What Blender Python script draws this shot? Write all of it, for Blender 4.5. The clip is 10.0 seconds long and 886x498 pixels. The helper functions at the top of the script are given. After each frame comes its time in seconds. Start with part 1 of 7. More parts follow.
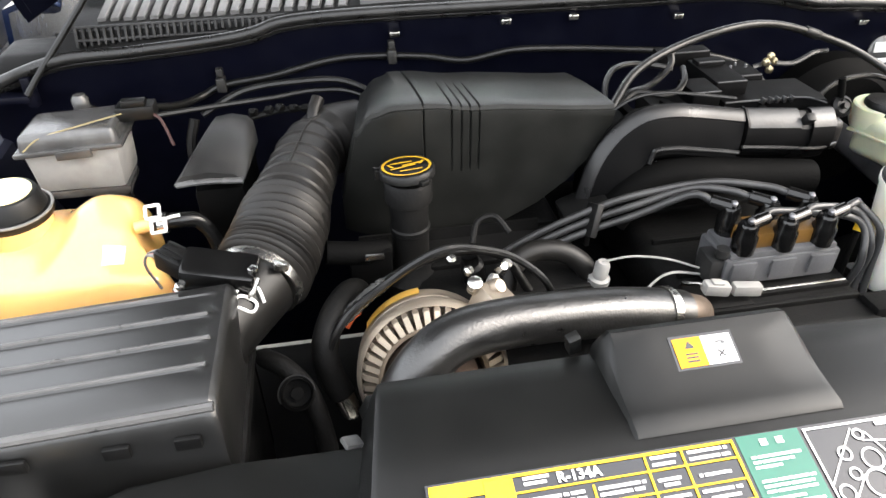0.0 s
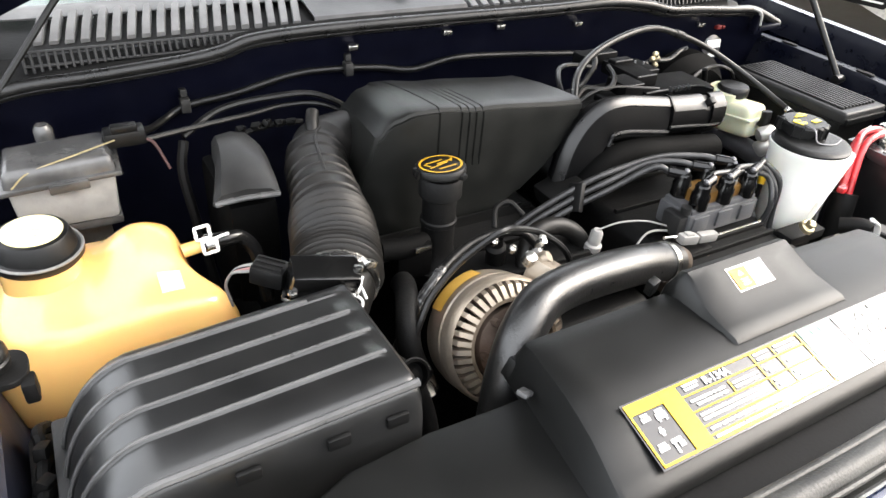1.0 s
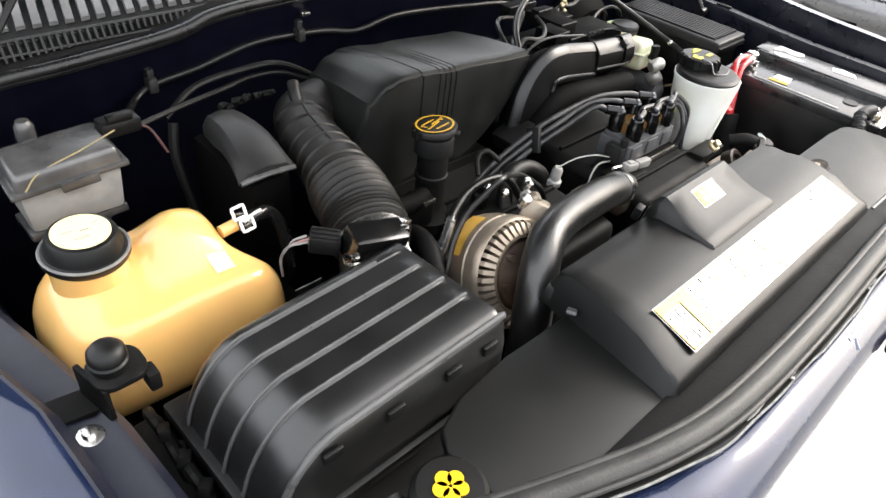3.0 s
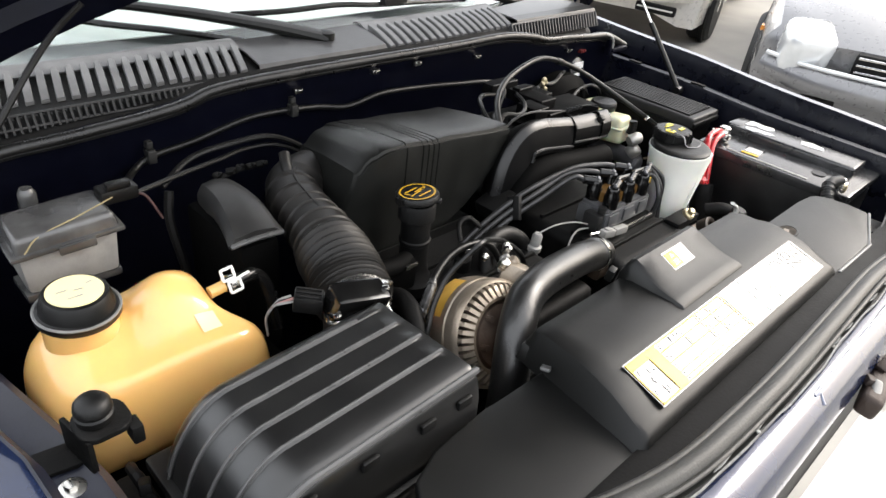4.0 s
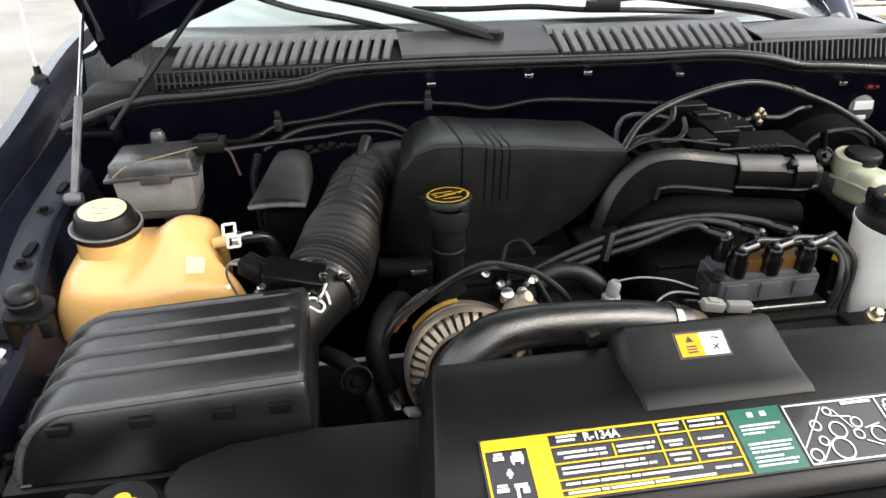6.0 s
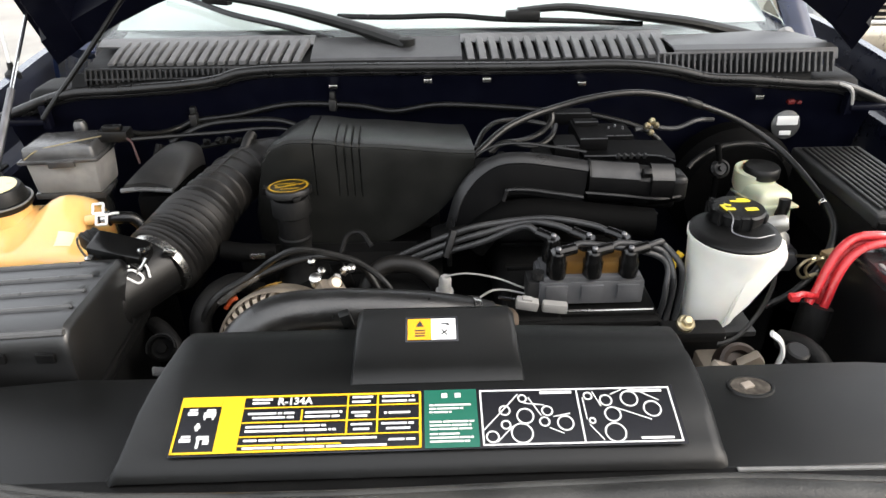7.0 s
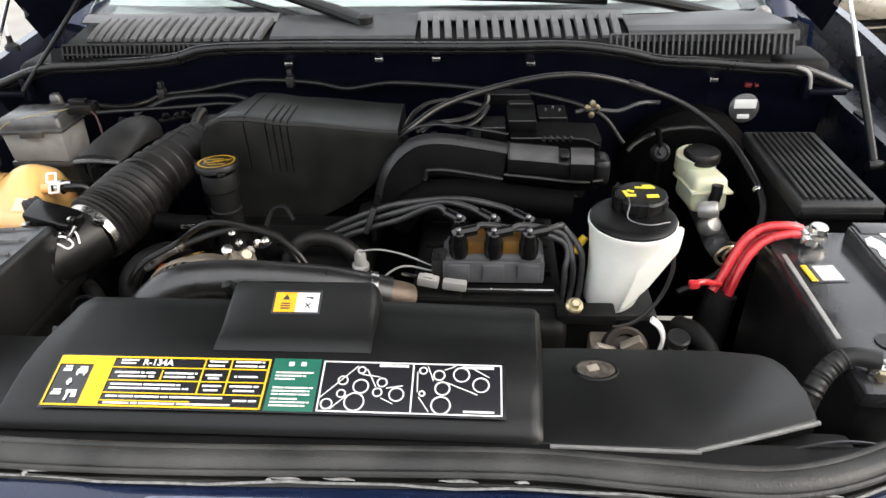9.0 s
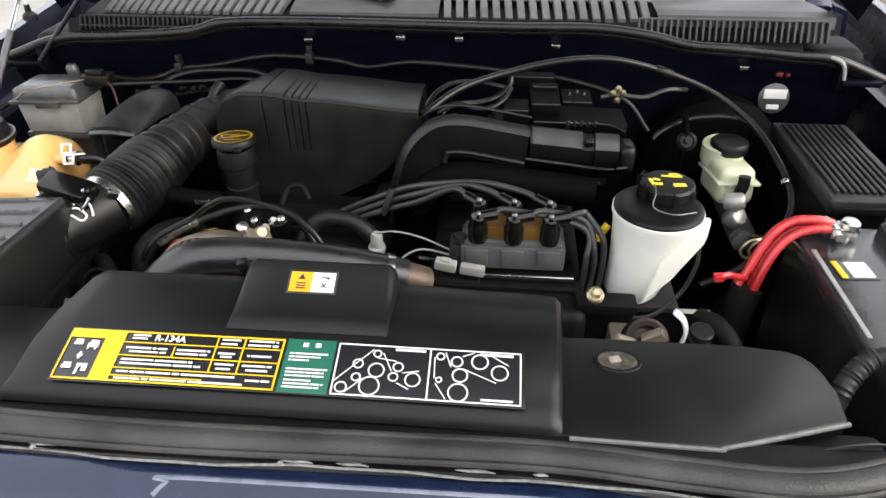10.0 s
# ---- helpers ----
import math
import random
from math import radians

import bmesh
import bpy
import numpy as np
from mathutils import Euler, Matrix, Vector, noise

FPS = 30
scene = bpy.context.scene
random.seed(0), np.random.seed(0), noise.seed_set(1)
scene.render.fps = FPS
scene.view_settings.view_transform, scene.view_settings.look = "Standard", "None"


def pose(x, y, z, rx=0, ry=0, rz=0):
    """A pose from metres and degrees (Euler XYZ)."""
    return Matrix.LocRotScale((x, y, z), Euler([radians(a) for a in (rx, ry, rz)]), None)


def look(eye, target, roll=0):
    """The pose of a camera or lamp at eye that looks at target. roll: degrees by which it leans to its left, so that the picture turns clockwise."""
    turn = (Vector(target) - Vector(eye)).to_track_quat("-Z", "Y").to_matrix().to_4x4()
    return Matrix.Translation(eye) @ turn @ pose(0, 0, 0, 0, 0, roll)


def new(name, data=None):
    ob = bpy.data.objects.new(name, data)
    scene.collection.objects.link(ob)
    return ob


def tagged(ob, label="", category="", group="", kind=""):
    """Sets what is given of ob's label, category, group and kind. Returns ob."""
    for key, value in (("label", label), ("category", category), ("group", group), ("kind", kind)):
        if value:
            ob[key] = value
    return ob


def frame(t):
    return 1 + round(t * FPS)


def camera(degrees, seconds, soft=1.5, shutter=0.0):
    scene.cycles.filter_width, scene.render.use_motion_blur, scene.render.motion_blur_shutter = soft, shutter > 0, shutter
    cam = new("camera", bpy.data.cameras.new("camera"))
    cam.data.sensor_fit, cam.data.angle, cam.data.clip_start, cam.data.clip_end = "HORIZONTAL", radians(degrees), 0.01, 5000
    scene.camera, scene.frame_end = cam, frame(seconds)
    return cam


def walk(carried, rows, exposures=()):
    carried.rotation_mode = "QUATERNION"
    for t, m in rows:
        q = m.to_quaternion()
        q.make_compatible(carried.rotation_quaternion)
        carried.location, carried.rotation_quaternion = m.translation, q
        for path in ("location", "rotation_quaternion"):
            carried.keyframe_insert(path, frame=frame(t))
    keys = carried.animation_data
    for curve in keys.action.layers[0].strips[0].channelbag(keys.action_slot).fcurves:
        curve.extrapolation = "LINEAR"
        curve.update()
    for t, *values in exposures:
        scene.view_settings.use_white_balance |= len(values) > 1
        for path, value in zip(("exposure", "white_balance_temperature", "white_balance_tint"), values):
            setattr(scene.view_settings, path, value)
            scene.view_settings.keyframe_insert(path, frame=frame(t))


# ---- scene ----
cam = camera(66.2, 10.0)
PATH = [
    (0, (-0.273, -0.182, 1.409), (-0.003, 1.42, 0.243), -0.8),
    (0.5, (-0.496, -0.202, 1.429), (0.175, 1.267, 0.25), 0.1),
    (0.6, (-0.528, -0.203, 1.434), (0.185, 1.259, 0.27), 1.1),
    (1, (-0.589, -0.164, 1.431), (0.272, 1.246, 0.304), 4.2),
    (1.3, (-0.578, -0.124, 1.443), (0.228, 1.292, 0.285), -1.1),
    (1.5, (-0.59, -0.1, 1.46), (0.17, 1.345, 0.305), -3.7),
    (2, (-0.638, -0.085, 1.468), (0.273, 1.261, 0.302), -2.3),
    (2.3, (-0.689, -0.082, 1.478), (0.280, 1.222, 0.309), -1.8),
    (2.5, (-0.733, -0.09, 1.465), (0.361, 1.087, 0.274), 3.5),
    (2.7, (-0.773, -0.084, 1.484), (0.370, 0.980, 0.232), 6.6),
    (3.8, (-0.828, -0.143, 1.498), (0.394, 0.931, 0.334), 6.5),
    (4, (-0.818, -0.139, 1.502), (0.426, 1.007, 0.435), 6.5),
    (4.5, (-0.79, -0.088, 1.466), (0.384, 1.121, 0.39), 7.8),
    (5, (-0.598, -0.099, 1.435), (0.309, 1.35, 0.398), 6.1),
    (5.2, (-0.506, -0.101, 1.429), (0.187, 1.387, 0.286), 2.3),
    (6.3, (-0.275, -0.382, 1.457), (-0.054, 1.325, 0.437), 0.4),
    (6.5, (-0.208, -0.407, 1.458), (-0.008, 1.302, 0.439), -1.2),
    (7, (-0.005, -0.391, 1.452), (0.043, 1.33, 0.433), -0.5),
    (7.5, (0.15, -0.418, 1.476), (0.068, 1.327, 0.502), -2.8),
    (8, (0.194, -0.44, 1.477), (0.136, 1.284, 0.465), -3.3),
    (8.5, (0.21, -0.447, 1.481), (0.118, 1.284, 0.483), -3.1),
    (9, (0.204, -0.418, 1.483), (0.087, 1.251, 0.387), -1.6),
    (9.5, (0.193, -0.403, 1.473), (0.07, 1.244, 0.346), 0.2),
    (10, (0.192, -0.403, 1.469), (0.045, 1.241, 0.339), -0.4),
]
walk(cam, [(t, look(eye, target, roll)) for t, eye, target, roll in PATH], exposures=[(0, 1.88), (0.5, 2.05), (1, 1.87), (2.5, 1.6), (3.8, 1.15), (4, 1.12), (5, 0.88), (6.5, 1.05), (8.5, 0.99), (10, 0.90)])

# ---- world and light: bright overcast day ----
world = bpy.data.worlds.new("sky")
scene.world = world
world.use_nodes = True
wn = world.node_tree
sky = wn.nodes.new("ShaderNodeTexSky")
sky.sky_type, sky.sun_disc = "NISHITA", False
sky.sun_elevation, sky.sun_rotation = radians(35), radians(110)
sky.air_density, sky.dust_density = 1.0, 5.0
haze = wn.nodes.new("ShaderNodeMix")
haze.data_type, haze.inputs[0].default_value = "RGBA", 0.6
haze.inputs[7].default_value = (9.6, 9.6, 9.6, 1)
wn.links.new(sky.outputs[0], haze.inputs[6])
wn.links.new(haze.outputs[2], wn.nodes["Background"].inputs[0])
wn.nodes["Background"].inputs[1].default_value = 0.15

sun = new("sun", bpy.data.lights.new("sun", "SUN"))
sun.data.energy, sun.data.angle, sun.data.color = 0.72, radians(22), (1.0, 0.98, 0.955)
sun.matrix_world = look((5.0, -1.10, 4.65), (0, 0.1, 0.95))

XC = 0.05  # the car's middle


# ---- materials ----
def shader(name, col, rough=0.5, metal=0.0, var=0.25, scale=30.0, bump=0.08, dust=0.0, dust_col=(0.30, 0.28, 0.25),
           coat=0.0, sss=0.0, spec=0.5, fine=250.0, rvar=0.12):
    """A procedural surface: colour varied at two scales, dust in patches, uneven gloss, fine relief."""
    m = bpy.data.materials.new(name)
    m.use_nodes = True
    n, l = m.node_tree.nodes, m.node_tree.links
    b = n["Principled BSDF"]
    geo = n.new("ShaderNodeNewGeometry")
    big, small = n.new("ShaderNodeTexNoise"), n.new("ShaderNodeTexNoise")
    big.inputs["Scale"].default_value, big.inputs["Detail"].default_value = scale, 5
    small.inputs["Scale"].default_value, small.inputs["Detail"].default_value = fine, 3
    for x in (big, small):
        l.new(geo.outputs["Position"], x.inputs["Vector"])
    ramp = n.new("ShaderNodeValToRGB")
    lo, hi = [c * (1 - var) for c in col], [min(1, c * (1 + var)) for c in col]
    ramp.color_ramp.elements[0].position, ramp.color_ramp.elements[1].position = 0.3, 0.7
    ramp.color_ramp.elements[0].color, ramp.color_ramp.elements[1].color = (*lo, 1), (*hi, 1)
    l.new(big.outputs["Fac"], ramp.inputs[0])
    colour = ramp.outputs[0]
    if dust > 0:
        d = n.new("ShaderNodeTexNoise")
        d.inputs["Scale"].default_value, d.inputs["Detail"].default_value = scale * 0.5, 8
        l.new(geo.outputs["Position"], d.inputs["Vector"])
        dr = n.new("ShaderNodeMapRange")
        dr.inputs[1].default_value, dr.inputs[2].default_value, dr.inputs[4].default_value = 0.42, 0.75, dust
        l.new(d.outputs["Fac"], dr.inputs[0])
        mix = n.new("ShaderNodeMix")
        mix.data_type = "RGBA"
        mix.inputs[7].default_value = (*dust_col, 1)
        l.new(dr.outputs[0], mix.inputs[0])
        l.new(colour, mix.inputs[6])
        colour = mix.outputs[2]
    l.new(colour, b.inputs["Base Color"])
    rr = n.new("ShaderNodeMapRange")
    rr.inputs[3].default_value, rr.inputs[4].default_value = max(0.03, rough - rvar), min(1, rough + rvar)
    l.new(big.outputs["Fac"], rr.inputs[0])
    l.new(rr.outputs[0], b.inputs["Roughness"])
    b.inputs["Metallic"].default_value = metal
    b.inputs["Coat Weight"].default_value = coat
    b.inputs["Coat Roughness"].default_value = 0.06
    b.inputs["Specular IOR Level"].default_value = spec
    if sss:
        b.inputs["Subsurface Weight"].default_value = sss
        b.inputs["Subsurface Radius"].default_value = (0.03, 0.015, 0.006)
        b.inputs["Subsurface Scale"].default_value = 0.5
    if bump:
        bp = n.new("ShaderNodeBump")
        bp.inputs["Strength"].default_value, bp.inputs["Distance"].default_value = bump, 0.002
        l.new(small.outputs["Fac"], bp.inputs["Height"])
        l.new(bp.outputs[0], b.inputs["Normal"])
    return m


PLASTIC = shader("black_plastic", (0.0042, 0.0042, 0.0042), 0.40, dust=0.03, dust_col=(0.07, 0.066, 0.06), bump=0.14, fine=900, spec=0.34)
PLASTIC_SATIN = shader("satin_black_plastic", (0.0105, 0.0108, 0.0100), 0.30, dust=0.05, dust_col=(0.05, 0.048, 0.045), bump=0.12, fine=1300, spec=0.26, rvar=0.05)
PLASTIC_GLOSS = shader("glossy_black_plastic", (0.004, 0.004, 0.004), 0.15, dust=0.03, dust_col=(0.08, 0.075, 0.07), bump=0.03)
COVER = shader("moulded_cover_plastic", (0.0036, 0.0038, 0.0036), 0.40, dust=0.05, dust_col=(0.04, 0.039, 0.037), bump=0.14, fine=1500, scale=14, spec=0.42, rvar=0.06)
DUCT = shader("grey_black_plastic", (0.018, 0.018, 0.018), 0.42, dust=0.14, dust_col=(0.12, 0.115, 0.105), bump=0.1, fine=700, spec=0.35)
HOSE_SHINE = shader("greyed_hose_rubber", (0.0095, 0.0095, 0.0095), 0.32, dust=0.22, dust_col=(0.035, 0.035, 0.034), bump=0.22, fine=320, scale=60, spec=0.95, rvar=0.12)
RUBBER = shader("black_rubber", (0.006, 0.006, 0.006), 0.24, dust=0.06, dust_col=(0.10, 0.095, 0.085), bump=0.1)
HOSE = shader("ribbed_hose_rubber", (0.0085, 0.008, 0.0075), 0.46, dust=0.35, dust_col=(0.030, 0.025, 0.020), bump=0.14, spec=0.34)
SEAL = shader("weathered_seal_rubber", (0.022, 0.022, 0.021), 0.44, dust=0.6, dust_col=(0.10, 0.098, 0.09), bump=0.3, scale=16, fine=400, spec=0.42)
REAR_SEAL = shader("dusty_rear_seal_rubber", (0.008, 0.008, 0.008), 0.30, dust=0.18, dust_col=(0.05, 0.049, 0.046), bump=0.2)
PAINT = shader("dark_blue_paint", (0.0050, 0.0125, 0.044), 0.25, 0.3, coat=0.9, spec=0.45, dust=0.05, dust_col=(0.10, 0.10, 0.11), bump=0.02, var=0.15)
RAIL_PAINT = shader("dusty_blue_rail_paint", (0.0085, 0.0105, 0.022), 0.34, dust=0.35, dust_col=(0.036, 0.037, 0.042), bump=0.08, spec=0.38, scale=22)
# rail paint of the right side, its shade put into the colour
FLANGE = shader("shaded_blue_flange_paint", (0.0030, 0.0038, 0.0095), 0.30, dust=0.30, dust_col=(0.030, 0.031, 0.036), bump=0.10, spec=0.30, scale=40, rvar=0.15)
# the same dull navy paint, darkened for the shade under the hood
BAY_PAINT = shader("shaded_blue_bay_paint", (0.0022, 0.0026, 0.007), 0.36, dust=0.04, dust_col=(0.03, 0.03, 0.03), bump=0.03, spec=0.14)
DARK = shader("grimy_black_metal", (0.0035, 0.0035, 0.0035), 0.6, dust=0.12, dust_col=(0.02, 0.018, 0.015), bump=0.25, spec=0.2)
# near-black for deep-set parts, their shade put into the colour
PITCH = shader("deep_shade_black", (0.0016, 0.0016, 0.0016), 0.7, bump=0.2, spec=0.06)
ALUM = shader("oxidised_aluminium", (0.42, 0.36, 0.29), 0.42, 0.7, dust=0.5, dust_col=(0.17, 0.125, 0.08), bump=0.25)
STEEL = shader("bright_steel", (0.62, 0.61, 0.58), 0.25, 1.0, dust=0.15, bump=0.06)
DULL_STEEL = shader("dull_grey_steel", (0.20, 0.20, 0.21), 0.4, 0.7, dust=0.3, dust_col=(0.08, 0.08, 0.08), bump=0.06)
ZINC = shader("zinc_yellow_steel", (0.55, 0.47, 0.30), 0.32, 0.9, dust=0.2, bump=0.06)
WHITE_TANK = shader("milky_white_plastic", (0.93, 0.92, 0.85), 0.38, sss=0.08, var=0.05, dust=0.10, dust_col=(0.55, 0.5, 0.36), bump=0.03)
CREAM = shader("cream_reservoir_plastic", (0.62, 0.63, 0.46), 0.36, sss=0.25, var=0.08, dust=0.15, dust_col=(0.35, 0.32, 0.18), bump=0.03)
AMBER = shader("aged_amber_plastic", (0.88, 0.53, 0.185), 0.20, coat=0.8, sss=0.2, var=0.07, scale=9, dust=0.10, dust_col=(0.62, 0.30, 0.08), bump=0.03)
GREY_PL = shader("pale_grey_plastic", (0.33, 0.325, 0.31), 0.45, dust=0.35, dust_col=(0.09, 0.08, 0.07), bump=0.12)
GREY_LID = shader("grey_lid_plastic", (0.055, 0.055, 0.055), 0.22, spec=0.9, dust=0.25, dust_col=(0.16, 0.155, 0.15), bump=0.1)
COIL = shader("coil_grey_resin", (0.082, 0.083, 0.088), 0.45, dust=0.25, dust_col=(0.12, 0.12, 0.12), bump=0.15)
BRONZE = shader("brown_coil_epoxy", (0.13, 0.065, 0.012), 0.4, dust=0.15, dust_col=(0.08, 0.05, 0.02), bump=0.05)
RED = shader("red_cable", (0.55, 0.024, 0.030), 0.28, dust=0.06, bump=0.03, coat=0.5)
BATTERY = shader("battery_black", (0.008, 0.008, 0.0085), 0.36, dust=0.08, dust_col=(0.1, 0.1, 0.1), bump=0.08)
BATT_LID = shader("battery_grey_lid", (0.022, 0.022, 0.023), 0.19, spec=0.9, dust=0.2, dust_col=(0.13, 0.13, 0.13), bump=0.08)
YELLOW = shader("yellow_print", (0.82, 0.52, 0.02), 0.30, var=0.05, bump=0.0, rvar=0.03, coat=0.22, spec=0.3)
ORANGE = shader("orange_print", (0.90, 0.40, 0.02), 0.3, var=0.05, bump=0.0, rvar=0.03, coat=0.05, spec=0.2)
GREEN = shader("green_print", (0.015, 0.13, 0.085), 0.25, var=0.05, bump=0.0, rvar=0.03, coat=0.45, spec=0.6)
INK = shader("black_print", (0.008, 0.008, 0.011), 0.25, var=0.05, bump=0.0, rvar=0.03, coat=0.7, spec=0.6)
WHITE_INK = shader("white_print", (0.80, 0.80, 0.78), 0.2, var=0.03, bump=0.0, rvar=0.03, coat=1.0, spec=0.6)
CAP_TOP = shader("pale_yellow_cap_print", (0.85, 0.76, 0.42), 0.4, var=0.04, bump=0.0)
CHROME = shader("worn_chrome", (0.75, 0.75, 0.74), 0.14, 1.0, dust=0.1, bump=0.02)
CABLE = shader("black_cable", (0.006, 0.006, 0.006), 0.34, dust=0.06, dust_col=(0.06, 0.06, 0.055), bump=0.08, spec=0.38)
PLUGWIRE = shader("grey_plug_wire", (0.030, 0.030, 0.031), 0.32, dust=0.2, dust_col=(0.12, 0.115, 0.105), bump=0.05)
GROUND = shader("pale_asphalt", (0.36, 0.345, 0.315), 0.85, var=0.2, scale=1.5, fine=120, bump=0.5, dust=0.35, dust_col=(0.36, 0.33, 0.28))
SCUFF = shader("torn_rubber_edge", (0.19, 0.19, 0.185), 0.4, var=0.4, scale=150)
TYRE = shader("tyre_rubber", (0.012, 0.012, 0.012), 0.7, dust=0.2, dust_col=(0.08, 0.075, 0.07), bump=0.2)
GOLD = shader("champagne_paint", (0.52, 0.46, 0.36), 0.3, 0.35, coat=1.0, var=0.06, bump=0.0)
PALE_CAR = shader("pale_car_paint", (0.74, 0.71, 0.66), 0.3, 0.1, coat=1.0, var=0.04, bump=0.0)
SILVER = shader("grey_car_paint", (0.19, 0.19, 0.195), 0.3, 0.4, coat=1.0, var=0.06, bump=0.0)
PALE = shader("pale_bumper_plastic", (0.70, 0.69, 0.67), 0.4, var=0.05, dust=0.1, bump=0.05)
LENS = shader("clear_lamp_plastic", (0.75, 0.77, 0.78), 0.12, 0.3, coat=1.0, var=0.05, bump=0.0)
DASH = shader("pale_dashboard", (0.30, 0.30, 0.30), 0.55, bump=0.15)
# paler black plastic, caught light put into its colour
LIT_EDGE = shader("pale_lit_plastic_edge", (0.075, 0.075, 0.075), 0.30, dust=0.2, dust_col=(0.10, 0.10, 0.10), bump=0.08)
LEMON = shader("lemon_print", (0.85, 0.70, 0.06), 0.3, var=0.06, bump=0.0)
OIL_YELLOW = shader("dull_yellow_print", (0.50, 0.30, 0.015), 0.4, var=0.1, bump=0.0)
MARK = shader("amber_lamp", (0.8, 0.3, 0.04), 0.25, var=0.05, bump=0.0)


def glass(name, tint=(0.85, 0.93, 0.92)):
    m = bpy.data.materials.new(name)
    m.use_nodes = True
    b = m.node_tree.nodes["Principled BSDF"]
    b.inputs["Base Color"].default_value = (*tint, 1)
    b.inputs["Roughness"].default_value = 0.02
    b.inputs["Transmission Weight"].default_value = 1.0
    b.inputs["IOR"].default_value = 1.5
    return m


GLASS = glass("windscreen_glass")
GLASS_DARK = glass("tinted_glass", (0.25, 0.3, 0.3))


# ---- building tools ----
def thing(name, at, label, category, group="", kind=""):
    e = new(name)
    e.location = at
    e.empty_display_size = 0.02
    return tagged(e, label, category, group, kind)


def base(parent):
    while parent.parent:
        parent = parent.parent
    return parent.location


def part(name, bm, material, parent, label="", angle=38):
    """Links a bmesh, built in world places, as one mesh under a thing or a part."""
    bmesh.ops.recalc_face_normals(bm, faces=bm.faces)
    off = base(parent)
    for v in bm.verts:
        v.co -= off
    me = bpy.data.meshes.new(name)
    for f in bm.faces:
        f.smooth = True
    bm.to_mesh(me)
    bm.free()
    me.set_sharp_from_angle(angle=radians(angle))
    me.materials.append(material)
    ob = new(name, me)
    ob.parent = parent
    return tagged(ob, label) if label else ob


def solo(name, bm, material, label, category, group="", kind="", angle=38):
    """A thing of one mesh, with its origin at its foot."""
    bmesh.ops.recalc_face_normals(bm, faces=bm.faces)
    lo = Vector([min(v.co[i] for v in bm.verts) for i in range(3)])
    hi = Vector([max(v.co[i] for v in bm.verts) for i in range(3)])
    at = Vector(((lo.x + hi.x) / 2, (lo.y + hi.y) / 2, lo.z))
    for v in bm.verts:
        v.co -= at
    me = bpy.data.meshes.new(name)
    for f in bm.faces:
        f.smooth = True
    bm.to_mesh(me)
    bm.free()
    me.set_sharp_from_angle(angle=radians(angle))
    me.materials.append(material)
    ob = new(name, me)
    ob.location = at
    return tagged(ob, label, category, group, kind)


def B():
    return bmesh.new()


def box(bm, c, s, r=0.0, turn=(0, 0, 0), seg=2, taper=(1, 1)):
    """A box with rounded edges; taper: how wide and deep its top is."""
    vs = bmesh.ops.create_cube(bm, size=1)["verts"]
    m = Matrix.Translation(c) @ Euler([radians(a) for a in turn]).to_matrix().to_4x4()
    for v in vs:
        k = taper if v.co.z > 0 else (1, 1)
        v.co = m @ Vector((v.co.x * s[0] * k[0], v.co.y * s[1] * k[1], v.co.z * s[2]))
    if r:
        es = list({e for v in vs for e in v.link_edges})
        bmesh.ops.bevel(bm, geom=es, offset=r, segments=seg, affect="EDGES", profile=0.6)
    return bm


def smooth_path(pts, sub=6):
    p = [Vector(a) for a in pts]
    if len(p) < 3:
        return [p[0].lerp(p[-1], i / sub) for i in range(sub + 1)]
    p = [2 * p[0] - p[1]] + p + [2 * p[-1] - p[-2]]
    out = []
    for i in range(1, len(p) - 2):
        a, b, c, d = p[i - 1], p[i], p[i + 1], p[i + 2]
        for k in range(sub):
            t = k / sub
            out.append(0.5 * (2 * b + (c - a) * t + (2 * a - 5 * b + 4 * c - d) * t * t + (3 * b - a - 3 * c + d) * t ** 3))
    out.append(p[-2].copy())
    return out


def tube(bm, pts, r, seg=10, sub=6, shape=None, flat=1.0):
    """A round bar along a smooth way. shape(u): factor on the radius; flat: height over width."""
    way = smooth_path(pts, sub)
    rings, n = [], len(way)
    side = None
    for i, p in enumerate(way):
        d = (way[min(i + 1, n - 1)] - way[max(i - 1, 0)]).normalized()
        if side is None:
            side = d.cross(Vector((0, 0, 1)))
            if side.length < 0.2:
                side = d.cross(Vector((1, 0, 0)))
        side = (side - d * side.dot(d)).normalized()
        up = side.cross(d)
        k = r * (shape(i / (n - 1)) if shape else 1)
        rings.append([bm.verts.new(p + side * k * math.cos(a) + up * k * flat * math.sin(a))
                      for a in (2 * math.pi * j / seg for j in range(seg))])
    for a, b in zip(rings, rings[1:]):
        for j in range(seg):
            bm.faces.new((a[j], a[(j + 1) % seg], b[(j + 1) % seg], b[j]))
    bm.faces.new(rings[0][::-1])
    bm.faces.new(rings[-1])
    return bm


def lathe(bm, prof, c=(0, 0, 0), axis=(0, 0, 1), seg=32, squash=1.0):
    """A turned form from (radius, height) pairs."""
    m = Matrix.Translation(c) @ Vector((0, 0, 1)).rotation_difference(Vector(axis)).to_matrix().to_4x4()
    rings = []
    for r, h in prof:
        rings.append([bm.verts.new(m @ Vector((r * math.cos(a), r * squash * math.sin(a), h)))
                      for a in (2 * math.pi * j / seg for j in range(seg))])
    for a, b in zip(rings, rings[1:]):
        for j in range(seg):
            bm.faces.new((a[j], a[(j + 1) % seg], b[(j + 1) % seg], b[j]))
    bm.faces.new(rings[0][::-1])
    bm.faces.new(rings[-1])
    return bm


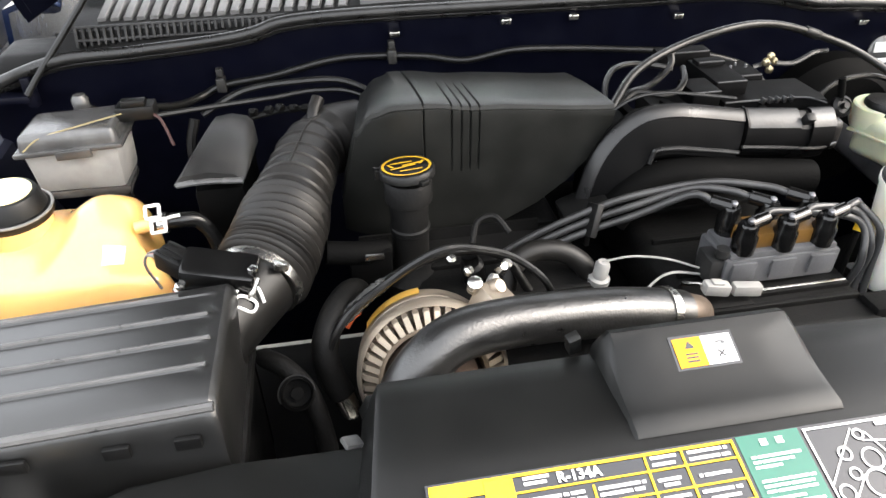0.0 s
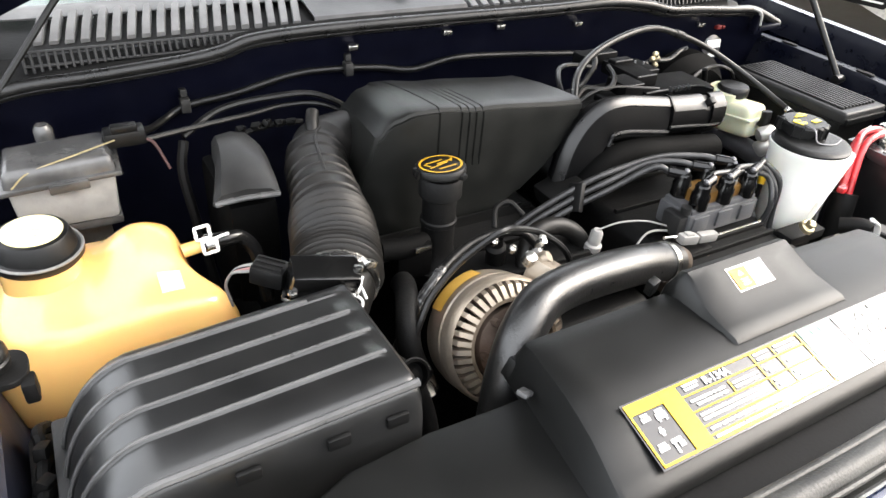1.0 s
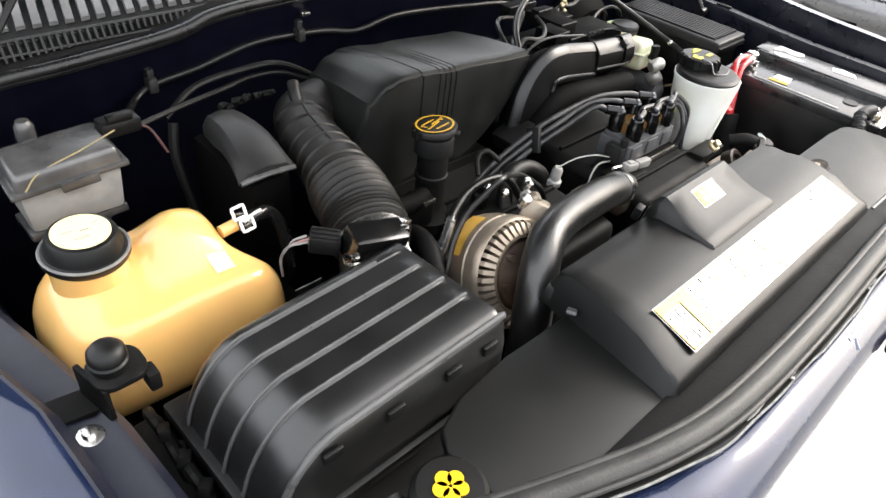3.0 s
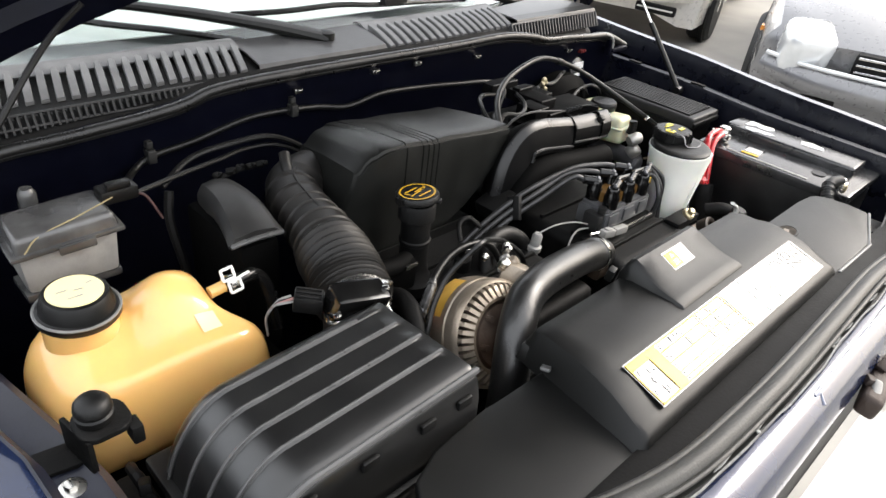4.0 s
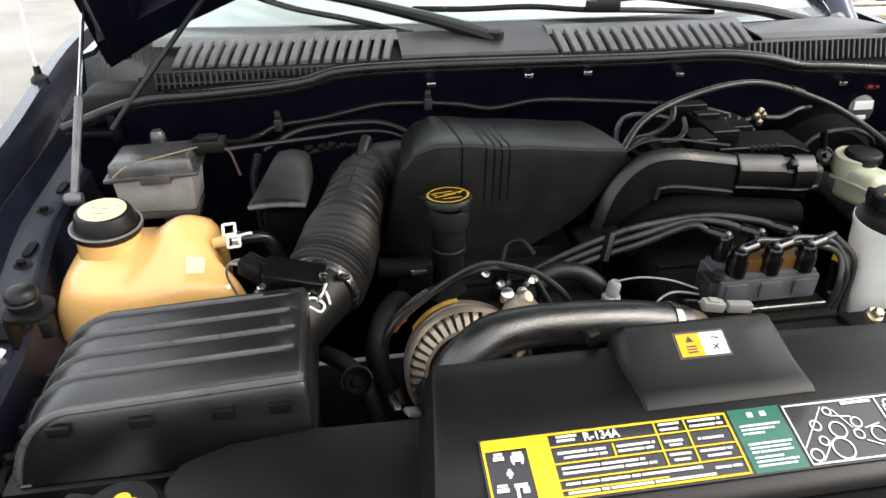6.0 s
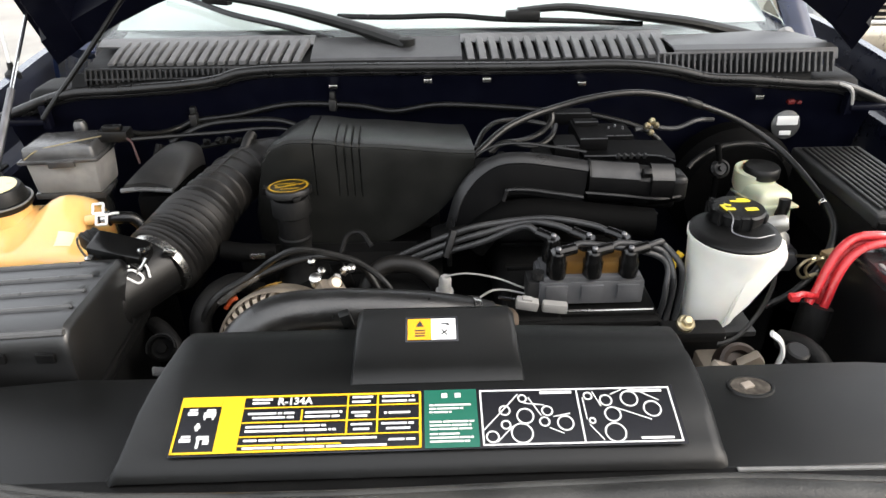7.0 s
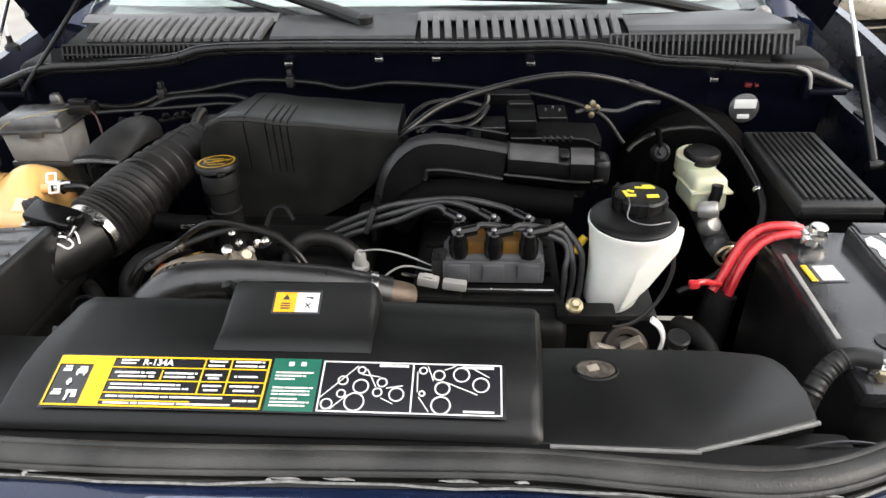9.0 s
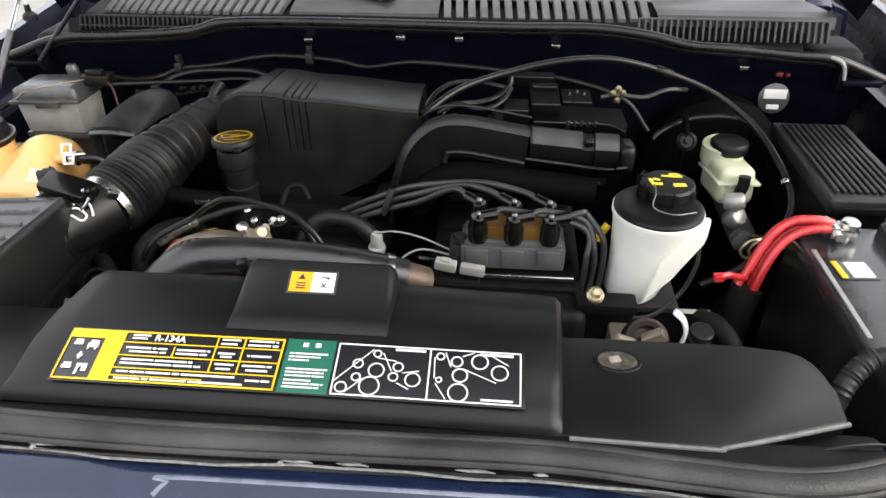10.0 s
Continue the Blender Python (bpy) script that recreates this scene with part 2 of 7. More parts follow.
def prism(bm, outline, lo, hi, r=0.0, seg=2, f=None):
    """A plate of that outline (x, y) between two heights, with rounded rims. f bends it."""
    a = [bm.verts.new((x, y, lo)) for x, y in outline]
    b = [bm.verts.new((x, y, hi)) for x, y in outline]
    n = len(outline)
    bm.faces.new(a[::-1])
    top = bm.faces.new(b)
    for i in range(n):
        bm.faces.new((a[i], a[(i + 1) % n], b[(i + 1) % n], b[i]))
    if r:
        bmesh.ops.bevel(bm, geom=list(top.edges), offset=r, segments=seg, affect="EDGES", profile=0.6)
    if f:
        for v in bm.verts:
            v.co = f(v.co)
    return bm


def grid(bm, rows, close=False):
    """A sheet through rows of points."""
    vs = [[bm.verts.new(p) for p in row] for row in rows]
    for a, b in zip(vs, vs[1:]):
        for i in range(len(a) - 1):
            bm.faces.new((a[i], a[i + 1], b[i + 1], b[i]))
    return vs


def thick(bm, t):
    """Gives a sheet its thickness."""
    bmesh.ops.recalc_face_normals(bm, faces=bm.faces)
    bmesh.ops.solidify(bm, geom=bm.faces[:], thickness=t)
    return bm


def rounded(x0, x1, y0, y1, r, seg=5):
    pts = []
    for cx, cy, a0 in ((x1 - r, y1 - r, 0), (x0 + r, y1 - r, 90), (x0 + r, y0 + r, 180), (x1 - r, y0 + r, 270)):
        pts += [(cx + r * math.cos(radians(a0 + 90 * k / seg)), cy + r * math.sin(radians(a0 + 90 * k / seg))) for k in range(seg + 1)]
    return pts


def lerp(a, b, t):
    return a + (b - a) * t


def table(x, pairs):
    """A value read off between pairs."""
    if x <= pairs[0][0]:
        return pairs[0][1]
    for (a, u), (b, v) in zip(pairs, pairs[1:]):
        if x <= b:
            t = (x - a) / (b - a)
            return lerp(u, v, t * t * (3 - 2 * t))
    return pairs[-1][1]


# ---- the ground ----
bm = B()
R = 400
grid(bm, [[(x, y, 0) for x in (-R, -20, -4, 0, 4, 20, R)] for y in (-R, -20, -4, 0, 4, 20, R)])
solo("ground", bm, GROUND, "pale worn asphalt of a parking lot", "ground", kind="structure")

# ---- the car's body round the engine bay ----
body = thing("car_body", (XC, 1.2, 0), "dark blue car body with its hood raised over the engine bay", "car")


def rail_shift(y):
    return table(y, [(-0.15, 0.03), (0.3, 0.0), (0.74, -0.08), (1.4, -0.125)])


def side(sign):
    """Places on the left side of the car, or their mirror images."""
    return (lambda x, y, z: (x, y, z)) if sign < 0 else (lambda x, y, z: (2 * XC - x, y, z))


YS = [-0.12 + 0.08 * i for i in range(22)]
for sign in (-1, 1):
    at = side(sign)
    # fender skin
    bm = B()
    rows = []
    for y in YS:
        d = rail_shift(y)
        k = table(y, [(-0.12, 0.93), (0.05, 0.99), (0.4, 1.0), (1.6, 1.03)])
        if sign < 0:
            d, k = d + table(y, [(0.40, 0.058), (0.62, 0.036)]), k * 0.99
        rows.append([at(-0.812 + d, y, 0.955 * k), at(-0.815 + d, y, 0.995 * k), at(-0.825 + d, y, 1.017 * k), at(-0.845 + d, y, 1.018 * k),
                     at(-0.875 + d * 0.8, y, 0.99 * k), at(-0.90 + d * 0.5, y, 0.92 * k), at(-0.925 + d * 0.3, y, 0.78 * k), at(-0.93 + d * 0.3, y, 0.55)])
    grid(bm, [r[2:] for r in rows])
    part("fender", thick(bm, 0.003), PAINT, body, "dark blue painted fender mirroring the sky")
    bm = B()
    grid(bm, [r[:3] for r in rows])
    # the right flange takes the copy darkened for shade
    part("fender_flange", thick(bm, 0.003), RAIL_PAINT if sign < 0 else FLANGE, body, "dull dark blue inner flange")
    bm = B()
    box(bm, at(-0.745, 1.01, 0.985), (0.13, 0.15, 0.11), 0.02, (0, 0, 0), seg=3, taper=(0.75, 0.7))
    part("hinge_panel", bm, DARK, body, "black hinge housing beside the windscreen")
    # inner rail with its step and flange
    bm = B()
    rows = []
    for y in YS[1:-5]:
        d = rail_shift(y) * 0.75
        o = 0.034 if sign < 0 else 0.0
        if sign < 0:
            rows.append([(-0.776 + d, y, 0.976), (-0.768 + d, y, 0.948), (-0.762 + d, y, 0.940), (-0.722 + d, y, 0.937), (-0.714 + d, y, 0.941), (-0.708 + d, y, 0.936), (-0.706 + d, y, 0.90), (-0.695 + d * 0.6, y, 0.80), (-0.68 + d * 0.4, y, 0.45)])
            continue
        rows.append([at(-0.810 + o + d, y, 0.955), at(-0.806 + o + d, y, 0.966), at(-0.745 + d, y, 0.972), at(-0.742 + d, y, 0.985), at(-0.722 + d, y, 0.985),
                     at(-0.718 + d, y, 0.975), at(-0.716 + d, y, 0.93), at(-0.700 + d * 0.6, y, 0.80), at(-0.68 + d * 0.4, y, 0.45)])
    grid(bm, rows)
    # right side again in the shade-darkened paint
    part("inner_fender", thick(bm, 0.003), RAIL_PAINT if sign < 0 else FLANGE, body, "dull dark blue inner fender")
    # bolts on the rail
    for y in ((0.13, 0.366, 0.56, 0.72) if sign < 0 else (0.12, 0.309, 0.52, 0.70)):
        bm = B()
        d = rail_shift(y) * 0.75
        p = at(-0.738 + d, y, 0.9375 if sign < 0 else 0.972)
        lathe(bm, [(0.013, 0), (0.013, 0.004), (0.010, 0.005)], p, seg=16)
        lathe(bm, [(0.0065, 0.004), (0.0065, 0.011), (0.004, 0.012)], p, seg=6)
        part("bolt", bm, STEEL if y in (0.309, 0.366) else DARK, body, "bright steel bolt" if y in (0.309, 0.366) else "")
    # oblong openings of the rail
    for y in (0.60, 0.80):
        bm = B()
        d = rail_shift(y) * 0.75
        x0, _, _ = at(-0.733 + d, y, 0)
        zr = 0.936 if sign < 0 else 0.980
        prism(bm, rounded(x0 - 0.006, x0 + 0.006, y - 0.02, y + 0.02, 0.0055), zr, zr + 0.0085, 0.0015)
        part("rail_plug", bm, DARK, body)

# firewall, with the line of its top edge
TOP = [(-0.78, 1.035), (-0.66, 1.075), (-0.55, 1.082), (-0.434, 1.09), (-0.377, 1.098), (-0.32, 1.112), (-0.16, 1.116), (0.2, 1.113), (0.352, 1.114),
       (0.453, 1.103), (0.525, 1.087), (0.605, 1.082), (0.705, 1.073), (0.784, 1.066), (0.88, 1.03)]


def top_z(x):
    for (a, u), (b, v) in zip(TOP, TOP[1:]):
        if x <= b:
            return lerp(u, v, (x - a) / (b - a))
    return TOP[-1][1]


bm = B()
XS = [-0.78 + 0.04 * i for i in range(42)]
rows = []
for x in XS:
    t = top_z(x) - 0.012
    rows.append([(x, 0.875, 0.45), (x, 0.875, 0.93), (x, 0.868, 0.96), (x, 0.862, t - 0.045), (x, 0.855, t - 0.03), (x, 0.852, t), (x, 0.87, t + 0.002)])
grid(bm, rows)
part("firewall", thick(bm, 0.003), BAY_PAINT, body, "dark blue firewall, deep shade put into its paint")

# rubber seal along the firewall: bead and flange
bm = B()
tube(bm, [(x, 0.838, z - 0.006) for x, z in TOP], 0.0085, seg=12, sub=5)
tube(bm, [(x, 0.847, z - 0.017) for x, z in TOP], 0.0065, seg=8, sub=5)
part("rear_seal", bm, REAR_SEAL, body, "weathered black rubber seal along the firewall")

# spring clips under the seal
for x, z in ((-0.17, 1.073), (0.004, 1.081), (0.113, 1.081), (0.29, 1.071), (0.632, 1.039)):
    bm = B()
    box(bm, (x, 0.848, z), (0.016, 0.012, 0.009), 0.002)
    box(bm, (x, 0.842, z + 0.003), (0.010, 0.010, 0.004), 0.001)
    part("spring_clip", bm, STEEL, body, "small bright metal clip")

# bright hook at the seal's end
bm = B()
tube(bm, [(0.772, 0.836, 1.066), (0.790, 0.830, 1.060), (0.799, 0.828, 1.048), (0.806, 0.830, 1.018)], 0.0065, seg=8, flat=0.6)
part("seal_hook", bm, GREY_PL, body, "pale hook at the end of the seal")
# end brackets of the firewall
for sign in (-1, 1):
    at = side(sign)
    bm = B()
    x, y, z = at(-0.735, 0.855, 1.022)
    box(bm, (x, y, z), (0.07, 0.07, 0.012), 0.004)
    x, y, z = at(-0.70, 0.835, 1.03)
    box(bm, (x, y, z), (0.014, 0.02, 0.045), 0.004)
    part("hinge_bracket", bm, BAY_PAINT, body)

# cowl: tray, two slatted grilles, small vents beside them
cowl_bm = B()
rows = []
for x in XS[3:-3]:
    t = top_z(x)
    s = abs(x - XC)
    back = 0.99 + 0.25 * max(0, s - 0.2) ** 2
    rows.append([(x, 0.868, t - 0.012), (x, 0.878, t - 0.004), (x, 0.886, 1.094), (x, 0.892, 1.100 - 0.06 * max(0, s - 0.4)), (x, back, 1.117 - 0.06 * max(0, s - 0.4)), (x, back + 0.03, 1.10)])
grid(cowl_bm, rows)
cowl = part("cowl_panel", thick(cowl_bm, 0.004), DARK, body, "grey-black plastic cowl below the windscreen")
COWL_LID = shader("cowl_lid_plastic", (0.040, 0.040, 0.041), 0.36, dust=0.3, dust_col=(0.10, 0.10, 0.10), bump=0.12)
VENT = shader("dusty_black_vent", (0.016, 0.016, 0.016), 0.45, dust=0.4, dust_col=(0.04, 0.04, 0.04), bump=0.15, spec=0.3)
# greyed cowl plastic, made paler for the glare on it
COWL_TOP = shader("greyed_glare_cowl_plastic", (0.115, 0.115, 0.115), 0.36, spec=0.4, dust=0.3, dust_col=(0.14, 0.14, 0.14), bump=0.12)


def slats(x0, x1, n, lean):
    for i in range(n):
        x = lerp(x0, x1, i / (n - 1))
        w = (x1 - x0) / (n - 1) * 0.60
        bm = B()
        rows = []
        for k in range(6):
            t = (0, 0.25, 0.5, 0.75, 0.92, 1)[k]
            y = 0.893 + 0.072 * t + 0.25 * max(0, abs(x - XC) - 0.2) ** 2
            z = 1.108 + 0.024 * math.sin(t * 1.5) - 0.05 * max(0, abs(x - XC) - 0.4)
            q = x + lean * (t - 0.5) * 0.035
            h = w * (0.5, 0.5, 0.5, 0.48, 0.42, 0.24)[k]
            rows.append([(q - h, y, z - 0.012), (q - h, y, z - 0.0015), (q - h * 0.8, y, z), (q + h * 0.8, y, z), (q + h, y, z - 0.0015), (q + h, y, z - 0.012)])
        vs = grid(bm, rows)
        bm.faces.new(vs[0]), bm.faces.new(vs[-1])
        part("slat", bm, COWL_TOP, cowl)


slats(-0.60, -0.235, 19, 0.5)
slats(0.085, 0.455, 17, -0.15)
# strips behind the slats in the glare-paled plastic
for x0, x1 in ((-0.66, -0.215), (0.07, 0.475)):
    bm = B()
    rows = []
    for i in range(13):
        x = lerp(x0, x1, i / 12)
        b, h = 0.25 * max(0, abs(x - XC) - 0.2) ** 2, 1.108 - 0.05 * max(0, abs(x - XC) - 0.4)
        rows.append([(x, 0.957 + b, h + 0.0155), (x, 0.978 + b, h + 0.0235), (x, 0.992 + b, h + 0.0245), (x, 1.004 + b, h + 0.020)])
    grid(bm, rows)
    part("grille_rim", thick(bm, 0.003), COWL_TOP, cowl, "greyed strip behind the slats, glare put into its colour")
for x0, x1, n in ((-0.63, -0.225, 42), (0.44, 0.775, 30)):
    for i in range(n):
        x = lerp(x0, x1, i / (n - 1))
        bm = B()
        z1 = 1.100 if x < 0 else 1.112
        z0 = min(top_z(x) - 0.004, z1 - 0.012) if x < 0 else 1.076
        box(bm, (x, 0.881, (z0 + z1) / 2), (0.0040, 0.012, z1 - z0), 0.0006, (-22, 0, 0), seg=1)
        part("vent_fin", bm, VENT if x < 0 else COWL_LID, cowl)
    bm = B()
    for z in ((1.084, 1.101) if x0 < 0 else (1.1125,)):
        tube(bm, [(lerp(x0, x1, k / 8), 0.8755 + (z - 1.084) * 0.4, z) for k in range(9)], 0.0024, seg=6, sub=2)
    part("vent_bar", bm, VENT if x0 < 0 else COWL_LID, cowl)
# smooth middle and outer lids of the cowl
# the outer lid takes the colour that holds the glare
for x0, x1, mat_ in ((-0.215, 0.07, COWL_LID), (0.475, 0.785, COWL_TOP)):
    bm = B()
    rows = []
    for i in range(9):
        x = lerp(x0, x1, i / 8)
        s = abs(x - XC)
        if x0 > 0:
            e = max(0, (x - 0.70) / 0.085)
            rows.append([(x, 0.922, 1.1185), (x, 0.935, 1.120), (x, 0.968, 1.121 - 0.004 * e), (x, 0.99 + 0.22 * max(0, s - 0.2) ** 2, 1.119 - 0.010 * e)])
            continue
        rows.append([(x, 0.888, 1.100), (x, 0.895, 1.112), (x, 0.94, 1.122), (x, 0.99 + 0.25 * max(0, s - 0.2) ** 2, 1.128)])
    grid(bm, rows)
    part("cowl_lid", thick(bm, 0.003), mat_, body)
bm = B()
grid(bm, [[(x, 0.890, 1.098), (x, 0.893, 1.108), (x, 0.899, 1.1165), (x, 0.924, 1.1195), (x, 0.926, 1.1175)] for x in (0.475, 0.55, 0.63, 0.71, 0.79)])
part("cowl_strip", thick(bm, 0.002), COWL_LID, body, "grey strip over the small vents")
# windscreen, dashboard, roof and posts
bm = B()
rows = []
for i in range(15):
    x = lerp(XC - 0.78, XC + 0.78, i / 14)
    s = (x - XC) / 0.76
    row = []
    for k in range(8):
        t = k / 7
        xx = XC + (x - XC) * (1 - 0.12 * t)
        row.append((xx, 0.995 + 0.17 * s * s + 0.72 * t, 1.118 - 0.03 * s * s + 0.52 * t - 0.03 * math.sin(t * math.pi)))
    rows.append(row)
grid(bm, rows)
shield = part("windscreen", thick(bm, 0.005), GLASS, body, "windscreen glass mirroring the bright sky")
shield.visible_shadow = False
bm = B()
rows = []
for i in range(9):
    x = lerp(XC - 0.72, XC + 0.72, i / 8)
    s = (x - XC) / 0.72
    rows.append([(x, 1.0 + 0.17 * s * s, 1.085), (x, 1.10 + 0.12 * s * s, 1.095), (x, 1.45, 1.07), (x, 1.55, 1.0), (x, 1.58, 0.7)])
grid(bm, rows)
part("dashboard", thick(bm, 0.006), DASH, body, "grey dashboard behind the glass")
# white sheet added under the glass so that the windscreen reads bright
bm = B()
rows = []
for i in range(11):
    s = lerp(-1, 1, i / 10)
    rows.append([(XC + 0.755 * s * (1 - 0.12 * t), 1.012 + 0.16 * s * s + 0.72 * t, 1.095 - 0.03 * s * s + 0.52 * t - 0.03 * math.sin(t * math.pi)) for t in (0.07, 0.3, 0.5, 0.7, 0.95)])
grid(bm, rows)
part("whitening_sheet", thick(bm, 0.003), WHITE_INK, body, "white sheet added behind the windscreen to whiten it")
for s in (-1, 1):
    bm = B()
    tube(bm, [(XC + 0.815 * s, 1.16, 1.06), (XC + 0.77 * s, 1.45, 1.35), (XC + 0.70 * s, 1.78, 1.63), (XC + 0.64 * s, 2.3, 1.74)], 0.032, flat=0.7)
    part("windscreen_post", bm, PAINT, body)
bm = B()
rows = []
for i in range(9):
    s = lerp(-1, 1, i / 8)
    rows.append([(XC + s * 0.66, 1.70, 1.64 - 0.02 * s * s), (XC + s * 0.66, 1.95, 1.74 - 0.04 * s * s), (XC + s * 0.66, 2.8, 1.79 - 0.05 * s * s), (XC + s * 0.64, 4.1, 1.76 - 0.05 * s * s), (XC + s * 0.7, 4.3, 1.1), (XC + s * 0.72, 4.35, 0.5)])
grid(bm, rows)
part("roof", thick(bm, 0.004), PAINT, body)
for s in (-1, 1):
    bm = B()
    grid(bm, [[(XC + s * 0.93, y, 0.35), (XC + s * 0.93, y, 0.85), (XC + s * 0.90, y, 1.06), (XC + s * 0.68, y + 0.0, 1.72)] if y > 1.9 else
              [(XC + s * 0.93, y, 0.35), (XC + s * 0.93, y, 0.85), (XC + s * 0.90, y, 1.05), (XC + s * 0.87, y, 1.06)] for y in (1.2, 1.6, 2.0, 2.6, 3.4, 4.3)])
    part("door_side", thick(bm, 0.01), PAINT, body)

# wipers lying on the cowl and glass
def wiper(way, blade):
    bm = B()
    tube(bm, way, 0.015, seg=10, sub=6, shape=lambda u: 1.3 - 0.65 * u, flat=0.7)
    lathe(bm, [(0.017, -0.02), (0.017, 0.012), (0.010, 0.016)], way[0], seg=16)
    arm = part("wiper_arm", bm, PLASTIC_SATIN, body, "black wiper arm")
    bm = B()
    tube(bm, blade, 0.006, seg=6, sub=6)
    part("wiper_blade", bm, RUBBER, arm)
    bm = B()
    box(bm, Vector(way[-1]) + Vector((0.01, 0, -0.008)), (0.07, 0.02, 0.020), 0.005, (0, 0, -25 if way[0][0] < 0 else 5))
    part("blade_holder", bm, PLASTIC, arm)


wiper([(-0.035, 0.950, 1.122), (-0.109, 0.984, 1.140), (-0.186, 1.017, 1.155), (-0.268, 1.056, 1.168), (-0.355, 1.098, 1.178), (-0.45, 1.14, 1.184)],
      [(-0.183, 1.0, 1.122), (-0.298, 1.051, 1.140), (-0.403, 1.103, 1.152), (-0.489, 1.160, 1.168), (-0.60, 1.235, 1.19)])
wiper([(0.745, 1.075, 1.085), (0.666, 1.072, 1.106), (0.564, 1.060, 1.130), (0.464, 1.050, 1.146), (0.367, 1.045, 1.160), (0.284, 1.039, 1.170), (0.19, 1.028, 1.166)],
      [(0.455, 1.056, 1.131), (0.295, 1.038, 1.143), (0.156, 1.030, 1.150), (0.054, 1.036, 1.157), (-0.068, 1.040, 1.155), (-0.176, 1.055, 1.155)])
bm = B()
lathe(bm, [(0.030, -0.02), (0.026, 0.0), (0.016, 0.022), (0.008, 0.030)], (0.80, 1.125, 1.075), (0, -0.4, 1), seg=20)
part("cowl_plug", bm, GREY_PL, body, "pale grey plastic cone at the end of the cowl")

# the raised hood: outer skin, inner panel with beams
HOOD_TILT = radians(57)


def hood_at(u, s, h=0.0):
    """u: -1 to 1 across; s: metres from the rear corners to the front; h: off the underside."""
    bulge = 0.29 * (1 - abs(u) ** (2.2 if u < 0 else 3.0))
    q = s + bulge * (1 - min(1, s / 0.6))
    crown = 0.03 * (1 - u * u) * min(1, 0.3 + s)
    h = h - crown
    return (XC + 0.02 + u * 0.82, 1.01 - q * math.cos(HOOD_TILT) + h * math.sin(HOOD_TILT) * -1, 1.075 + q * math.sin(HOOD_TILT) - h * math.cos(HOOD_TILT))


bm = B()
grid(bm, [[hood_at(lerp(-1, 1, i / 20), 1.34 * k / 10, -0.03) for i in range(21)] for k in range(11)])
hood = part("hood", thick(bm, 0.004), PAINT, body, "dark blue hood standing open")
bm = B()
grid(bm, [[hood_at(lerp(-0.985, 0.985, i / 20), 0.006 + 1.32 * k / 10, 0.0) for i in range(21)] for k in range(11)])
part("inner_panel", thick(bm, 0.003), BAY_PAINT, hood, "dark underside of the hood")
for u0, u1 in ((-0.97, -0.86), (0.86, 0.97), (-0.12, 0.12)):
    bm = B()
    rows = [[hood_at(u0, 0.02 + k * 0.13, 0.002), hood_at(u0 + 0.02, 0.02 + k * 0.13, 0.024), hood_at(u1 - 0.02, 0.02 + k * 0.13, 0.024), hood_at(u1, 0.02 + k * 0.13, 0.002)] for k in range(11)]
    grid(bm, rows)
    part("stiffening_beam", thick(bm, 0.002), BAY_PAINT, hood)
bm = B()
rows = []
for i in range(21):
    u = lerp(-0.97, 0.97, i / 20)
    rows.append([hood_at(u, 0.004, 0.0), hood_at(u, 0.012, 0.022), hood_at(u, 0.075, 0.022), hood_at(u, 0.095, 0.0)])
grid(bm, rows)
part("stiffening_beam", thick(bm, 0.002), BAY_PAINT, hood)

# gas struts of the hood, a hose and a lead up to it
def strut(foot, head):
    f, h = Vector(foot), Vector(head)
    e = thing("hood_strut", foot, "thin gas strut holding up the hood", "strut", "hood struts")
    bm = B()
    tube(bm, [f, f.lerp(h, 0.45)], 0.0065, seg=12)
    lathe(bm, [(0.009, -0.012), (0.011, 0), (0.009, 0.012)], foot, (1, 0, 0), seg=12)
    part("cylinder", bm, DULL_STEEL if foot[0] < 0 else CABLE, e)
    bm = B()
    tube(bm, [f.lerp(h, 0.45), h], 0.0035, seg=8)
    part("rod", bm, CHROME, e, "bright piston rod")


strut((-0.735, 0.685, 0.975), (-0.735, 0.975, 1.225))
strut((0.850, 0.635, 0.965), (0.805, 0.885, 1.29))
bm = B()
tube(bm, [(-0.70, 0.82, 1.03), (-0.675, 0.83, 1.06), (-0.63, 0.845, 1.11), (-0.575, 0.86, 1.172), (-0.537, 0.86, 1.214), (-0.50, 0.85, 1.25)], 0.0045, seg=8)
solo("washer_hose", bm, CABLE, "thin black washer hose from the cowl to the hood", "hose")

# radio antenna on the fender
ant = thing("antenna", (-0.905, 1.12, 1.0), "pale radio antenna mast on the fender", "antenna")
bm = B()
lathe(bm, [(0.018, 0.0), (0.016, 0.012), (0.007, 0.02), (0.006, 0.035)], (-0.905, 1.12, 1.02), seg=16)
part("foot", bm, PLASTIC, ant)
bm = B()
tube(bm, [(-0.905, 1.12, 1.05), (-0.90, 1.2, 1.9)], 0.0035, seg=6)
part("mast", bm, WHITE_INK, ant)

# front header panel, radiator support, its seal
front = [(-0.56, 0.06), (-0.47, 0.025), (-0.38, -0.005), (-0.28, -0.022), (-0.1, -0.027), (0.1, -0.024), (0.25, -0.022), (0.36, -0.030), (0.46, -0.033), (0.55, -0.008), (0.66, 0.05)]
bm = B()
rows = []
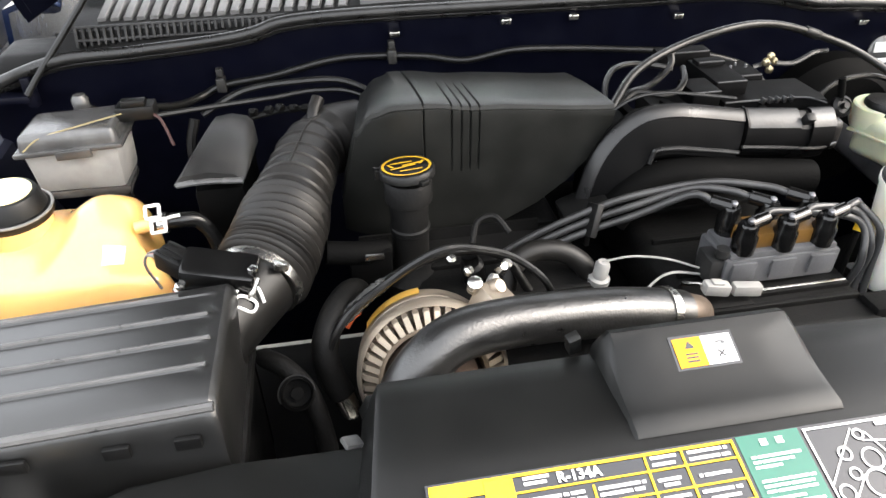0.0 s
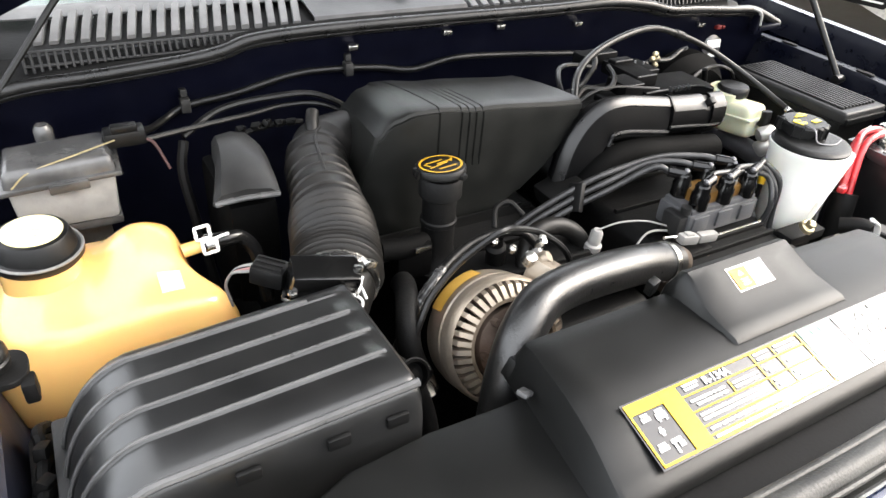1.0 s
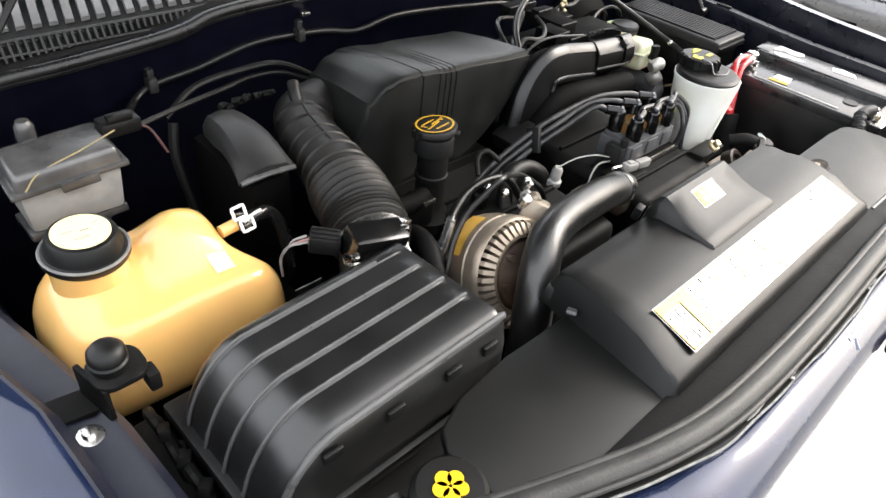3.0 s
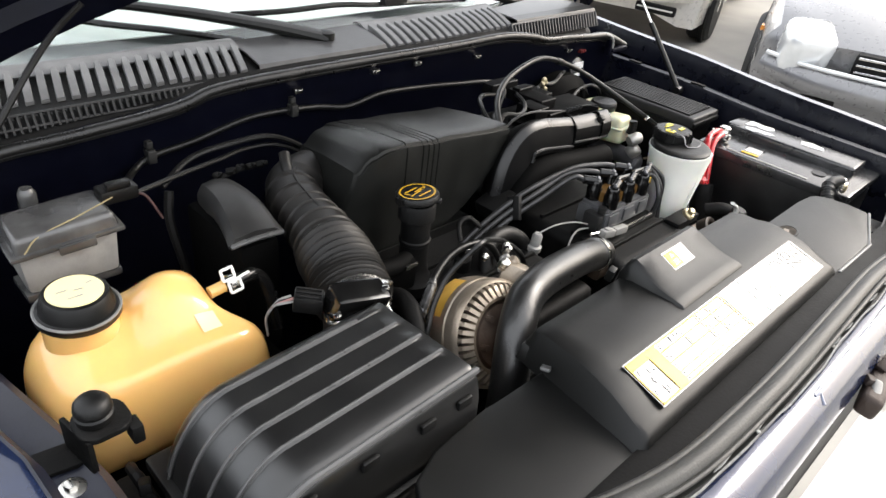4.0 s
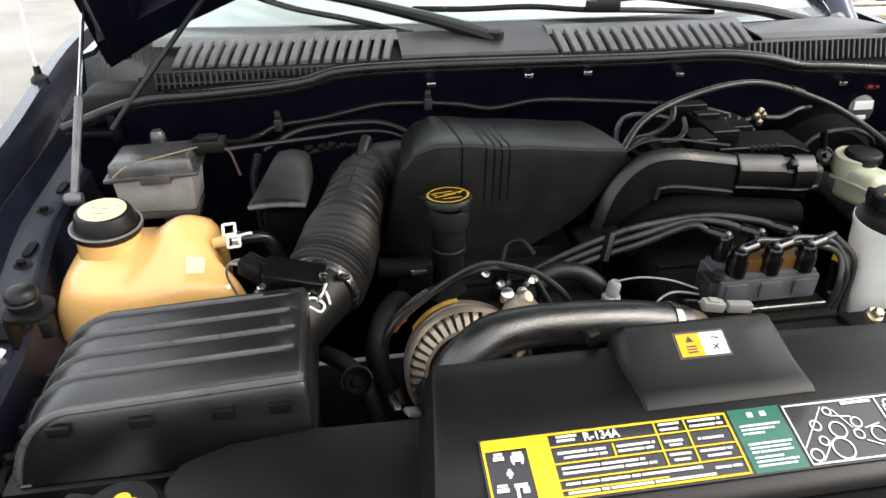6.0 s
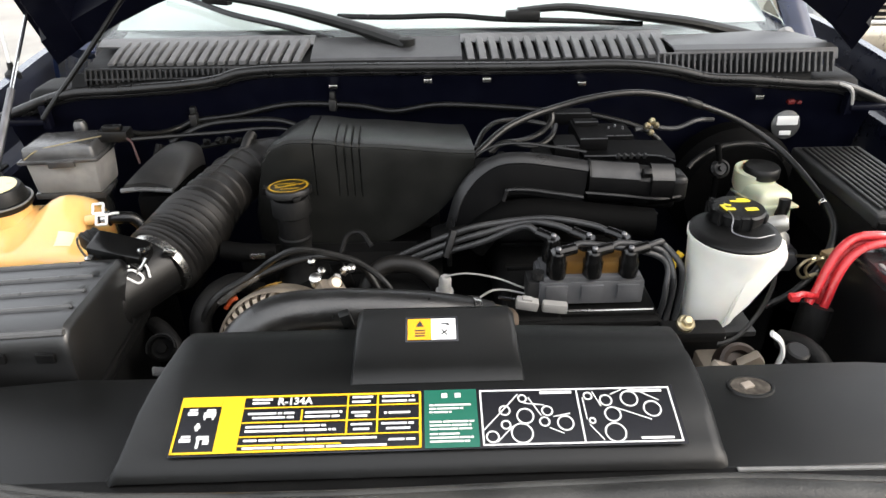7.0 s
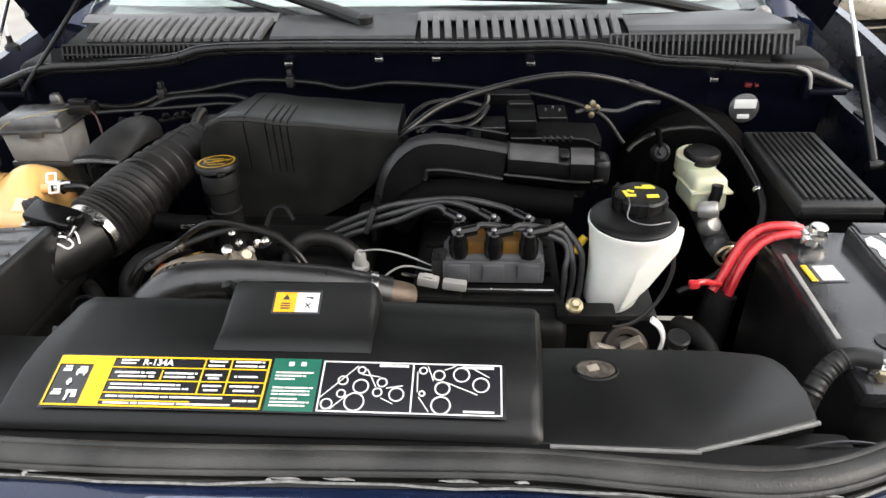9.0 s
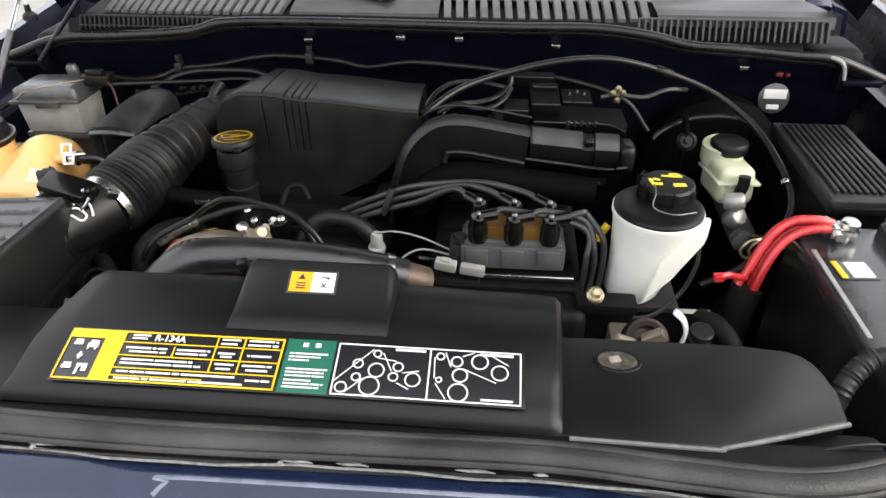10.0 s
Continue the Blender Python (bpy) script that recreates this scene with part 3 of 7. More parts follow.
for i in range(49):
    x = lerp(-0.80, 0.90, i / 48)
    b = 0.10 * max(0, abs(x - XC) - 0.40) ** 1.3
    yi, yo = table(x, [(-0.80, 0.12)] + front + [(0.90, 0.12)]) - 0.008, -0.088 + b
    rows.append([(x, yi, 0.972)] + [(x, lerp(yi - 0.006, yo, t), z) for t, z in ((0.0, 0.985), (0.12, 0.9895), (0.25, 0.990), (0.45, 0.9885), (0.65, 0.984), (0.84, 0.974), (0.96, 0.962), (1.0, 0.950))] + [(x, yo + 0.008, 0.942)])
grid(bm, rows)
part("header_panel", thick(bm, 0.003), PAINT, body, "dark blue front panel ahead of the seal")
# latch recess rim: blue paint made pale to stand for the reflected sky
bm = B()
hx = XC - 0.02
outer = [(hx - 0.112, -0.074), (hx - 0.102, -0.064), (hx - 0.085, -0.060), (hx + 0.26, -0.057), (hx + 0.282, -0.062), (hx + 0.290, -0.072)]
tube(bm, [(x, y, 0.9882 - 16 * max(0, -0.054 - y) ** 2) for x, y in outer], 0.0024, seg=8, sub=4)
part("latch_rim", bm, shader("sky_sheen_latch_edge", (0.16, 0.18, 0.25), 0.28, dust=0.2, coat=0.5), body, "rim of the latch recess, sky reflection put into its colour")
bm = B()
box(bm, (XC, 0.0, 0.94), (1.36, 0.075, 0.055), 0.008)
box(bm, (XC, 0.02, 0.80), (1.30, 0.05, 0.30), 0.008)
part("radiator_support", bm, DARK, body)
bm = B()
tube(bm, [(x, y, 0.994) for x, y in front], 0.0125, seg=14, sub=6)
tube(bm, [(x, y + 0.0115, 0.999) for x, y in front], 0.0048, seg=10, sub=6)
tube(bm, [(x, y - 0.0135, 0.9985 + 0.001 * math.sin(9 * x)) for x, y in front], 0.0032, seg=8, sub=6)
rows = []
for p in smooth_path([(x, y, 0.99) for x, y in front], 4):
    rows.append([(p.x, p.y + 0.024, 0.966), (p.x, p.y + 0.014, 0.984), (p.x, p.y - 0.004, 0.987), (p.x, p.y - 0.017, 0.992), (p.x, p.y - 0.020, 0.996), (p.x, p.y - 0.0215, 0.990)])
grid(bm, rows)
part("front_seal", bm, SEAL, body, "dusty black rubber hood seal across the front")
bm = B()
edge = smooth_path([(x, y, 0.99) for x, y in front], 6)
tube(bm, [(p_.x, p_.y - 0.0215 + 0.0016 * math.sin(23 * p_.x) + 0.001 * math.sin(61 * p_.x), 0.9945 + 0.0010 * math.sin(17 * p_.x + 1)) for p_ in edge], 0.0013, seg=6, sub=1)
part("flap_edge", bm, SCUFF, body, "pale torn edge of the seal")
srng = random.Random(11)
for k in range(9):
    x = srng.uniform(-0.35, 0.5)
    i = max(j for j in range(len(front) - 1) if front[j][0] <= x)
    u = (x - front[i][0]) / (front[i + 1][0] - front[i][0])
    y = lerp(front[i][1], front[i + 1][1], u)
    bm = B()
    w = srng.uniform(0.006, 0.02)
    tube(bm, [(x - w, y - 0.0165, 0.9958), (x - 0.3 * w, y - 0.0172, 0.9962), (x + 0.4 * w, y - 0.0168, 0.9964), (x + w, y - 0.0175, 0.9955)], 0.0013, seg=5, sub=3, shape=lambda q: 0.3 + math.sin(q * math.pi))
    part("scuff", bm, SCUFF, body)
for x in (-0.20, 0.02):
    bm = B()
    lathe(bm, [(0.0026, 0), (0.0026, 0.0015), (0.0015, 0.002)], (x, -0.044, 0.994), seg=10)
    part("push_pin", bm, GREY_PL, body)

# dark brown block for the shaded latch cavity, with a pale hook ahead of the panel
bm = B()
box(bm, (0.080, -0.100, 0.936), (0.13, 0.026, 0.030), 0.008, (8, 4, 6), seg=3)
box(bm, (0.055, -0.094, 0.953), (0.020, 0.018, 0.012), 0.004, (20, 10, 30))
box(bm, (0.105, -0.096, 0.955), (0.030, 0.014, 0.012), 0.004, (10, -15, -12))
latch = part("latch", bm, shader("brown_cavity_shade", (0.030, 0.020, 0.016), 0.55, 0.3, dust=0.4, dust_col=(0.06, 0.045, 0.036), bump=0.4), body, "brown hood latch block, cavity shade put into its colour")
bm = B()
box(bm, (0.044, -0.104, 0.952), (0.030, 0.012, 0.010), 0.005, (15, -22, 18), seg=3)
part("hook", bm, GREY_PL, latch, "pale latch hook")

# pale bumper top ahead of the grille
bm = B()
prism(bm, rounded(-0.80, 0.52, -0.36, -0.085, 0.03), 0.48, 0.62, 0.02)
bumper = part("front_bumper", bm, PALE, body, "pale bumper top with oval marks")
for x, y in ((0.30, -0.20), (0.10, -0.25)):
    bm = B()
    lathe(bm, [(0.02, 0.0), (0.02, 0.003)], (x, y, 0.619), seg=20, squash=0.55)
    part("oval_plug", bm, GREY_LID, bumper)
bm = B()
box(bm, (XC, -0.045, 0.78), (1.3, 0.05, 0.34), 0.01)
part("grille_back", bm, DARK, body)
bm = B()
box(bm, (XC, 0.45, 0.40), (1.42, 0.92, 0.02), 0.004)
part("under_tray", bm, DARK, body)
for x, y in ((XC - 0.76, 0.55), (XC + 0.76, 0.55), (XC - 0.76, 3.4), (XC + 0.76, 3.4)):
    bm = B()
    lathe(bm, [(0.20, -0.11), (0.33, -0.11), (0.36, -0.08), (0.36, 0.08), (0.33, 0.11), (0.20, 0.11)], (x, y, 0.36), (1, 0, 0), seg=40)
    part("wheel", bm, TYRE, body)


# ---- engine: block and covers that the rest sits on ----
eng = thing("engine", (0.05, 0.5, 0.42), "grimy black engine block between the fenders", "engine")
bm = B()
box(bm, (0.04, 0.52, 0.62), (0.46, 0.56, 0.40), 0.03)
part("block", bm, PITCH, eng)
for x0, x1 in ((-0.20, 0.02), (0.10, 0.32)):
    bm = B()
    box(bm, ((x0 + x1) / 2, 0.52, 0.855), (x1 - x0, 0.46, 0.08), 0.02, seg=3)
    vc = part("valve_cover", bm, DARK, eng, "grimy black valve cover")
    for k in range(6):
        part("rib", box(B(), ((x0 + x1) / 2, 0.34 + 0.072 * k, 0.898), (x1 - x0 - 0.03, 0.008, 0.008), 0.002), DARK, vc)
tcov = part("timing_cover", box(B(), (0.0, 0.27, 0.74), (0.42, 0.06, 0.24), 0.015), DARK, eng)
for x, z, r in ((-0.02, 0.86, 0.05), (0.10, 0.80, 0.07), (0.20, 0.86, 0.045)):
    part("pulley", lathe(B(), [(r, 0), (r, 0.006), (r * 0.85, 0.008), (r * 0.85, 0.02), (r, 0.022), (r, 0.028), (r * 0.4, 0.03)], (x, 0.245, z), (0, -1, 0), seg=28), DARK, tcov)

# ---- radiator cover with its wings ----
cover = thing("radiator_cover", (0.0, 0.1, 0.94), "moulded black plastic radiator cover spanning the front", "cover")


def wing_plate(outline, lo, hi):
    bm = B()
    prism(bm, outline, lo, hi, 0.004, 3)
    return bm


zl = 0.962
bm = wing_plate([(-0.30, 0.026), (-0.377, 0.026), (-0.50, 0.058), (-0.512, 0.075), (-0.512, 0.135), (-0.50, 0.155), (-0.46, 0.172), (-0.38, 0.178), (-0.27, 0.178)], zl - 0.012, zl)
part("left_wing", bm, COVER, cover)
bm = wing_plate([(0.25, 0.027), (0.40, 0.025), (0.41, 0.027), (0.532, 0.064), (0.536, 0.07), (0.538, 0.105), (0.536, 0.128), (0.531, 0.144), (0.522, 0.156), (0.508, 0.163), (0.46, 0.166), (0.30, 0.166), (0.25, 0.168)], zl - 0.008, zl + 0.006)
part("right_wing", bm, COVER, cover)
LIP = shader("pale_worn_sheen_lip", (0.20, 0.20, 0.195), 0.32, dust=0.35, dust_col=(0.06, 0.06, 0.06), bump=0.1, scale=80)
# pale lips along the wings' front edges, reflected sky put into their colour
bm = B()
tube(bm, [(-0.30, 0.0235, zl - 0.003), (-0.377, 0.0235, zl - 0.003), (-0.44, 0.04, zl - 0.003), (-0.505, 0.0565, zl - 0.003)], 0.0025, seg=6)
part("edge_lip", bm, LIP, cover)
bm = B()
tube(bm, [(0.27, 0.0255, zl + 0.0052), (0.40, 0.0232, zl + 0.0052), (0.411, 0.0255, zl + 0.0052), (0.47, 0.0435, zl + 0.0052), (0.535, 0.0640, zl + 0.0052)], 0.0026, seg=8)
part("edge_lip", bm, LIP, cover)

# middle hump: a loft across x; height by y
def hump_z(y):
    return table(y, [(0.027, 0.9705), (0.034, 0.9815), (0.1, 1.0), (0.12, 1.0045), (0.19, 1.0035), (0.208, 0.998), (0.219, 0.975)])


bm = B()
YH = [0.027, 0.030, 0.036, 0.05, 0.07, 0.09, 0.1, 0.11, 0.13, 0.15, 0.17, 0.18, 0.19, 0.199, 0.208, 0.214, 0.219]
XH = [-0.303, -0.293, -0.2865, -0.280, -0.24, -0.2, -0.1, 0.0, 0.1, 0.2, 0.250, 0.2575, 0.2635, 0.267]
rows = []
for i, x in enumerate(XH):
    row = []
    for y in YH:
        z = hump_z(y) - 0.008 * max(0, (x - 0.1) / 0.17) * (1 if y > 0.15 else 0.4)
        edge = (0.95, 0.986, 0.9975, 1.0)[i] if i < 4 else ((1.0, 0.9985, 0.988, 0.95)[i - 10] if i >= 10 else 1.0)
        lo = 0.955
        xx = x + (0.0 if x < 0.24 else 0.008 * (y - 0.03) / 0.2)
        if i < 4:
            top = -0.285 + 0.022 * (y - 0.03) / 0.17
            xx = top - (0.017, 0.006, 0.0018, -0.003)[i]
        row.append((xx, y, lo + (z - lo) * ((edge - 0.95) / 0.05 if edge < 1 else 1)))
    rows.append(row)
grid(bm, rows)
part("centre_panel", thick(bm, 0.003), COVER, cover)
# raised panel for the warning sticker
bm = B()
rows = []
for i, x in enumerate((-0.084, -0.080, -0.074, -0.04, 0.0, 0.04, 0.08, 0.086, 0.090)):
    edge = (0, 0.75, 1, 1, 1, 1, 1, 0.75, 0)[i]
    row = []
    for y, h in ((0.112, 0.0), (0.116, 0.003), (0.13, 0.005), (0.15, 0.009), (0.18, 0.0215), (0.195, 0.028), (0.203, 0.028), (0.212, 0.018), (0.220, -0.01)):
        row.append((x + (y - 0.11) * 0.04 * (1 if x > 0 else -1) * -0.2, y, 0.0005 + table(y, [(0.1, 1.0), (0.12, 1.0035), (0.19, 1.0035), (0.208, 0.998), (0.219, 0.975)]) + h * edge + (0.0008 if edge else -0.004)))
    rows.append(row)
grid(bm, rows)
part("sticker_panel", thick(bm, 0.002), COVER, cover)
# ring of the push pin hole in the wing
bm = B()
tube(bm, [(0.327 + 0.023 * math.cos(a), 0.132 + 0.015 * math.sin(a), zl + 0.006) for a in [2 * math.pi * k / 16 for k in range(17)]], 0.0022, seg=6, sub=2)
part("pin_rim", bm, COVER, cover)
bm = B()
lathe(bm, [(0.0205, 0), (0.0205, 0.002)], (0.327, 0.132, zl + 0.0052), seg=24, squash=0.65)
well = part("pin_well", bm, shader("dirt_filled_hole", (0.075, 0.066, 0.056), 0.85, var=0.5, scale=120, bump=0.5, spec=0.05), cover, "dark hole with a worn pin")
bm = B()
box(bm, (0.324, 0.133, zl + 0.0072), (0.013, 0.009, 0.004), 0.0018, (0, 0, 18))
part("pin_head", bm, shader("tan_pin", (0.28, 0.24, 0.2), 0.6), well)
# side bracket and foot of the hump
for at_, size, turn, mat_ in (((-0.288, 0.168, 0.979), (0.016, 0.012, 0.005), (0, 25, 25), LIT_EDGE), ((-0.262, 0.211, 0.962), (0.030, 0.018, 0.022), (10, 20, 15), COVER), ((-0.095, 0.216, 1.006), (0.012, 0.010, 0.022), (12, -14, 10), COVER)):
    part("side_tab", box(B(), at_, size, 0.002, turn), mat_, cover)


# ---- information label on the cover ----
def lab(u, v, h=0.0):
    """A place on the label: u across, v up its height, h off its face."""
    x = lerp(-0.2405, 0.2285, u)
    return Vector((x, lerp(0.0415, 0.1015, v) - 0.27 * h, lerp(0.9853, 1.0018, v) - 0.004 * max(0, u - 0.6) + 0.0018 + 0.96 * h))


def patch(bm, u0, u1, v0, v1, h, skew=0.0):
    n = max(1, int((u1 - u0) * 16))
    rows = [[lab(lerp(u0, u1, i / n) + skew * (v - 0.5), v, h) for v in (v0, v1)] for i in range(n + 1)]
    grid(bm, rows)
    return bm


info = thing("information_label", (0, 0.07, 0.985), "yellow, green and black printed service label on the radiator cover", "label")
bm = patch(B(), 0, 1, 0, 1, 0.0)
part("backing", thick(bm, 0.0006), INK, info)


def frame_lines(bm, u0, u1, v0, v1, w, h):
    q = w * 0.13
    for a in ((u0, u1, v0, v0 + w), (u0, u1, v1 - w, v1), (u0, u0 + q, v0, v1), (u1 - q, u1, v0, v1)):
        patch(bm, *a, h)


H1, H2 = 0.0010, 0.0014
bm = B()
frame_lines(bm, 0.004, 0.484, 0.03, 0.97, 0.035, H1)
patch(bm, 0.0085, 0.085, 0.80, 0.935, H1)
patch(bm, 0.0855, 0.130, 0.066, 0.934, H1)
for v, a, b in ((0.745, 0.13, 0.48), (0.50, 0.13, 0.48), (0.27, 0.13, 0.48), (0.13, 0.13, 0.33)):
    patch(bm, a + 0.0005, b - 0.0011, v, v + 0.024, H1 * 0.97)
for u, a, b in ((0.335, 0.27, 0.97), (0.395, 0.27, 0.97), (0.245, 0.5, 0.75)):
    patch(bm, u, u + 0.0038, a, b - 0.037, H1 * 1.03)
part("yellow_print", bm, YELLOW, info)
rng = random.Random(5)
for v0, a, b, k in ((0.88, 0.145, 0.188, 1), (0.82, 0.145, 0.183, 1), (0.64, 0.14, 0.235, 3), (0.57, 0.15, 0.235, 2), (0.64, 0.253, 0.325, 2), (0.57, 0.253, 0.325, 2), (0.42, 0.14, 0.30, 4), (0.35, 0.14, 0.32, 4),
                    (0.20, 0.14, 0.40, 5), (0.08, 0.14, 0.42, 5), (0.88, 0.345, 0.39, 1), (0.80, 0.345, 0.385, 1), (0.88, 0.405, 0.47, 2), (0.80, 0.405, 0.475, 2),
                    (0.62, 0.345, 0.385, 1), (0.56, 0.352, 0.38, 1), (0.60, 0.41, 0.465, 2), (0.42, 0.345, 0.39, 1), (0.34, 0.35, 0.385, 1), (0.42, 0.405, 0.472, 2), (0.34, 0.415, 0.465, 2), (0.16, 0.42, 0.475, 2)):
    cuts = sorted([a, b] + [rng.uniform(a, b) for _ in range(k - 1)])
    bm = B()
    for p, q in zip(cuts, cuts[1:]):
        patch(bm, p, max(p + 0.006, q - 0.003), v0, v0 + 0.038, H1)
    part("print_line", bm, WHITE_INK, info)
for cells in (((0.020, 0.040, 0.66, 0.72), (0.022, 0.038, 0.73, 0.77)), ((0.052, 0.076, 0.62, 0.71), (0.056, 0.074, 0.71, 0.76), (0.054, 0.058, 0.58, 0.62), (0.070, 0.074, 0.58, 0.62)), ((0.040, 0.052, 0.44, 0.49), (0.043, 0.049, 0.40, 0.53)),
              ((0.018, 0.040, 0.22, 0.28), (0.020, 0.038, 0.29, 0.33)), ((0.050, 0.074, 0.26, 0.32), (0.064, 0.076, 0.18, 0.26), (0.052, 0.058, 0.12, 0.26))):
    bm = B()
    for j, c_ in enumerate(cells):
        patch(bm, *c_, H1 + 0.00002 * j, 0.006)
    part("print_symbol", bm, WHITE_INK, info)
bm = patch(B(), 0.490, 0.596, 0.02, 0.99, H1 * 0.5)
part("green_field", bm, GREEN, info)
for v0, a, b in ((0.70, 0.50, 0.585), (0.64, 0.50, 0.57), (0.58, 0.50, 0.54), (0.42, 0.50, 0.59), (0.36, 0.50, 0.58), (0.30, 0.50, 0.585), (0.16, 0.50, 0.585), (0.10, 0.50, 0.575), (0.22, 0.50, 0.56)):
    cuts = sorted([a, b, rng.uniform(a, b), rng.uniform(a, b)])
    bm = B()
    for p, q in zip(cuts, cuts[1:]):
        patch(bm, p, max(p + 0.005, q - 0.002), v0, v0 + 0.032, H2)
    part("print_line", bm, WHITE_INK, info)
for u in (0.525, 0.552):
    part("print_symbol", patch(B(), u, u + 0.012, 0.84, 0.92, H2), WHITE_INK, info)
bm = B()
frame_lines(bm, 0.602, 0.992, 0.03, 0.96, 0.028, H1)
patch(bm, 0.7985, 0.8022, 0.06, 0.93, H1)
patch(bm, 0.725, 0.79, 0.87, 0.92, H1), patch(bm, 0.905, 0.975, 0.87, 0.92, H1), patch(bm, 0.91, 0.975, 0.08, 0.12, H1)


def ring(bm, u, v, r, w=0.0016):
    n = 22
    rows = []
    for k in range(n + 1):
        a = 2 * math.pi * k / n
        rows.append([lab(u + q * math.cos(a) / 0.469, v + q * math.sin(a) / 0.062, H1) for q in (r - w, r)])
    grid(bm, rows)


def belt(bm, a, b, w=0.0012):
    p, q = Vector((a[0] * 0.469, a[1] * 0.062)), Vector((b[0] * 0.469, b[1] * 0.062))
    n = (q - p).normalized().orthogonal() * w / 2
    grid(bm, [[lab(c.x / 0.469, c.y / 0.062, H1) for c in (e - n, e + n)] for e in (p, q)])


for u, v, r in ((0.622, 0.17, 0.009), (0.650, 0.36, 0.007), (0.650, 0.60, 0.008), (0.688, 0.80, 0.0065), (0.690, 0.50, 0.012), (0.680, 0.22, 0.015), (0.727, 0.40, 0.0075), (0.735, 0.58, 0.008), (0.768, 0.37, 0.0115),
                (0.822, 0.82, 0.0065), (0.857, 0.74, 0.009), (0.865, 0.50, 0.0115), (0.822, 0.40, 0.005), (0.863, 0.20, 0.0145), (0.905, 0.76, 0.0125), (0.947, 0.58, 0.0125)):
    ring(bm, u, v, r * 0.70)
for a, b in (((0.606, 0.28), (0.680, 0.88)), ((0.70, 0.82), (0.722, 0.50)), ((0.63, 0.08), (0.664, 0.34)), ((0.735, 0.30), (0.762, 0.20)), ((0.745, 0.48), (0.78, 0.53)), ((0.69, 0.72), (0.73, 0.68)),
             ((0.81, 0.80), (0.812, 0.42)), ((0.815, 0.34), (0.838, 0.08)), ((0.832, 0.90), (0.845, 0.64)), ((0.87, 0.62), (0.94, 0.40)), ((0.868, 0.84), (0.893, 0.92)), ((0.925, 0.90), (0.965, 0.72))):
    belt(bm, a, b)
part("belt_diagram", bm, WHITE_INK, info, "white drive belt diagrams")


def lettering(text, size, parent, material, place):
    """Readable words, as flat mesh letters mapped by place(x, y)."""
    c = bpy.data.curves.new("lettering", "FONT")
    c.body, c.size, c.offset = text, size, 0.00035
    ob = bpy.data.objects.new("lettering", c)
    scene.collection.objects.link(ob)
    bpy.context.view_layer.update()
    me = bpy.data.meshes.new_from_object(ob.evaluated_get(bpy.context.evaluated_depsgraph_get()))
    bpy.data.objects.remove(ob)
    off = base(parent)
    for v in me.vertices:
        v.co = place(v.co.x, v.co.y) - off
    me.materials.clear()
    me.materials.append(material)
    t = new("lettering", me)
    t.parent = parent


lettering("R-134A", 0.0105, info, WHITE_INK, lambda x, y: lab(0.196 + x / 0.469, 0.80 + y / 0.062, H2))

# ---- warning sticker ----
warn = thing("warning_sticker", (0.0, 0.17, 1.01), "orange and white warning sticker on the raised panel", "sticker")


def wpt(u, v, h):
    return Vector((lerp(-0.0265, 0.0230, u), lerp(0.1600, 0.1825, v) - 0.42 * h, lerp(1.0158, 1.0256, v) + 0.0022 + 0.9 * h))


for name, u0, u1, v0, v1, h, mat_ in (("backing", -0.05, 1.05, -0.11, 1.11, 0, INK), ("orange_half", 0.0, 0.49, 0, 1, 0.0007, ORANGE), ("white_half", 0.49, 1, 0, 1, 0.0007, WHITE_INK)):
    bm = B()
    grid(bm, [[wpt(u, v, h) for v in (v0, v1)] for u in (u0, u1)])
    part(name, bm, mat_, warn)
bm = B()
vs = [bm.verts.new(wpt(u, v, 0.0011)) for u, v in ((0.17, 0.62), (0.34, 0.62), (0.255, 0.9))]
bm.faces.new(vs)
for u0, u1, v0, v1 in ((0.15, 0.36, 0.15, 0.22), (0.15, 0.36, 0.28, 0.34), (0.15, 0.36, 0.40, 0.46), (0.70, 0.86, 0.72, 0.77), (0.80, 0.88, 0.66, 0.71)):
    grid(bm, [[wpt(u, v, 0.0011) for v in (v0, v1)] for u in (u0, u1)])
for a_ in (40, 130):
    c_, s_ = math.cos(radians(a_)), math.sin(radians(a_))
    bm.faces.new([bm.verts.new(wpt(0.76 + (i * 0.085 * c_ - j * 0.014 * s_), 0.34 + 2.0 * (i * 0.085 * s_ + j * 0.014 * c_), 0.0011 + 0.00003 * (a_ > 90))) for i, j in ((-1, -1), (1, -1), (1, 1), (-1, 1))])
part("symbol", bm, INK, warn, "dark fan and belt symbols")

# ---- air filter box ----
air = thing("air_filter_box", (-0.5, 0.28, 0.42), "ribbed black plastic air filter box", "filter box")
RIBS = (0.234, 0.268, 0.302, 0.336)


def lid_point(s, y, lift):
    """s: metres from the inner end along the lid, round its outer end."""
    fall = 0.010 * (y - 0.19) / 0.18
    if s <= 0.205:
        x, z, nx, nz = -0.385 - s, 1.0215 - 0.055 * s, 0, 1
    else:
        t = min(1.0, (s - 0.205) / 0.15) * math.pi / 2
        x, z = -0.59 - 0.078 * math.sin(t), 1.0105 - 0.125 * (1 - math.cos(t))
        nx, nz = -math.sin(t), math.cos(t)
    return Vector((x + nx * lift, y, z - fall + nz * lift))


bm = B()
ys = [0.187, 0.1885, 0.192, 0.20]
for r_ in RIBS:
    ys += [r_ - 0.012, r_ - 0.0035, r_ - 0.0022, r_, r_ + 0.0022, r_ + 0.0035]
ys += [0.345, 0.353, 0.359, 0.362]
lifts = []
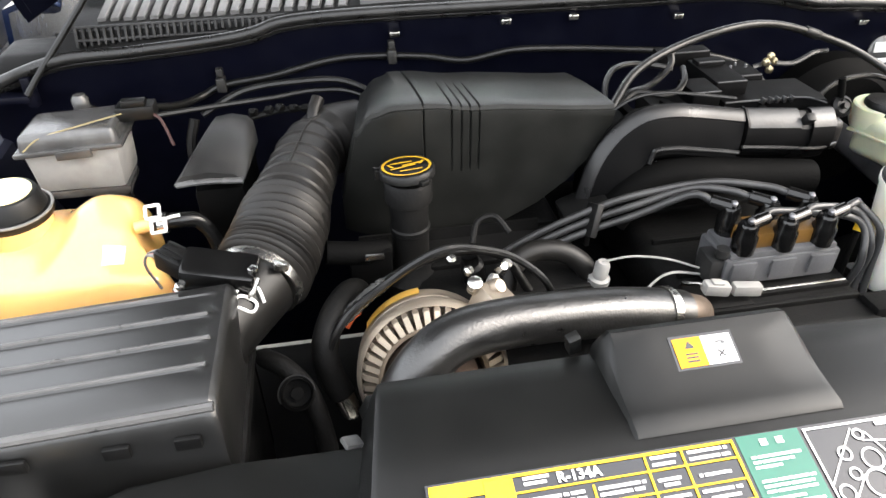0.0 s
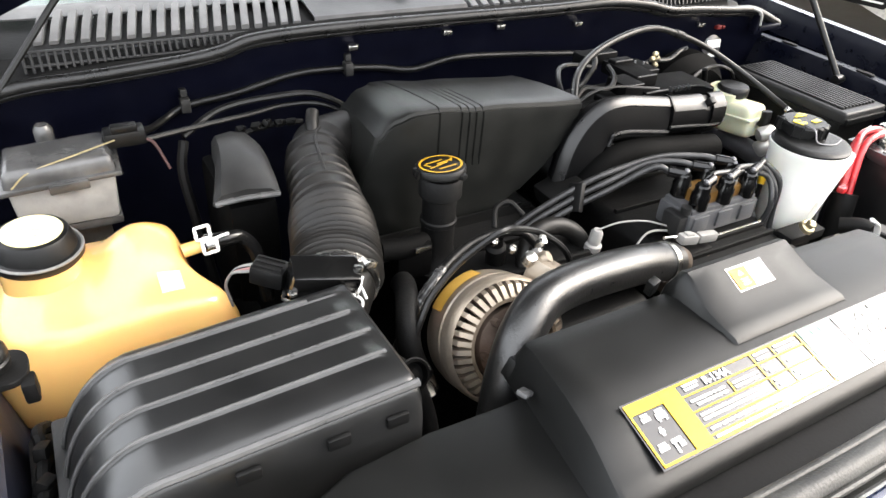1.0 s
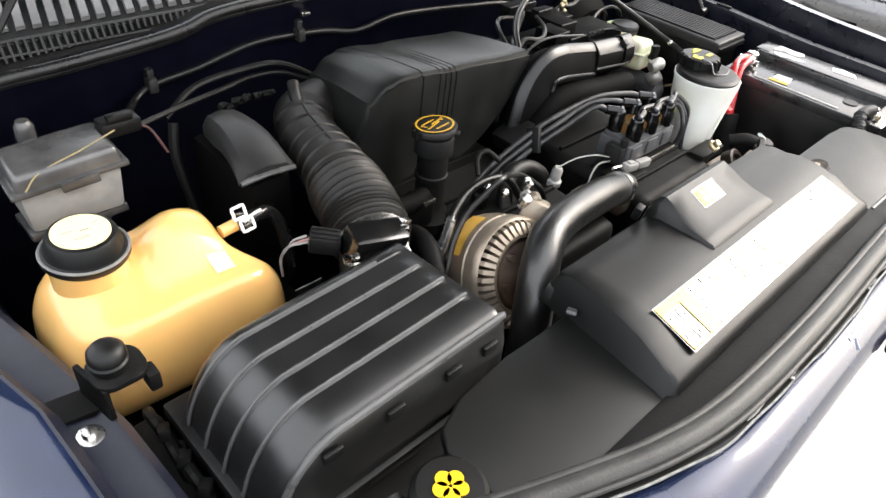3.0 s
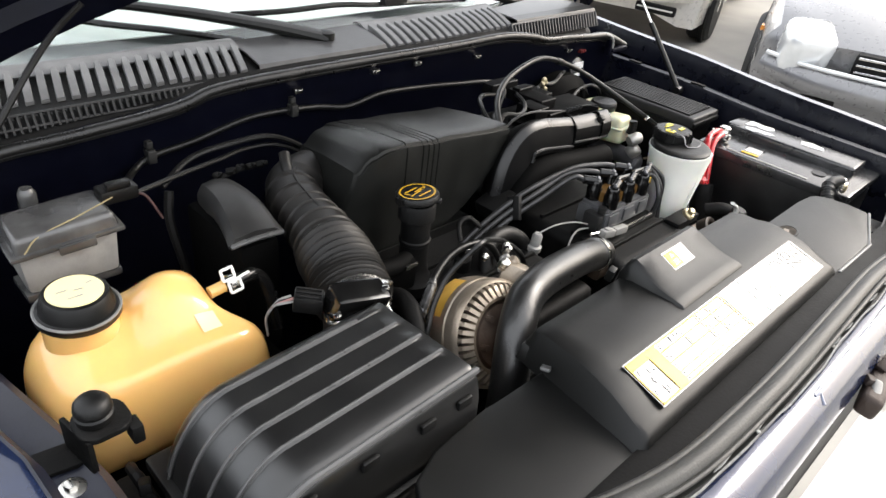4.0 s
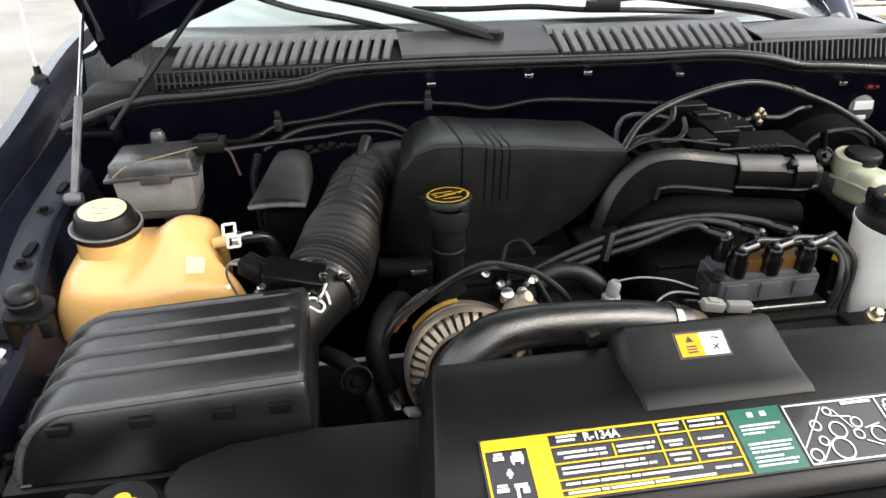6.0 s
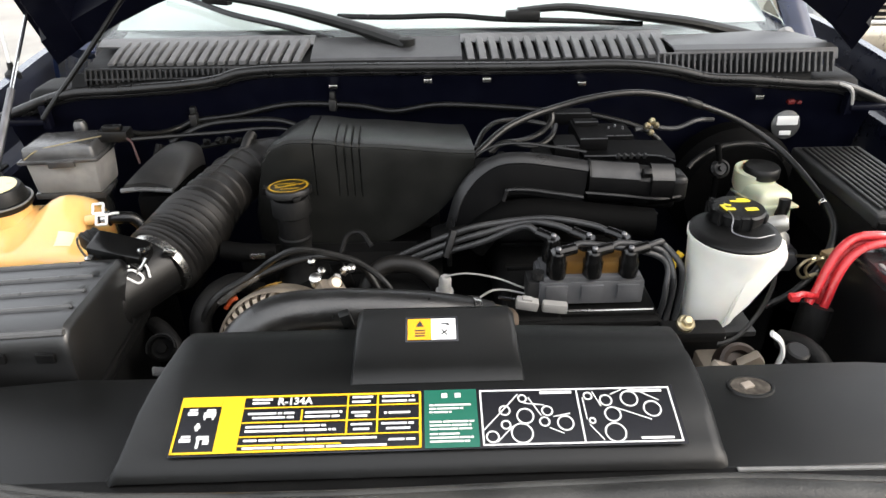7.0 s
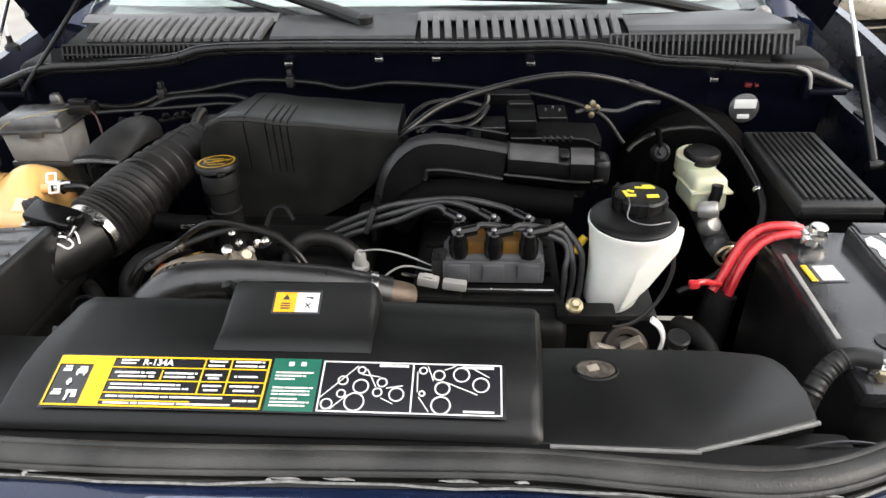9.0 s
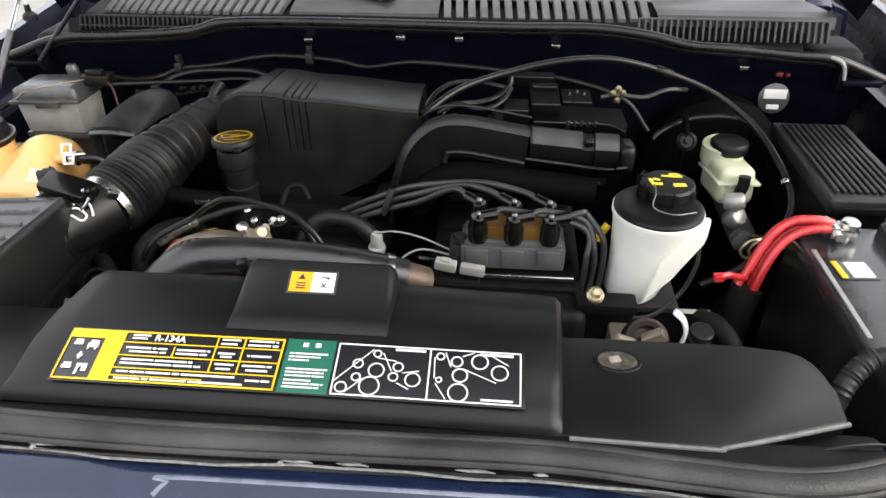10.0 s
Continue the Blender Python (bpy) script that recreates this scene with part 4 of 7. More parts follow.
for y in ys:
    k = 0.0
    for r_ in RIBS:
        if abs(y - r_) < 0.003:
            k = 0.0015
    e = 0.0
    if y < 0.2:
        e = -0.012 * ((0.2 - y) / 0.013) ** 2
    if y > 0.345:
        e = -0.022 * ((y - 0.345) / 0.017) ** 2
    lifts.append(k + e)
ss = [0.0, 0.002, 0.006, 0.012, 0.016] + [0.03 + 0.0175 * i for i in range(11)] + [0.215 + 0.0175 * i for i in range(9)]
rows = []
for s in ss:
    e = -0.010 * (1 - s / 0.006) ** 2 if s < 0.006 else 0
    rows.append([lid_point(s, y, (lf if s > 0.012 else min(lf, 0)) + e) for y, lf in zip(ys, lifts)])
# run the lid's walls down to its flange
full = []
for row in rows:
    a, b = row[0], row[-1]
    full.append([Vector((a.x, 0.181, 0.925)), Vector((a.x, 0.183, max(0.926, a.z - 0.02)))] + row + [Vector((b.x, 0.366, max(0.926, b.z - 0.02))), Vector((b.x, 0.368, 0.925))])
end = [Vector((v.x - 0.0, v.y, 0.925)) for v in full[0]]
grid(bm, [end] + full)
LID = shader("polished_black_lid", (0.0060, 0.0060, 0.0060), 0.33, dust=0.06, dust_col=(0.07, 0.068, 0.064), bump=0.08, fine=1100, spec=0.9, rvar=0.06)
lid_ob = part("lid", thick(bm, 0.003), LID, air, "ribbed satin black lid")
# ribs and front edge are paler to stand for the light they catch
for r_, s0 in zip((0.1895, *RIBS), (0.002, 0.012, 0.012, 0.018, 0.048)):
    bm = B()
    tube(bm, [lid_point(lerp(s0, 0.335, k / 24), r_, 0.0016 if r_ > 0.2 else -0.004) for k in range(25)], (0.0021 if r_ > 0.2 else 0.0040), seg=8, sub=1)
    part("rib", bm, LIT_EDGE, lid_ob)
bm = B()
box(bm, (-0.527, 0.275, 0.915), (0.292, 0.200, 0.016), 0.005)
part("flange", bm, PLASTIC, air)
bm = B()
box(bm, (-0.525, 0.284, 0.67), (0.275, 0.20, 0.49), 0.02, taper=(1, 1))
part("lower_case", bm, PLASTIC, air)
for x in (-0.605, -0.535, -0.462, -0.41):
    bm = B()
    box(bm, (x, 0.1815, 0.990), (0.020, 0.005, 0.012), 0.002)
    part("latch", bm, PLASTIC, air)

# ---- air flow sensor on the outlet, hose clamp, ribbed hose ----
maf = thing("air_flow_sensor", (-0.39, 0.38, 0.91), "black air flow sensor housing with a boxy head", "sensor")
A0, A1 = Vector((-0.428, 0.335, 0.950)), Vector((-0.372, 0.412, 0.9615))
bm = B()
tube(bm, [A0, A0.lerp(A1, 0.5), A1], 0.043, seg=28)
tube(bm, [A0, A0.lerp(A1, 0.15)], 0.048, seg=28, sub=3)
part("throat", bm, PLASTIC, maf)
HM = Matrix.Translation((-0.401, 0.378, 0.999)) @ Euler((radians(14), radians(10), radians(-9.5))).to_matrix().to_4x4()


def head_at(x, y, z):
    return HM @ Vector((x, y, z))


def head_box(bm, at_, size, r):
    n0 = len(bm.verts)
    box(bm, at_, size, r)
    bm.verts.ensure_lookup_table()
    for v in bm.verts[n0:]:
        v.co = HM @ v.co


bm = B()
head_box(bm, (0, 0, 0), (0.072, 0.036, 0.042), 0.006)
part("head", bm, PLASTIC_GLOSS, maf, "glossy black sensor head")
bm = B()
tube(bm, [head_at(-0.038, -0.004, -0.012), head_at(-0.037, -0.0200, -0.010), head_at(0.020, -0.0205, -0.010), head_at(0.032, -0.0200, 0.000), head_at(0.038, -0.006, 0.012)], 0.0026, seg=6, sub=3)
part("bail_wire", bm, STEEL, maf, "bright wire clip")
for p in (head_at(-0.034, -0.019, 0.000), head_at(0.033, -0.004, 0.0205)):
    bm = B()
    lathe(bm, [(0.005, 0), (0.005, 0.003), (0.003, 0.004)], p, seg=10)
    part("screw", bm, STEEL, maf)
SN = Vector((0.42, -0.62, 0.62)).normalized()
SA = (A1 - A0).normalized()
SA = (SA - SN * SA.dot(SN)).normalized()
SB = SN.cross(SA)
S0 = A0.lerp(A1, 0.50)
bm = B()


def scribble(u, v):
    return S0 + SN * math.sqrt(max(0.0, 0.0442 ** 2 - 1.7 * v * v)) + SA * u * 1.3 + SB * v * 1.3


tube(bm, [scribble(u, v) for u, v in ((-0.017, -0.012), (-0.010, -0.004), (-0.015, 0.004), (-0.004, 0.003), (0.002, -0.008), (0.009, -0.006), (0.006, 0.005), (-0.002, 0.010), (0.012, 0.010), (0.018, 0.002), (0.014, -0.010))], 0.0017, seg=6, sub=5)
part("stamp", bm, WHITE_INK, maf, "white paint scribble")
bm = B()
box(bm, (-0.4475, 0.410, 1.001), (0.036, 0.026, 0.022), 0.004, (0, 8, -38))
for k in range(3):
    box(bm, (-0.452 + 0.005 * k, 0.403 + 0.0065 * k, 1.0125), (0.030, 0.003, 0.002), 0.0006, (0, 8, -38))
part("plug", bm, PLASTIC, maf)
for i in range(4):
    bm = B()
    tube(bm, [(-0.460, 0.418 + 0.003 * i, 1.001 + 0.003 * (i % 2)), (-0.472, 0.424 + 0.003 * i, 1.000), (-0.482, 0.432, 0.995), (-0.488, 0.440, 0.975), (-0.482, 0.448, 0.94)], 0.0016, seg=6, sub=4)
    part("lead", bm, (GREY_PL, shader("faded_pink_lead", (0.42, 0.22, 0.2), 0.5), CABLE, GREY_PL)[i], maf)

hose = thing("intake_hose", (-0.32, 0.52, 0.92), "dusty ribbed black rubber intake hose", "hose")
way = [(-0.374, 0.408, 0.961), (-0.363, 0.436, 0.966), (-0.3535, 0.463, 0.972), (-0.3416, 0.51, 0.979), (-0.3317, 0.55, 0.9845), (-0.3225, 0.595, 0.985), (-0.308, 0.650, 0.986), (-0.280, 0.688, 0.984), (-0.24, 0.705, 0.982)]


def ribs(u):
    """The hose's radius: tight bellows near the clamp, thin raised rings further up, a wide collar at the end."""
    k = 1.0 - 0.15 * min(1, max(0, (u - 0.34) / 0.2))
    if u < 0.04:
        k = 0.90
    elif u < 0.40:
        w = (u - 0.04) / 0.36 * 11
        k += 0.125 * (1 - abs(2 * (w % 1) - 1)) ** 0.7 - 0.055
    elif u < 0.80:
        w = (u - 0.40) / 0.40 * 6
        k += 0.045 * max(0, 1 - abs(2 * (w % 1) - 1) * 4.5)
    else:
        k += 0.10 * min(1, (u - 0.80) / 0.05)
    return k


bm = B()
tube(bm, way, 0.0500, seg=36, sub=36, shape=ribs)
part("bellows", bm, HOSE, hose)
bm = B()
tube(bm, [(x, y, z + 0.0425) for x, y, z in way[3:8]], 0.0022, seg=6, sub=8)
part("mould_line", bm, HOSE, hose)
bm = B()
tube(bm, [(-0.305, 0.665, 1.01), (-0.300, 0.685, 1.030), (-0.293, 0.70, 1.040)], 0.009, seg=14)
part("side_stub", bm, HOSE, hose)
clamp = thing("hose_clamp", (-0.34, 0.40, 0.92), "bright steel hose clamp round the intake hose", "clamp")
bm = B()
d = (Vector(way[1]) - Vector(way[0])).normalized()
lathe(bm, [(0.0440, -0.008), (0.0468, -0.008), (0.0476, 0.0), (0.0468, 0.008), (0.0440, 0.008)], Vector(way[0]) + d * 0.006, d, seg=40)
part("band", bm, STEEL, clamp)
bm = B()
box(bm, Vector(way[0]) + Vector((0.03, -0.02, 0.035)), (0.016, 0.010, 0.009), 0.002, (0, 30, 20))
part("screw_housing", bm, STEEL, clamp)

# ---- resonator duct ----
res = thing("air_resonator", (-0.42, 0.64, 0.80), "grey-black plastic air resonator with a rounded top", "duct")
bm = B()
secs = []
for k in range(9):
    t = k / 8
    y = 0.558 + 0.165 * t
    z1 = 1.016 + 0.020 * math.sin(t * 2.2) - 0.012 * t * t
    cx = -0.428 + 0.019 * t + 0.006 * math.sin(t * math.pi)
    w = 0.0405 - 0.015 * t
    if k == 8:
        z1 -= 0.012
        w *= 0.8
    secs.append([(cx - w, y, z1 - lerp(0.012, 0.045, t)), (cx - w * 1.02, y, z1 - lerp(0.010, 0.03, t)), (cx - w * 0.96, y, z1 - 0.008), (cx - w * 0.75, y, z1), (cx, y, z1 + 0.003), (cx + w * 0.7, y, z1 - 0.002), (cx + w * 0.95, y, z1 - 0.010), (cx + w, y, z1 - lerp(0.010, 0.03, t)), (cx + w, y, z1 - lerp(0.012, 0.045, t))])
vs = grid(bm, secs)
bm.faces.new(vs[0]), bm.faces.new(vs[-1])
part("shell", bm, DUCT, res)
bm = B()
tube(bm, [(-0.466, 0.558, 1.0055), (-0.450, 0.556, 1.008), (-0.427, 0.555, 1.009), (-0.389, 0.556, 1.0055)], 0.0038, seg=8)
part("front_lip", bm, LIT_EDGE, res)
bm = B()
box(bm, (-0.420, 0.640, 0.90), (0.062, 0.158, 0.19), 0.012)
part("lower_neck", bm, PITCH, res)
# dark block added to close off the shaded gap beside the tank
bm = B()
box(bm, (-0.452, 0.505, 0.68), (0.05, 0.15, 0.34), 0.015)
part("gap_block", bm, PITCH, res)

# ---- grey control box against the fender ----
gb = thing("control_box", (-0.62, 0.72, 0.80), "pale grey box with a dark grey lid beside the firewall", "box")
GT = 12
bm = B()
box(bm, (-0.618, 0.727, 0.972), (0.112, 0.075, 0.064), 0.008, (0, 0, GT - 14), taper=(1.08, 1.08))
part("case", bm, GREY_PL, gb)
bm = B()
box(bm, (-0.618, 0.727, 1.014), (0.128, 0.086, 0.026), 0.007, (0, -3, GT - 14), taper=(0.93, 0.90), seg=3)
box(bm, (-0.618, 0.727, 1.003), (0.138, 0.094, 0.007), 0.003, (0, -3, GT - 14))
box(bm, (-0.612, 0.678, 1.000), (0.045, 0.006, 0.012), 0.002, (0, -3, GT - 14))
part("lid", bm, GREY_LID, gb)
bm = B()
tube(bm, [(-0.672, 0.680, 1.008), (-0.65, 0.690, 1.021), (-0.60, 0.696, 1.031), (-0.55, 0.712, 1.036)], 0.0010, seg=6)
part("yellow_lead", bm, shader("faded_yellow_lead", (0.26, 0.21, 0.10), 0.5), gb, "thin yellow lead over the lid")
bm = B()
box(bm, (-0.62, 0.72, 0.935), (0.12, 0.06, 0.012), 0.004)
box(bm, (-0.60, 0.735, 0.87), (0.05, 0.03, 0.14), 0.005)
part("foot_bracket", bm, GREY_LID, gb)
bm = B()
box(bm, (-0.536, 0.735, 1.030), (0.05, 0.03, 0.020), 0.004)
box(bm, (-0.536, 0.728, 1.044), (0.032, 0.014, 0.010), 0.003)
part("connector", bm, PLASTIC, gb)
bm = B()
lathe(bm, [(0.012, 0), (0.012, 0.02), (0.008, 0.026)], (-0.628, 0.805, 1.005), seg=16)
box(bm, (-0.628, 0.805, 0.90), (0.02, 0.05, 0.21), 0.004)
part("lid_knob", bm, GREY_LID, gb)

# ---- amber coolant tank ----
tank = thing("coolant_tank", (-0.6, 0.49, 0.42), "translucent amber coolant tank, aged and sunlit", "tank")


def tank_top(x, y):
    z = 0.932 - 0.22 * max(0, 0.46 - y) + 0.02 * min(1, max(0, (y - 0.42) / 0.1))
    z += 0.046 * math.exp(-(((x + 0.556) / 0.058) ** 2 + ((y - 0.558) / 0.055) ** 2))
    z += 0.018 * math.exp(-(((x + 0.657) / 0.05) ** 2 + ((y - 0.560) / 0.05) ** 2))
    z += 0.012 * math.exp(-(((x + 0.53) / 0.05) ** 2 + ((y - 0.45) / 0.035) ** 2))
    z -= 0.007 * math.exp(-(((x + 0.606 - 0.35 * (y - 0.55)) / 0.026) ** 2)) * min(1, max(0, (y - 0.47) / 0.05))
    z -= 0.30 * max(0, -0.675 - x)
    return z


bm = B()
n, cx, cy, hx_, hy_ = 64, -0.597, 0.539, 0.127, 0.081
rings = []
for rr in (0.04, 0.15, 0.28, 0.4, 0.5, 0.6, 0.7, 0.78, 0.85, 0.91, 0.955, 0.985, 1.0):
    row = []
    for k in range(n):
        a = 2 * math.pi * k / n
        c, s = math.cos(a), math.sin(a)
        e = 1 / (abs(c) ** 5.0 + abs(s) ** 5.0) ** (1 / 5.0)
        x, y = cx + hx_ * e * c * rr, cy + hy_ * e * s * rr
        t_ = min(1, max(0, (y - 0.487) / 0.05))
        if x > cx:
            x = cx + (x - cx) * lerp(1, 0.70, t_ * t_ * (3 - 2 * t_))
        y -= (0.04 + (0.10 if x > cx else 0)) * (x - cx) * (1 if y < cy else 0)
        z = tank_top(x, y) - 0.030 * max(0, (rr - 0.80) / 0.20) ** 2.8
        row.append(bm.verts.new((x, y, z)))
    rings.append(row)
for dz, k_ in ((0.015, 1.018), (0.03, 1.026), (0.05, 1.026), (0.075, 1.0), (0.09, 0.955), (0.098, 0.90), (0.10, 0.75)):
    row = []
    for v in rings[12]:
        row.append(bm.verts.new((cx + (v.co.x - cx) * k_, cy + (v.co.y - cy) * k_, (v.co.z if dz < 0.08 else lerp(v.co.z, 0.92, min(1, (dz - 0.07) / 0.08))) - dz)))
    rings.append(row)
for a, b in zip(rings, rings[1:]):
    for j in range(n):
        bm.faces.new((a[j], a[(j + 1) % n], b[(j + 1) % n], b[j]))
bm.faces.new(rings[0][::-1])
bm.faces.new(rings[-1])
part("shell", bm, AMBER, tank, angle=60)
bm = B()
box(bm, (-0.61, 0.54, 0.66), (0.20, 0.12, 0.36), 0.01)
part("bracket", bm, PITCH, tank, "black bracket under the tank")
bm = B()
lathe(bm, [(0.042, 0.0), (0.041, 0.047)], (-0.656, 0.561, 0.940), seg=32)
part("neck", bm, AMBER, tank)
CAX = (0.03, -0.04, 1)
bm = B()
prof = [(0.044, 0.0), (0.0462, 0.003), (0.0462, 0.009), (0.0445, 0.011), (0.0405, 0.012), (0.0365, 0.028), (0.0345, 0.0312), (0.032, 0.0320)]
lathe(bm, prof, (-0.656, 0.563, 0.984), CAX, seg=40)
cap = part("cap", bm, PLASTIC, tank, "ribbed black screw cap")
bm = B()
lathe(bm, [(0.0438, 0.0088), (0.0464, 0.0090), (0.0467, 0.0106), (0.0455, 0.0114), (0.0442, 0.0112)], (-0.656, 0.563, 0.984), CAX, seg=40)
part("cap_rim", bm, LIP, cap, "pale worn rim")
ax = Vector(CAX).normalized()
ct = Vector((-0.656, 0.563, 0.984)) + ax * 0.0321
bm = B()
lathe(bm, [(0.0300, 0.0), (0.0300, 0.0012)], ct, CAX, seg=40)
part("cap_disc", bm, CAP_TOP, cap, "pale yellow printed disc")
bm = B()
for x, y, w, a in ((-0.014, 0.004, 0.014, 0), (0.004, 0.0, 0.012, -6), (0.020, 0.008, 0.009, 12), (-0.004, -0.012, 0.02, 0)):
    box(bm, ct + Vector((x * 0.9, y, 0.0010 + 0.04 * y - 0.03 * x + 0.0004)), (w * 0.8, 0.0016, 0.0008), 0, (0, 0, a))
part("cap_print", bm, GREY_PL, cap)
bm = B()
rows = []
for i in range(5):
    x = lerp(-0.548, -0.524, i / 4)
    rows.append([(x, y, tank_top(x, y) + 0.0012) for y in (0.480, 0.488, 0.496, 0.504)])
grid(bm, rows)
part("tank_patch", bm, shader("pale_tank_patch", (0.88, 0.70, 0.46), 0.2, var=0.05, bump=0.0), tank, "small pale patch")
bm = B()
tube(bm, [(-0.515, 0.528, 0.972), (-0.49, 0.528, 0.975)], 0.008, seg=12)
part("outlet", bm, AMBER, tank)
# spring clamp and small overflow hose
sc = thing("spring_clamp", (-0.489, 0.528, 0.965), "white painted spring clamp on a small hose", "clamp")
for k, (dx, dv) in enumerate(((-0.002, 0.0095), (0.003, -0.0075))):
    bm = B()
    mid = Vector((-0.489 + dx, 0.518 + 0.55 * dv, 0.986 + 0.83 * dv))
    tube(bm, [mid + Vector((sx * 0.0075, 0.55 * sv * 0.0068, 0.83 * sv * 0.0068 + 0.1 * sx * 0.007)) for sx, sv in ((-1, 0), (-1, 1), (0, 1), (1, 1), (1, 0), (1, -1), (0, -1), (-1, -1), (-1, 0))], 0.0021, seg=8, sub=2)
    part("wire_loop", bm, WHITE_INK, sc)
bm = B()
lathe(bm, [(0.0100, -0.005), (0.0118, -0.005), (0.0118, 0.005), (0.0100, 0.005)], (-0.484, 0.528, 0.975), (1, 0, 0), seg=20)
part("band", bm, STEEL, sc)
bm = B()
tube(bm, [(-0.482, 0.521, 0.983), (-0.472, 0.521, 0.986), (-0.462, 0.523, 0.986)], 0.0020, seg=6)
part("tail", bm, WHITE_INK, sc)
bm = B()
tube(bm, [(-0.495, 0.528, 0.975), (-0.465, 0.530, 0.975), (-0.445, 0.535, 0.968), (-0.43, 0.53, 0.94), (-0.425, 0.52, 0.88)], 0.0095, seg=12)
solo("overflow_hose", bm, RUBBER, "short black coolant overflow hose", "hose")

# black bump stop on its bracket by the tank
bs = thing("bump_stop", (-0.70, 0.388, 0.95), "black rubber hood bump stop on a metal bracket", "bump stop")
bm = B()
lathe(bm, [(0.017, 0.0), (0.0178, 0.007), (0.016, 0.009), (0.016, 0.011), (0.0178, 0.013), (0.0168, 0.019), (0.013, 0.0235), (0.006, 0.0255), (0.0, 0.026)], (-0.703, 0.392, 0.988), seg=28)
part("stop", bm, PLASTIC, bs)
bm = B()
prism(bm, rounded(-0.724, -0.674, 0.365, 0.413, 0.016), 0.980, 0.986, 0.002)
box(bm, (-0.722, 0.392, 0.962), (0.006, 0.05, 0.042), 0.002, (0, 0, 10))
box(bm, (-0.740, 0.405, 0.942), (0.044, 0.034, 0.008), 0.002, (0, 0, -8))
box(bm, (-0.676, 0.370, 0.972), (0.012, 0.020, 0.022), 0.003)
part("bracket", bm, DARK, bs)

# washer bottle cap by the front corner
wb = thing("washer_bottle", (-0.55, 0.11, 0.80), "black washer bottle neck with a yellow marked cap", "bottle")
bm = B()
lathe(bm, [(0.028, 0.0), (0.030, 0.13), (0.034, 0.135), (0.034, 0.15)], (-0.540, 0.103, 0.80), seg=28)
part("neck", bm, PLASTIC, wb)
bm = B()
lathe(bm, [(0.034, 0.0), (0.036, 0.004), (0.035, 0.016), (0.030, 0.021), (0.0, 0.022)], (-0.540, 0.103, 0.95), seg=28)
box(bm, (-0.566, 0.115, 0.956), (0.03, 0.02, 0.012), 0.004, (0, 0, 30))
wcap = part("cap", bm, PLASTIC, wb)
bm = B()
for k in range(5):
    a = 2 * math.pi * k / 5 + 0.3
    lathe(bm, [(0.0075, 0), (0.0075, 0.0012)], (-0.540 + 0.009 * math.cos(a), 0.103 + 0.009 * math.sin(a), 0.9716), seg=14)
part("cap_symbol", bm, YELLOW, wcap, "yellow printed symbol")

# ---- intake plenum cover ----
ple = thing("intake_plenum", (-0.09, 0.64, 0.86), "large satin black plastic intake plenum with moulded lines", "plenum")
bm = B()
secs = []


def plen_front(x):
    return 0.553 + 0.02 * max(0, (-0.20 - x) / 0.06) ** 2


def plen_top(x, t):
    z = table(x, [(-0.275, 0.955), (-0.264, 1.0), (-0.250, 1.050), (-0.232, 1.073), (-0.205, 1.083), (-0.17, 1.083), (-0.10, 1.075), (0.07, 1.062)])
    return z - 0.026 * t + 0.004 * math.sin(t * math.pi)


xs = [-0.275, -0.270, -0.264, -0.258, -0.252, -0.246, -0.239, -0.231, -0.222, -0.213, -0.203, -0.19, -0.1715, -0.170, -0.1685, -0.150, -0.1375, -0.136, -0.1345, -0.1255, -0.124, -0.1225, -0.1145, -0.113, -0.1115, -0.1035, -0.102, -0.1005, -0.07, -0.02, 0.02, 0.05, 0.064, 0.070]
for x in xs:
    groove = 0.0030 if round(x * 1000) in (-136, -124, -113, -102, -170) else 0
    far = round(x * 1000) == -170
    low = table(x, [(-0.275, 0.90), (-0.06, 0.905), (0.0, 0.94), (0.045, 0.995), (0.07, 1.035)])
    f, zt = plen_front(x), plen_top(x, 0)
    row = [(x, f + 0.004, low), (x, f + 0.002, lerp(low, zt, 0.5)), (x, f + 0.0015 + groove, lerp(low, zt, 0.6)), (x, f + groove, zt - 0.014), (x, f + 0.001 + groove, zt - 0.006), (x, f + 0.0045, zt - 0.0055 - groove), (x, f + 0.006, zt - 0.001 - groove), (x, f + 0.012, zt - groove)]
    for t in (0.12, 0.25, 0.5, 0.75, 0.9, 1.0):
        g = groove if t < 0.4 or far else 0
        row.append((x + 0.02 * t * (1 if x < -0.2 else -0.4), f + 0.012 + 0.178 * t, plen_top(x, t) - g - (0.02 if t == 1.0 else 0)))
    row.append((x + (0.02 if x < -0.2 else -0.008), f + 0.195, 0.95))
    secs.append(row)
vs = grid(bm, secs)
bm.faces.new(vs[0]), bm.faces.new(vs[-1])
part("shell", bm, PLASTIC_SATIN, ple, angle=28)
bm = B()
rows = [[(x, 0.56, 0.86), (x, 0.548, 0.875), (x, 0.552, 0.91)] for x in (-0.26, -0.2, -0.1, -0.02)]
grid(bm, rows)
part("lower_skirt", thick(bm, 0.004), PLASTIC, ple)

# ---- intake runners and throttle body ----
run = thing("intake_manifold", (0.2, 0.6, 0.86), "glossy black intake runners arching over the engine", "manifold")
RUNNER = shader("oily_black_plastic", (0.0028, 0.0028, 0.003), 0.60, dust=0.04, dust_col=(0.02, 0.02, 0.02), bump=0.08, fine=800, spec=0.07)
# lighter, glossier copy of the runner plastic for lines where the sky reflects
RIM = shader("sheen_rim_plastic", (0.013, 0.013, 0.0135), 0.30, dust=0.2, dust_col=(0.05, 0.05, 0.048), bump=0.1, fine=500, spec=0.42, rvar=0.10, coat=0.06)
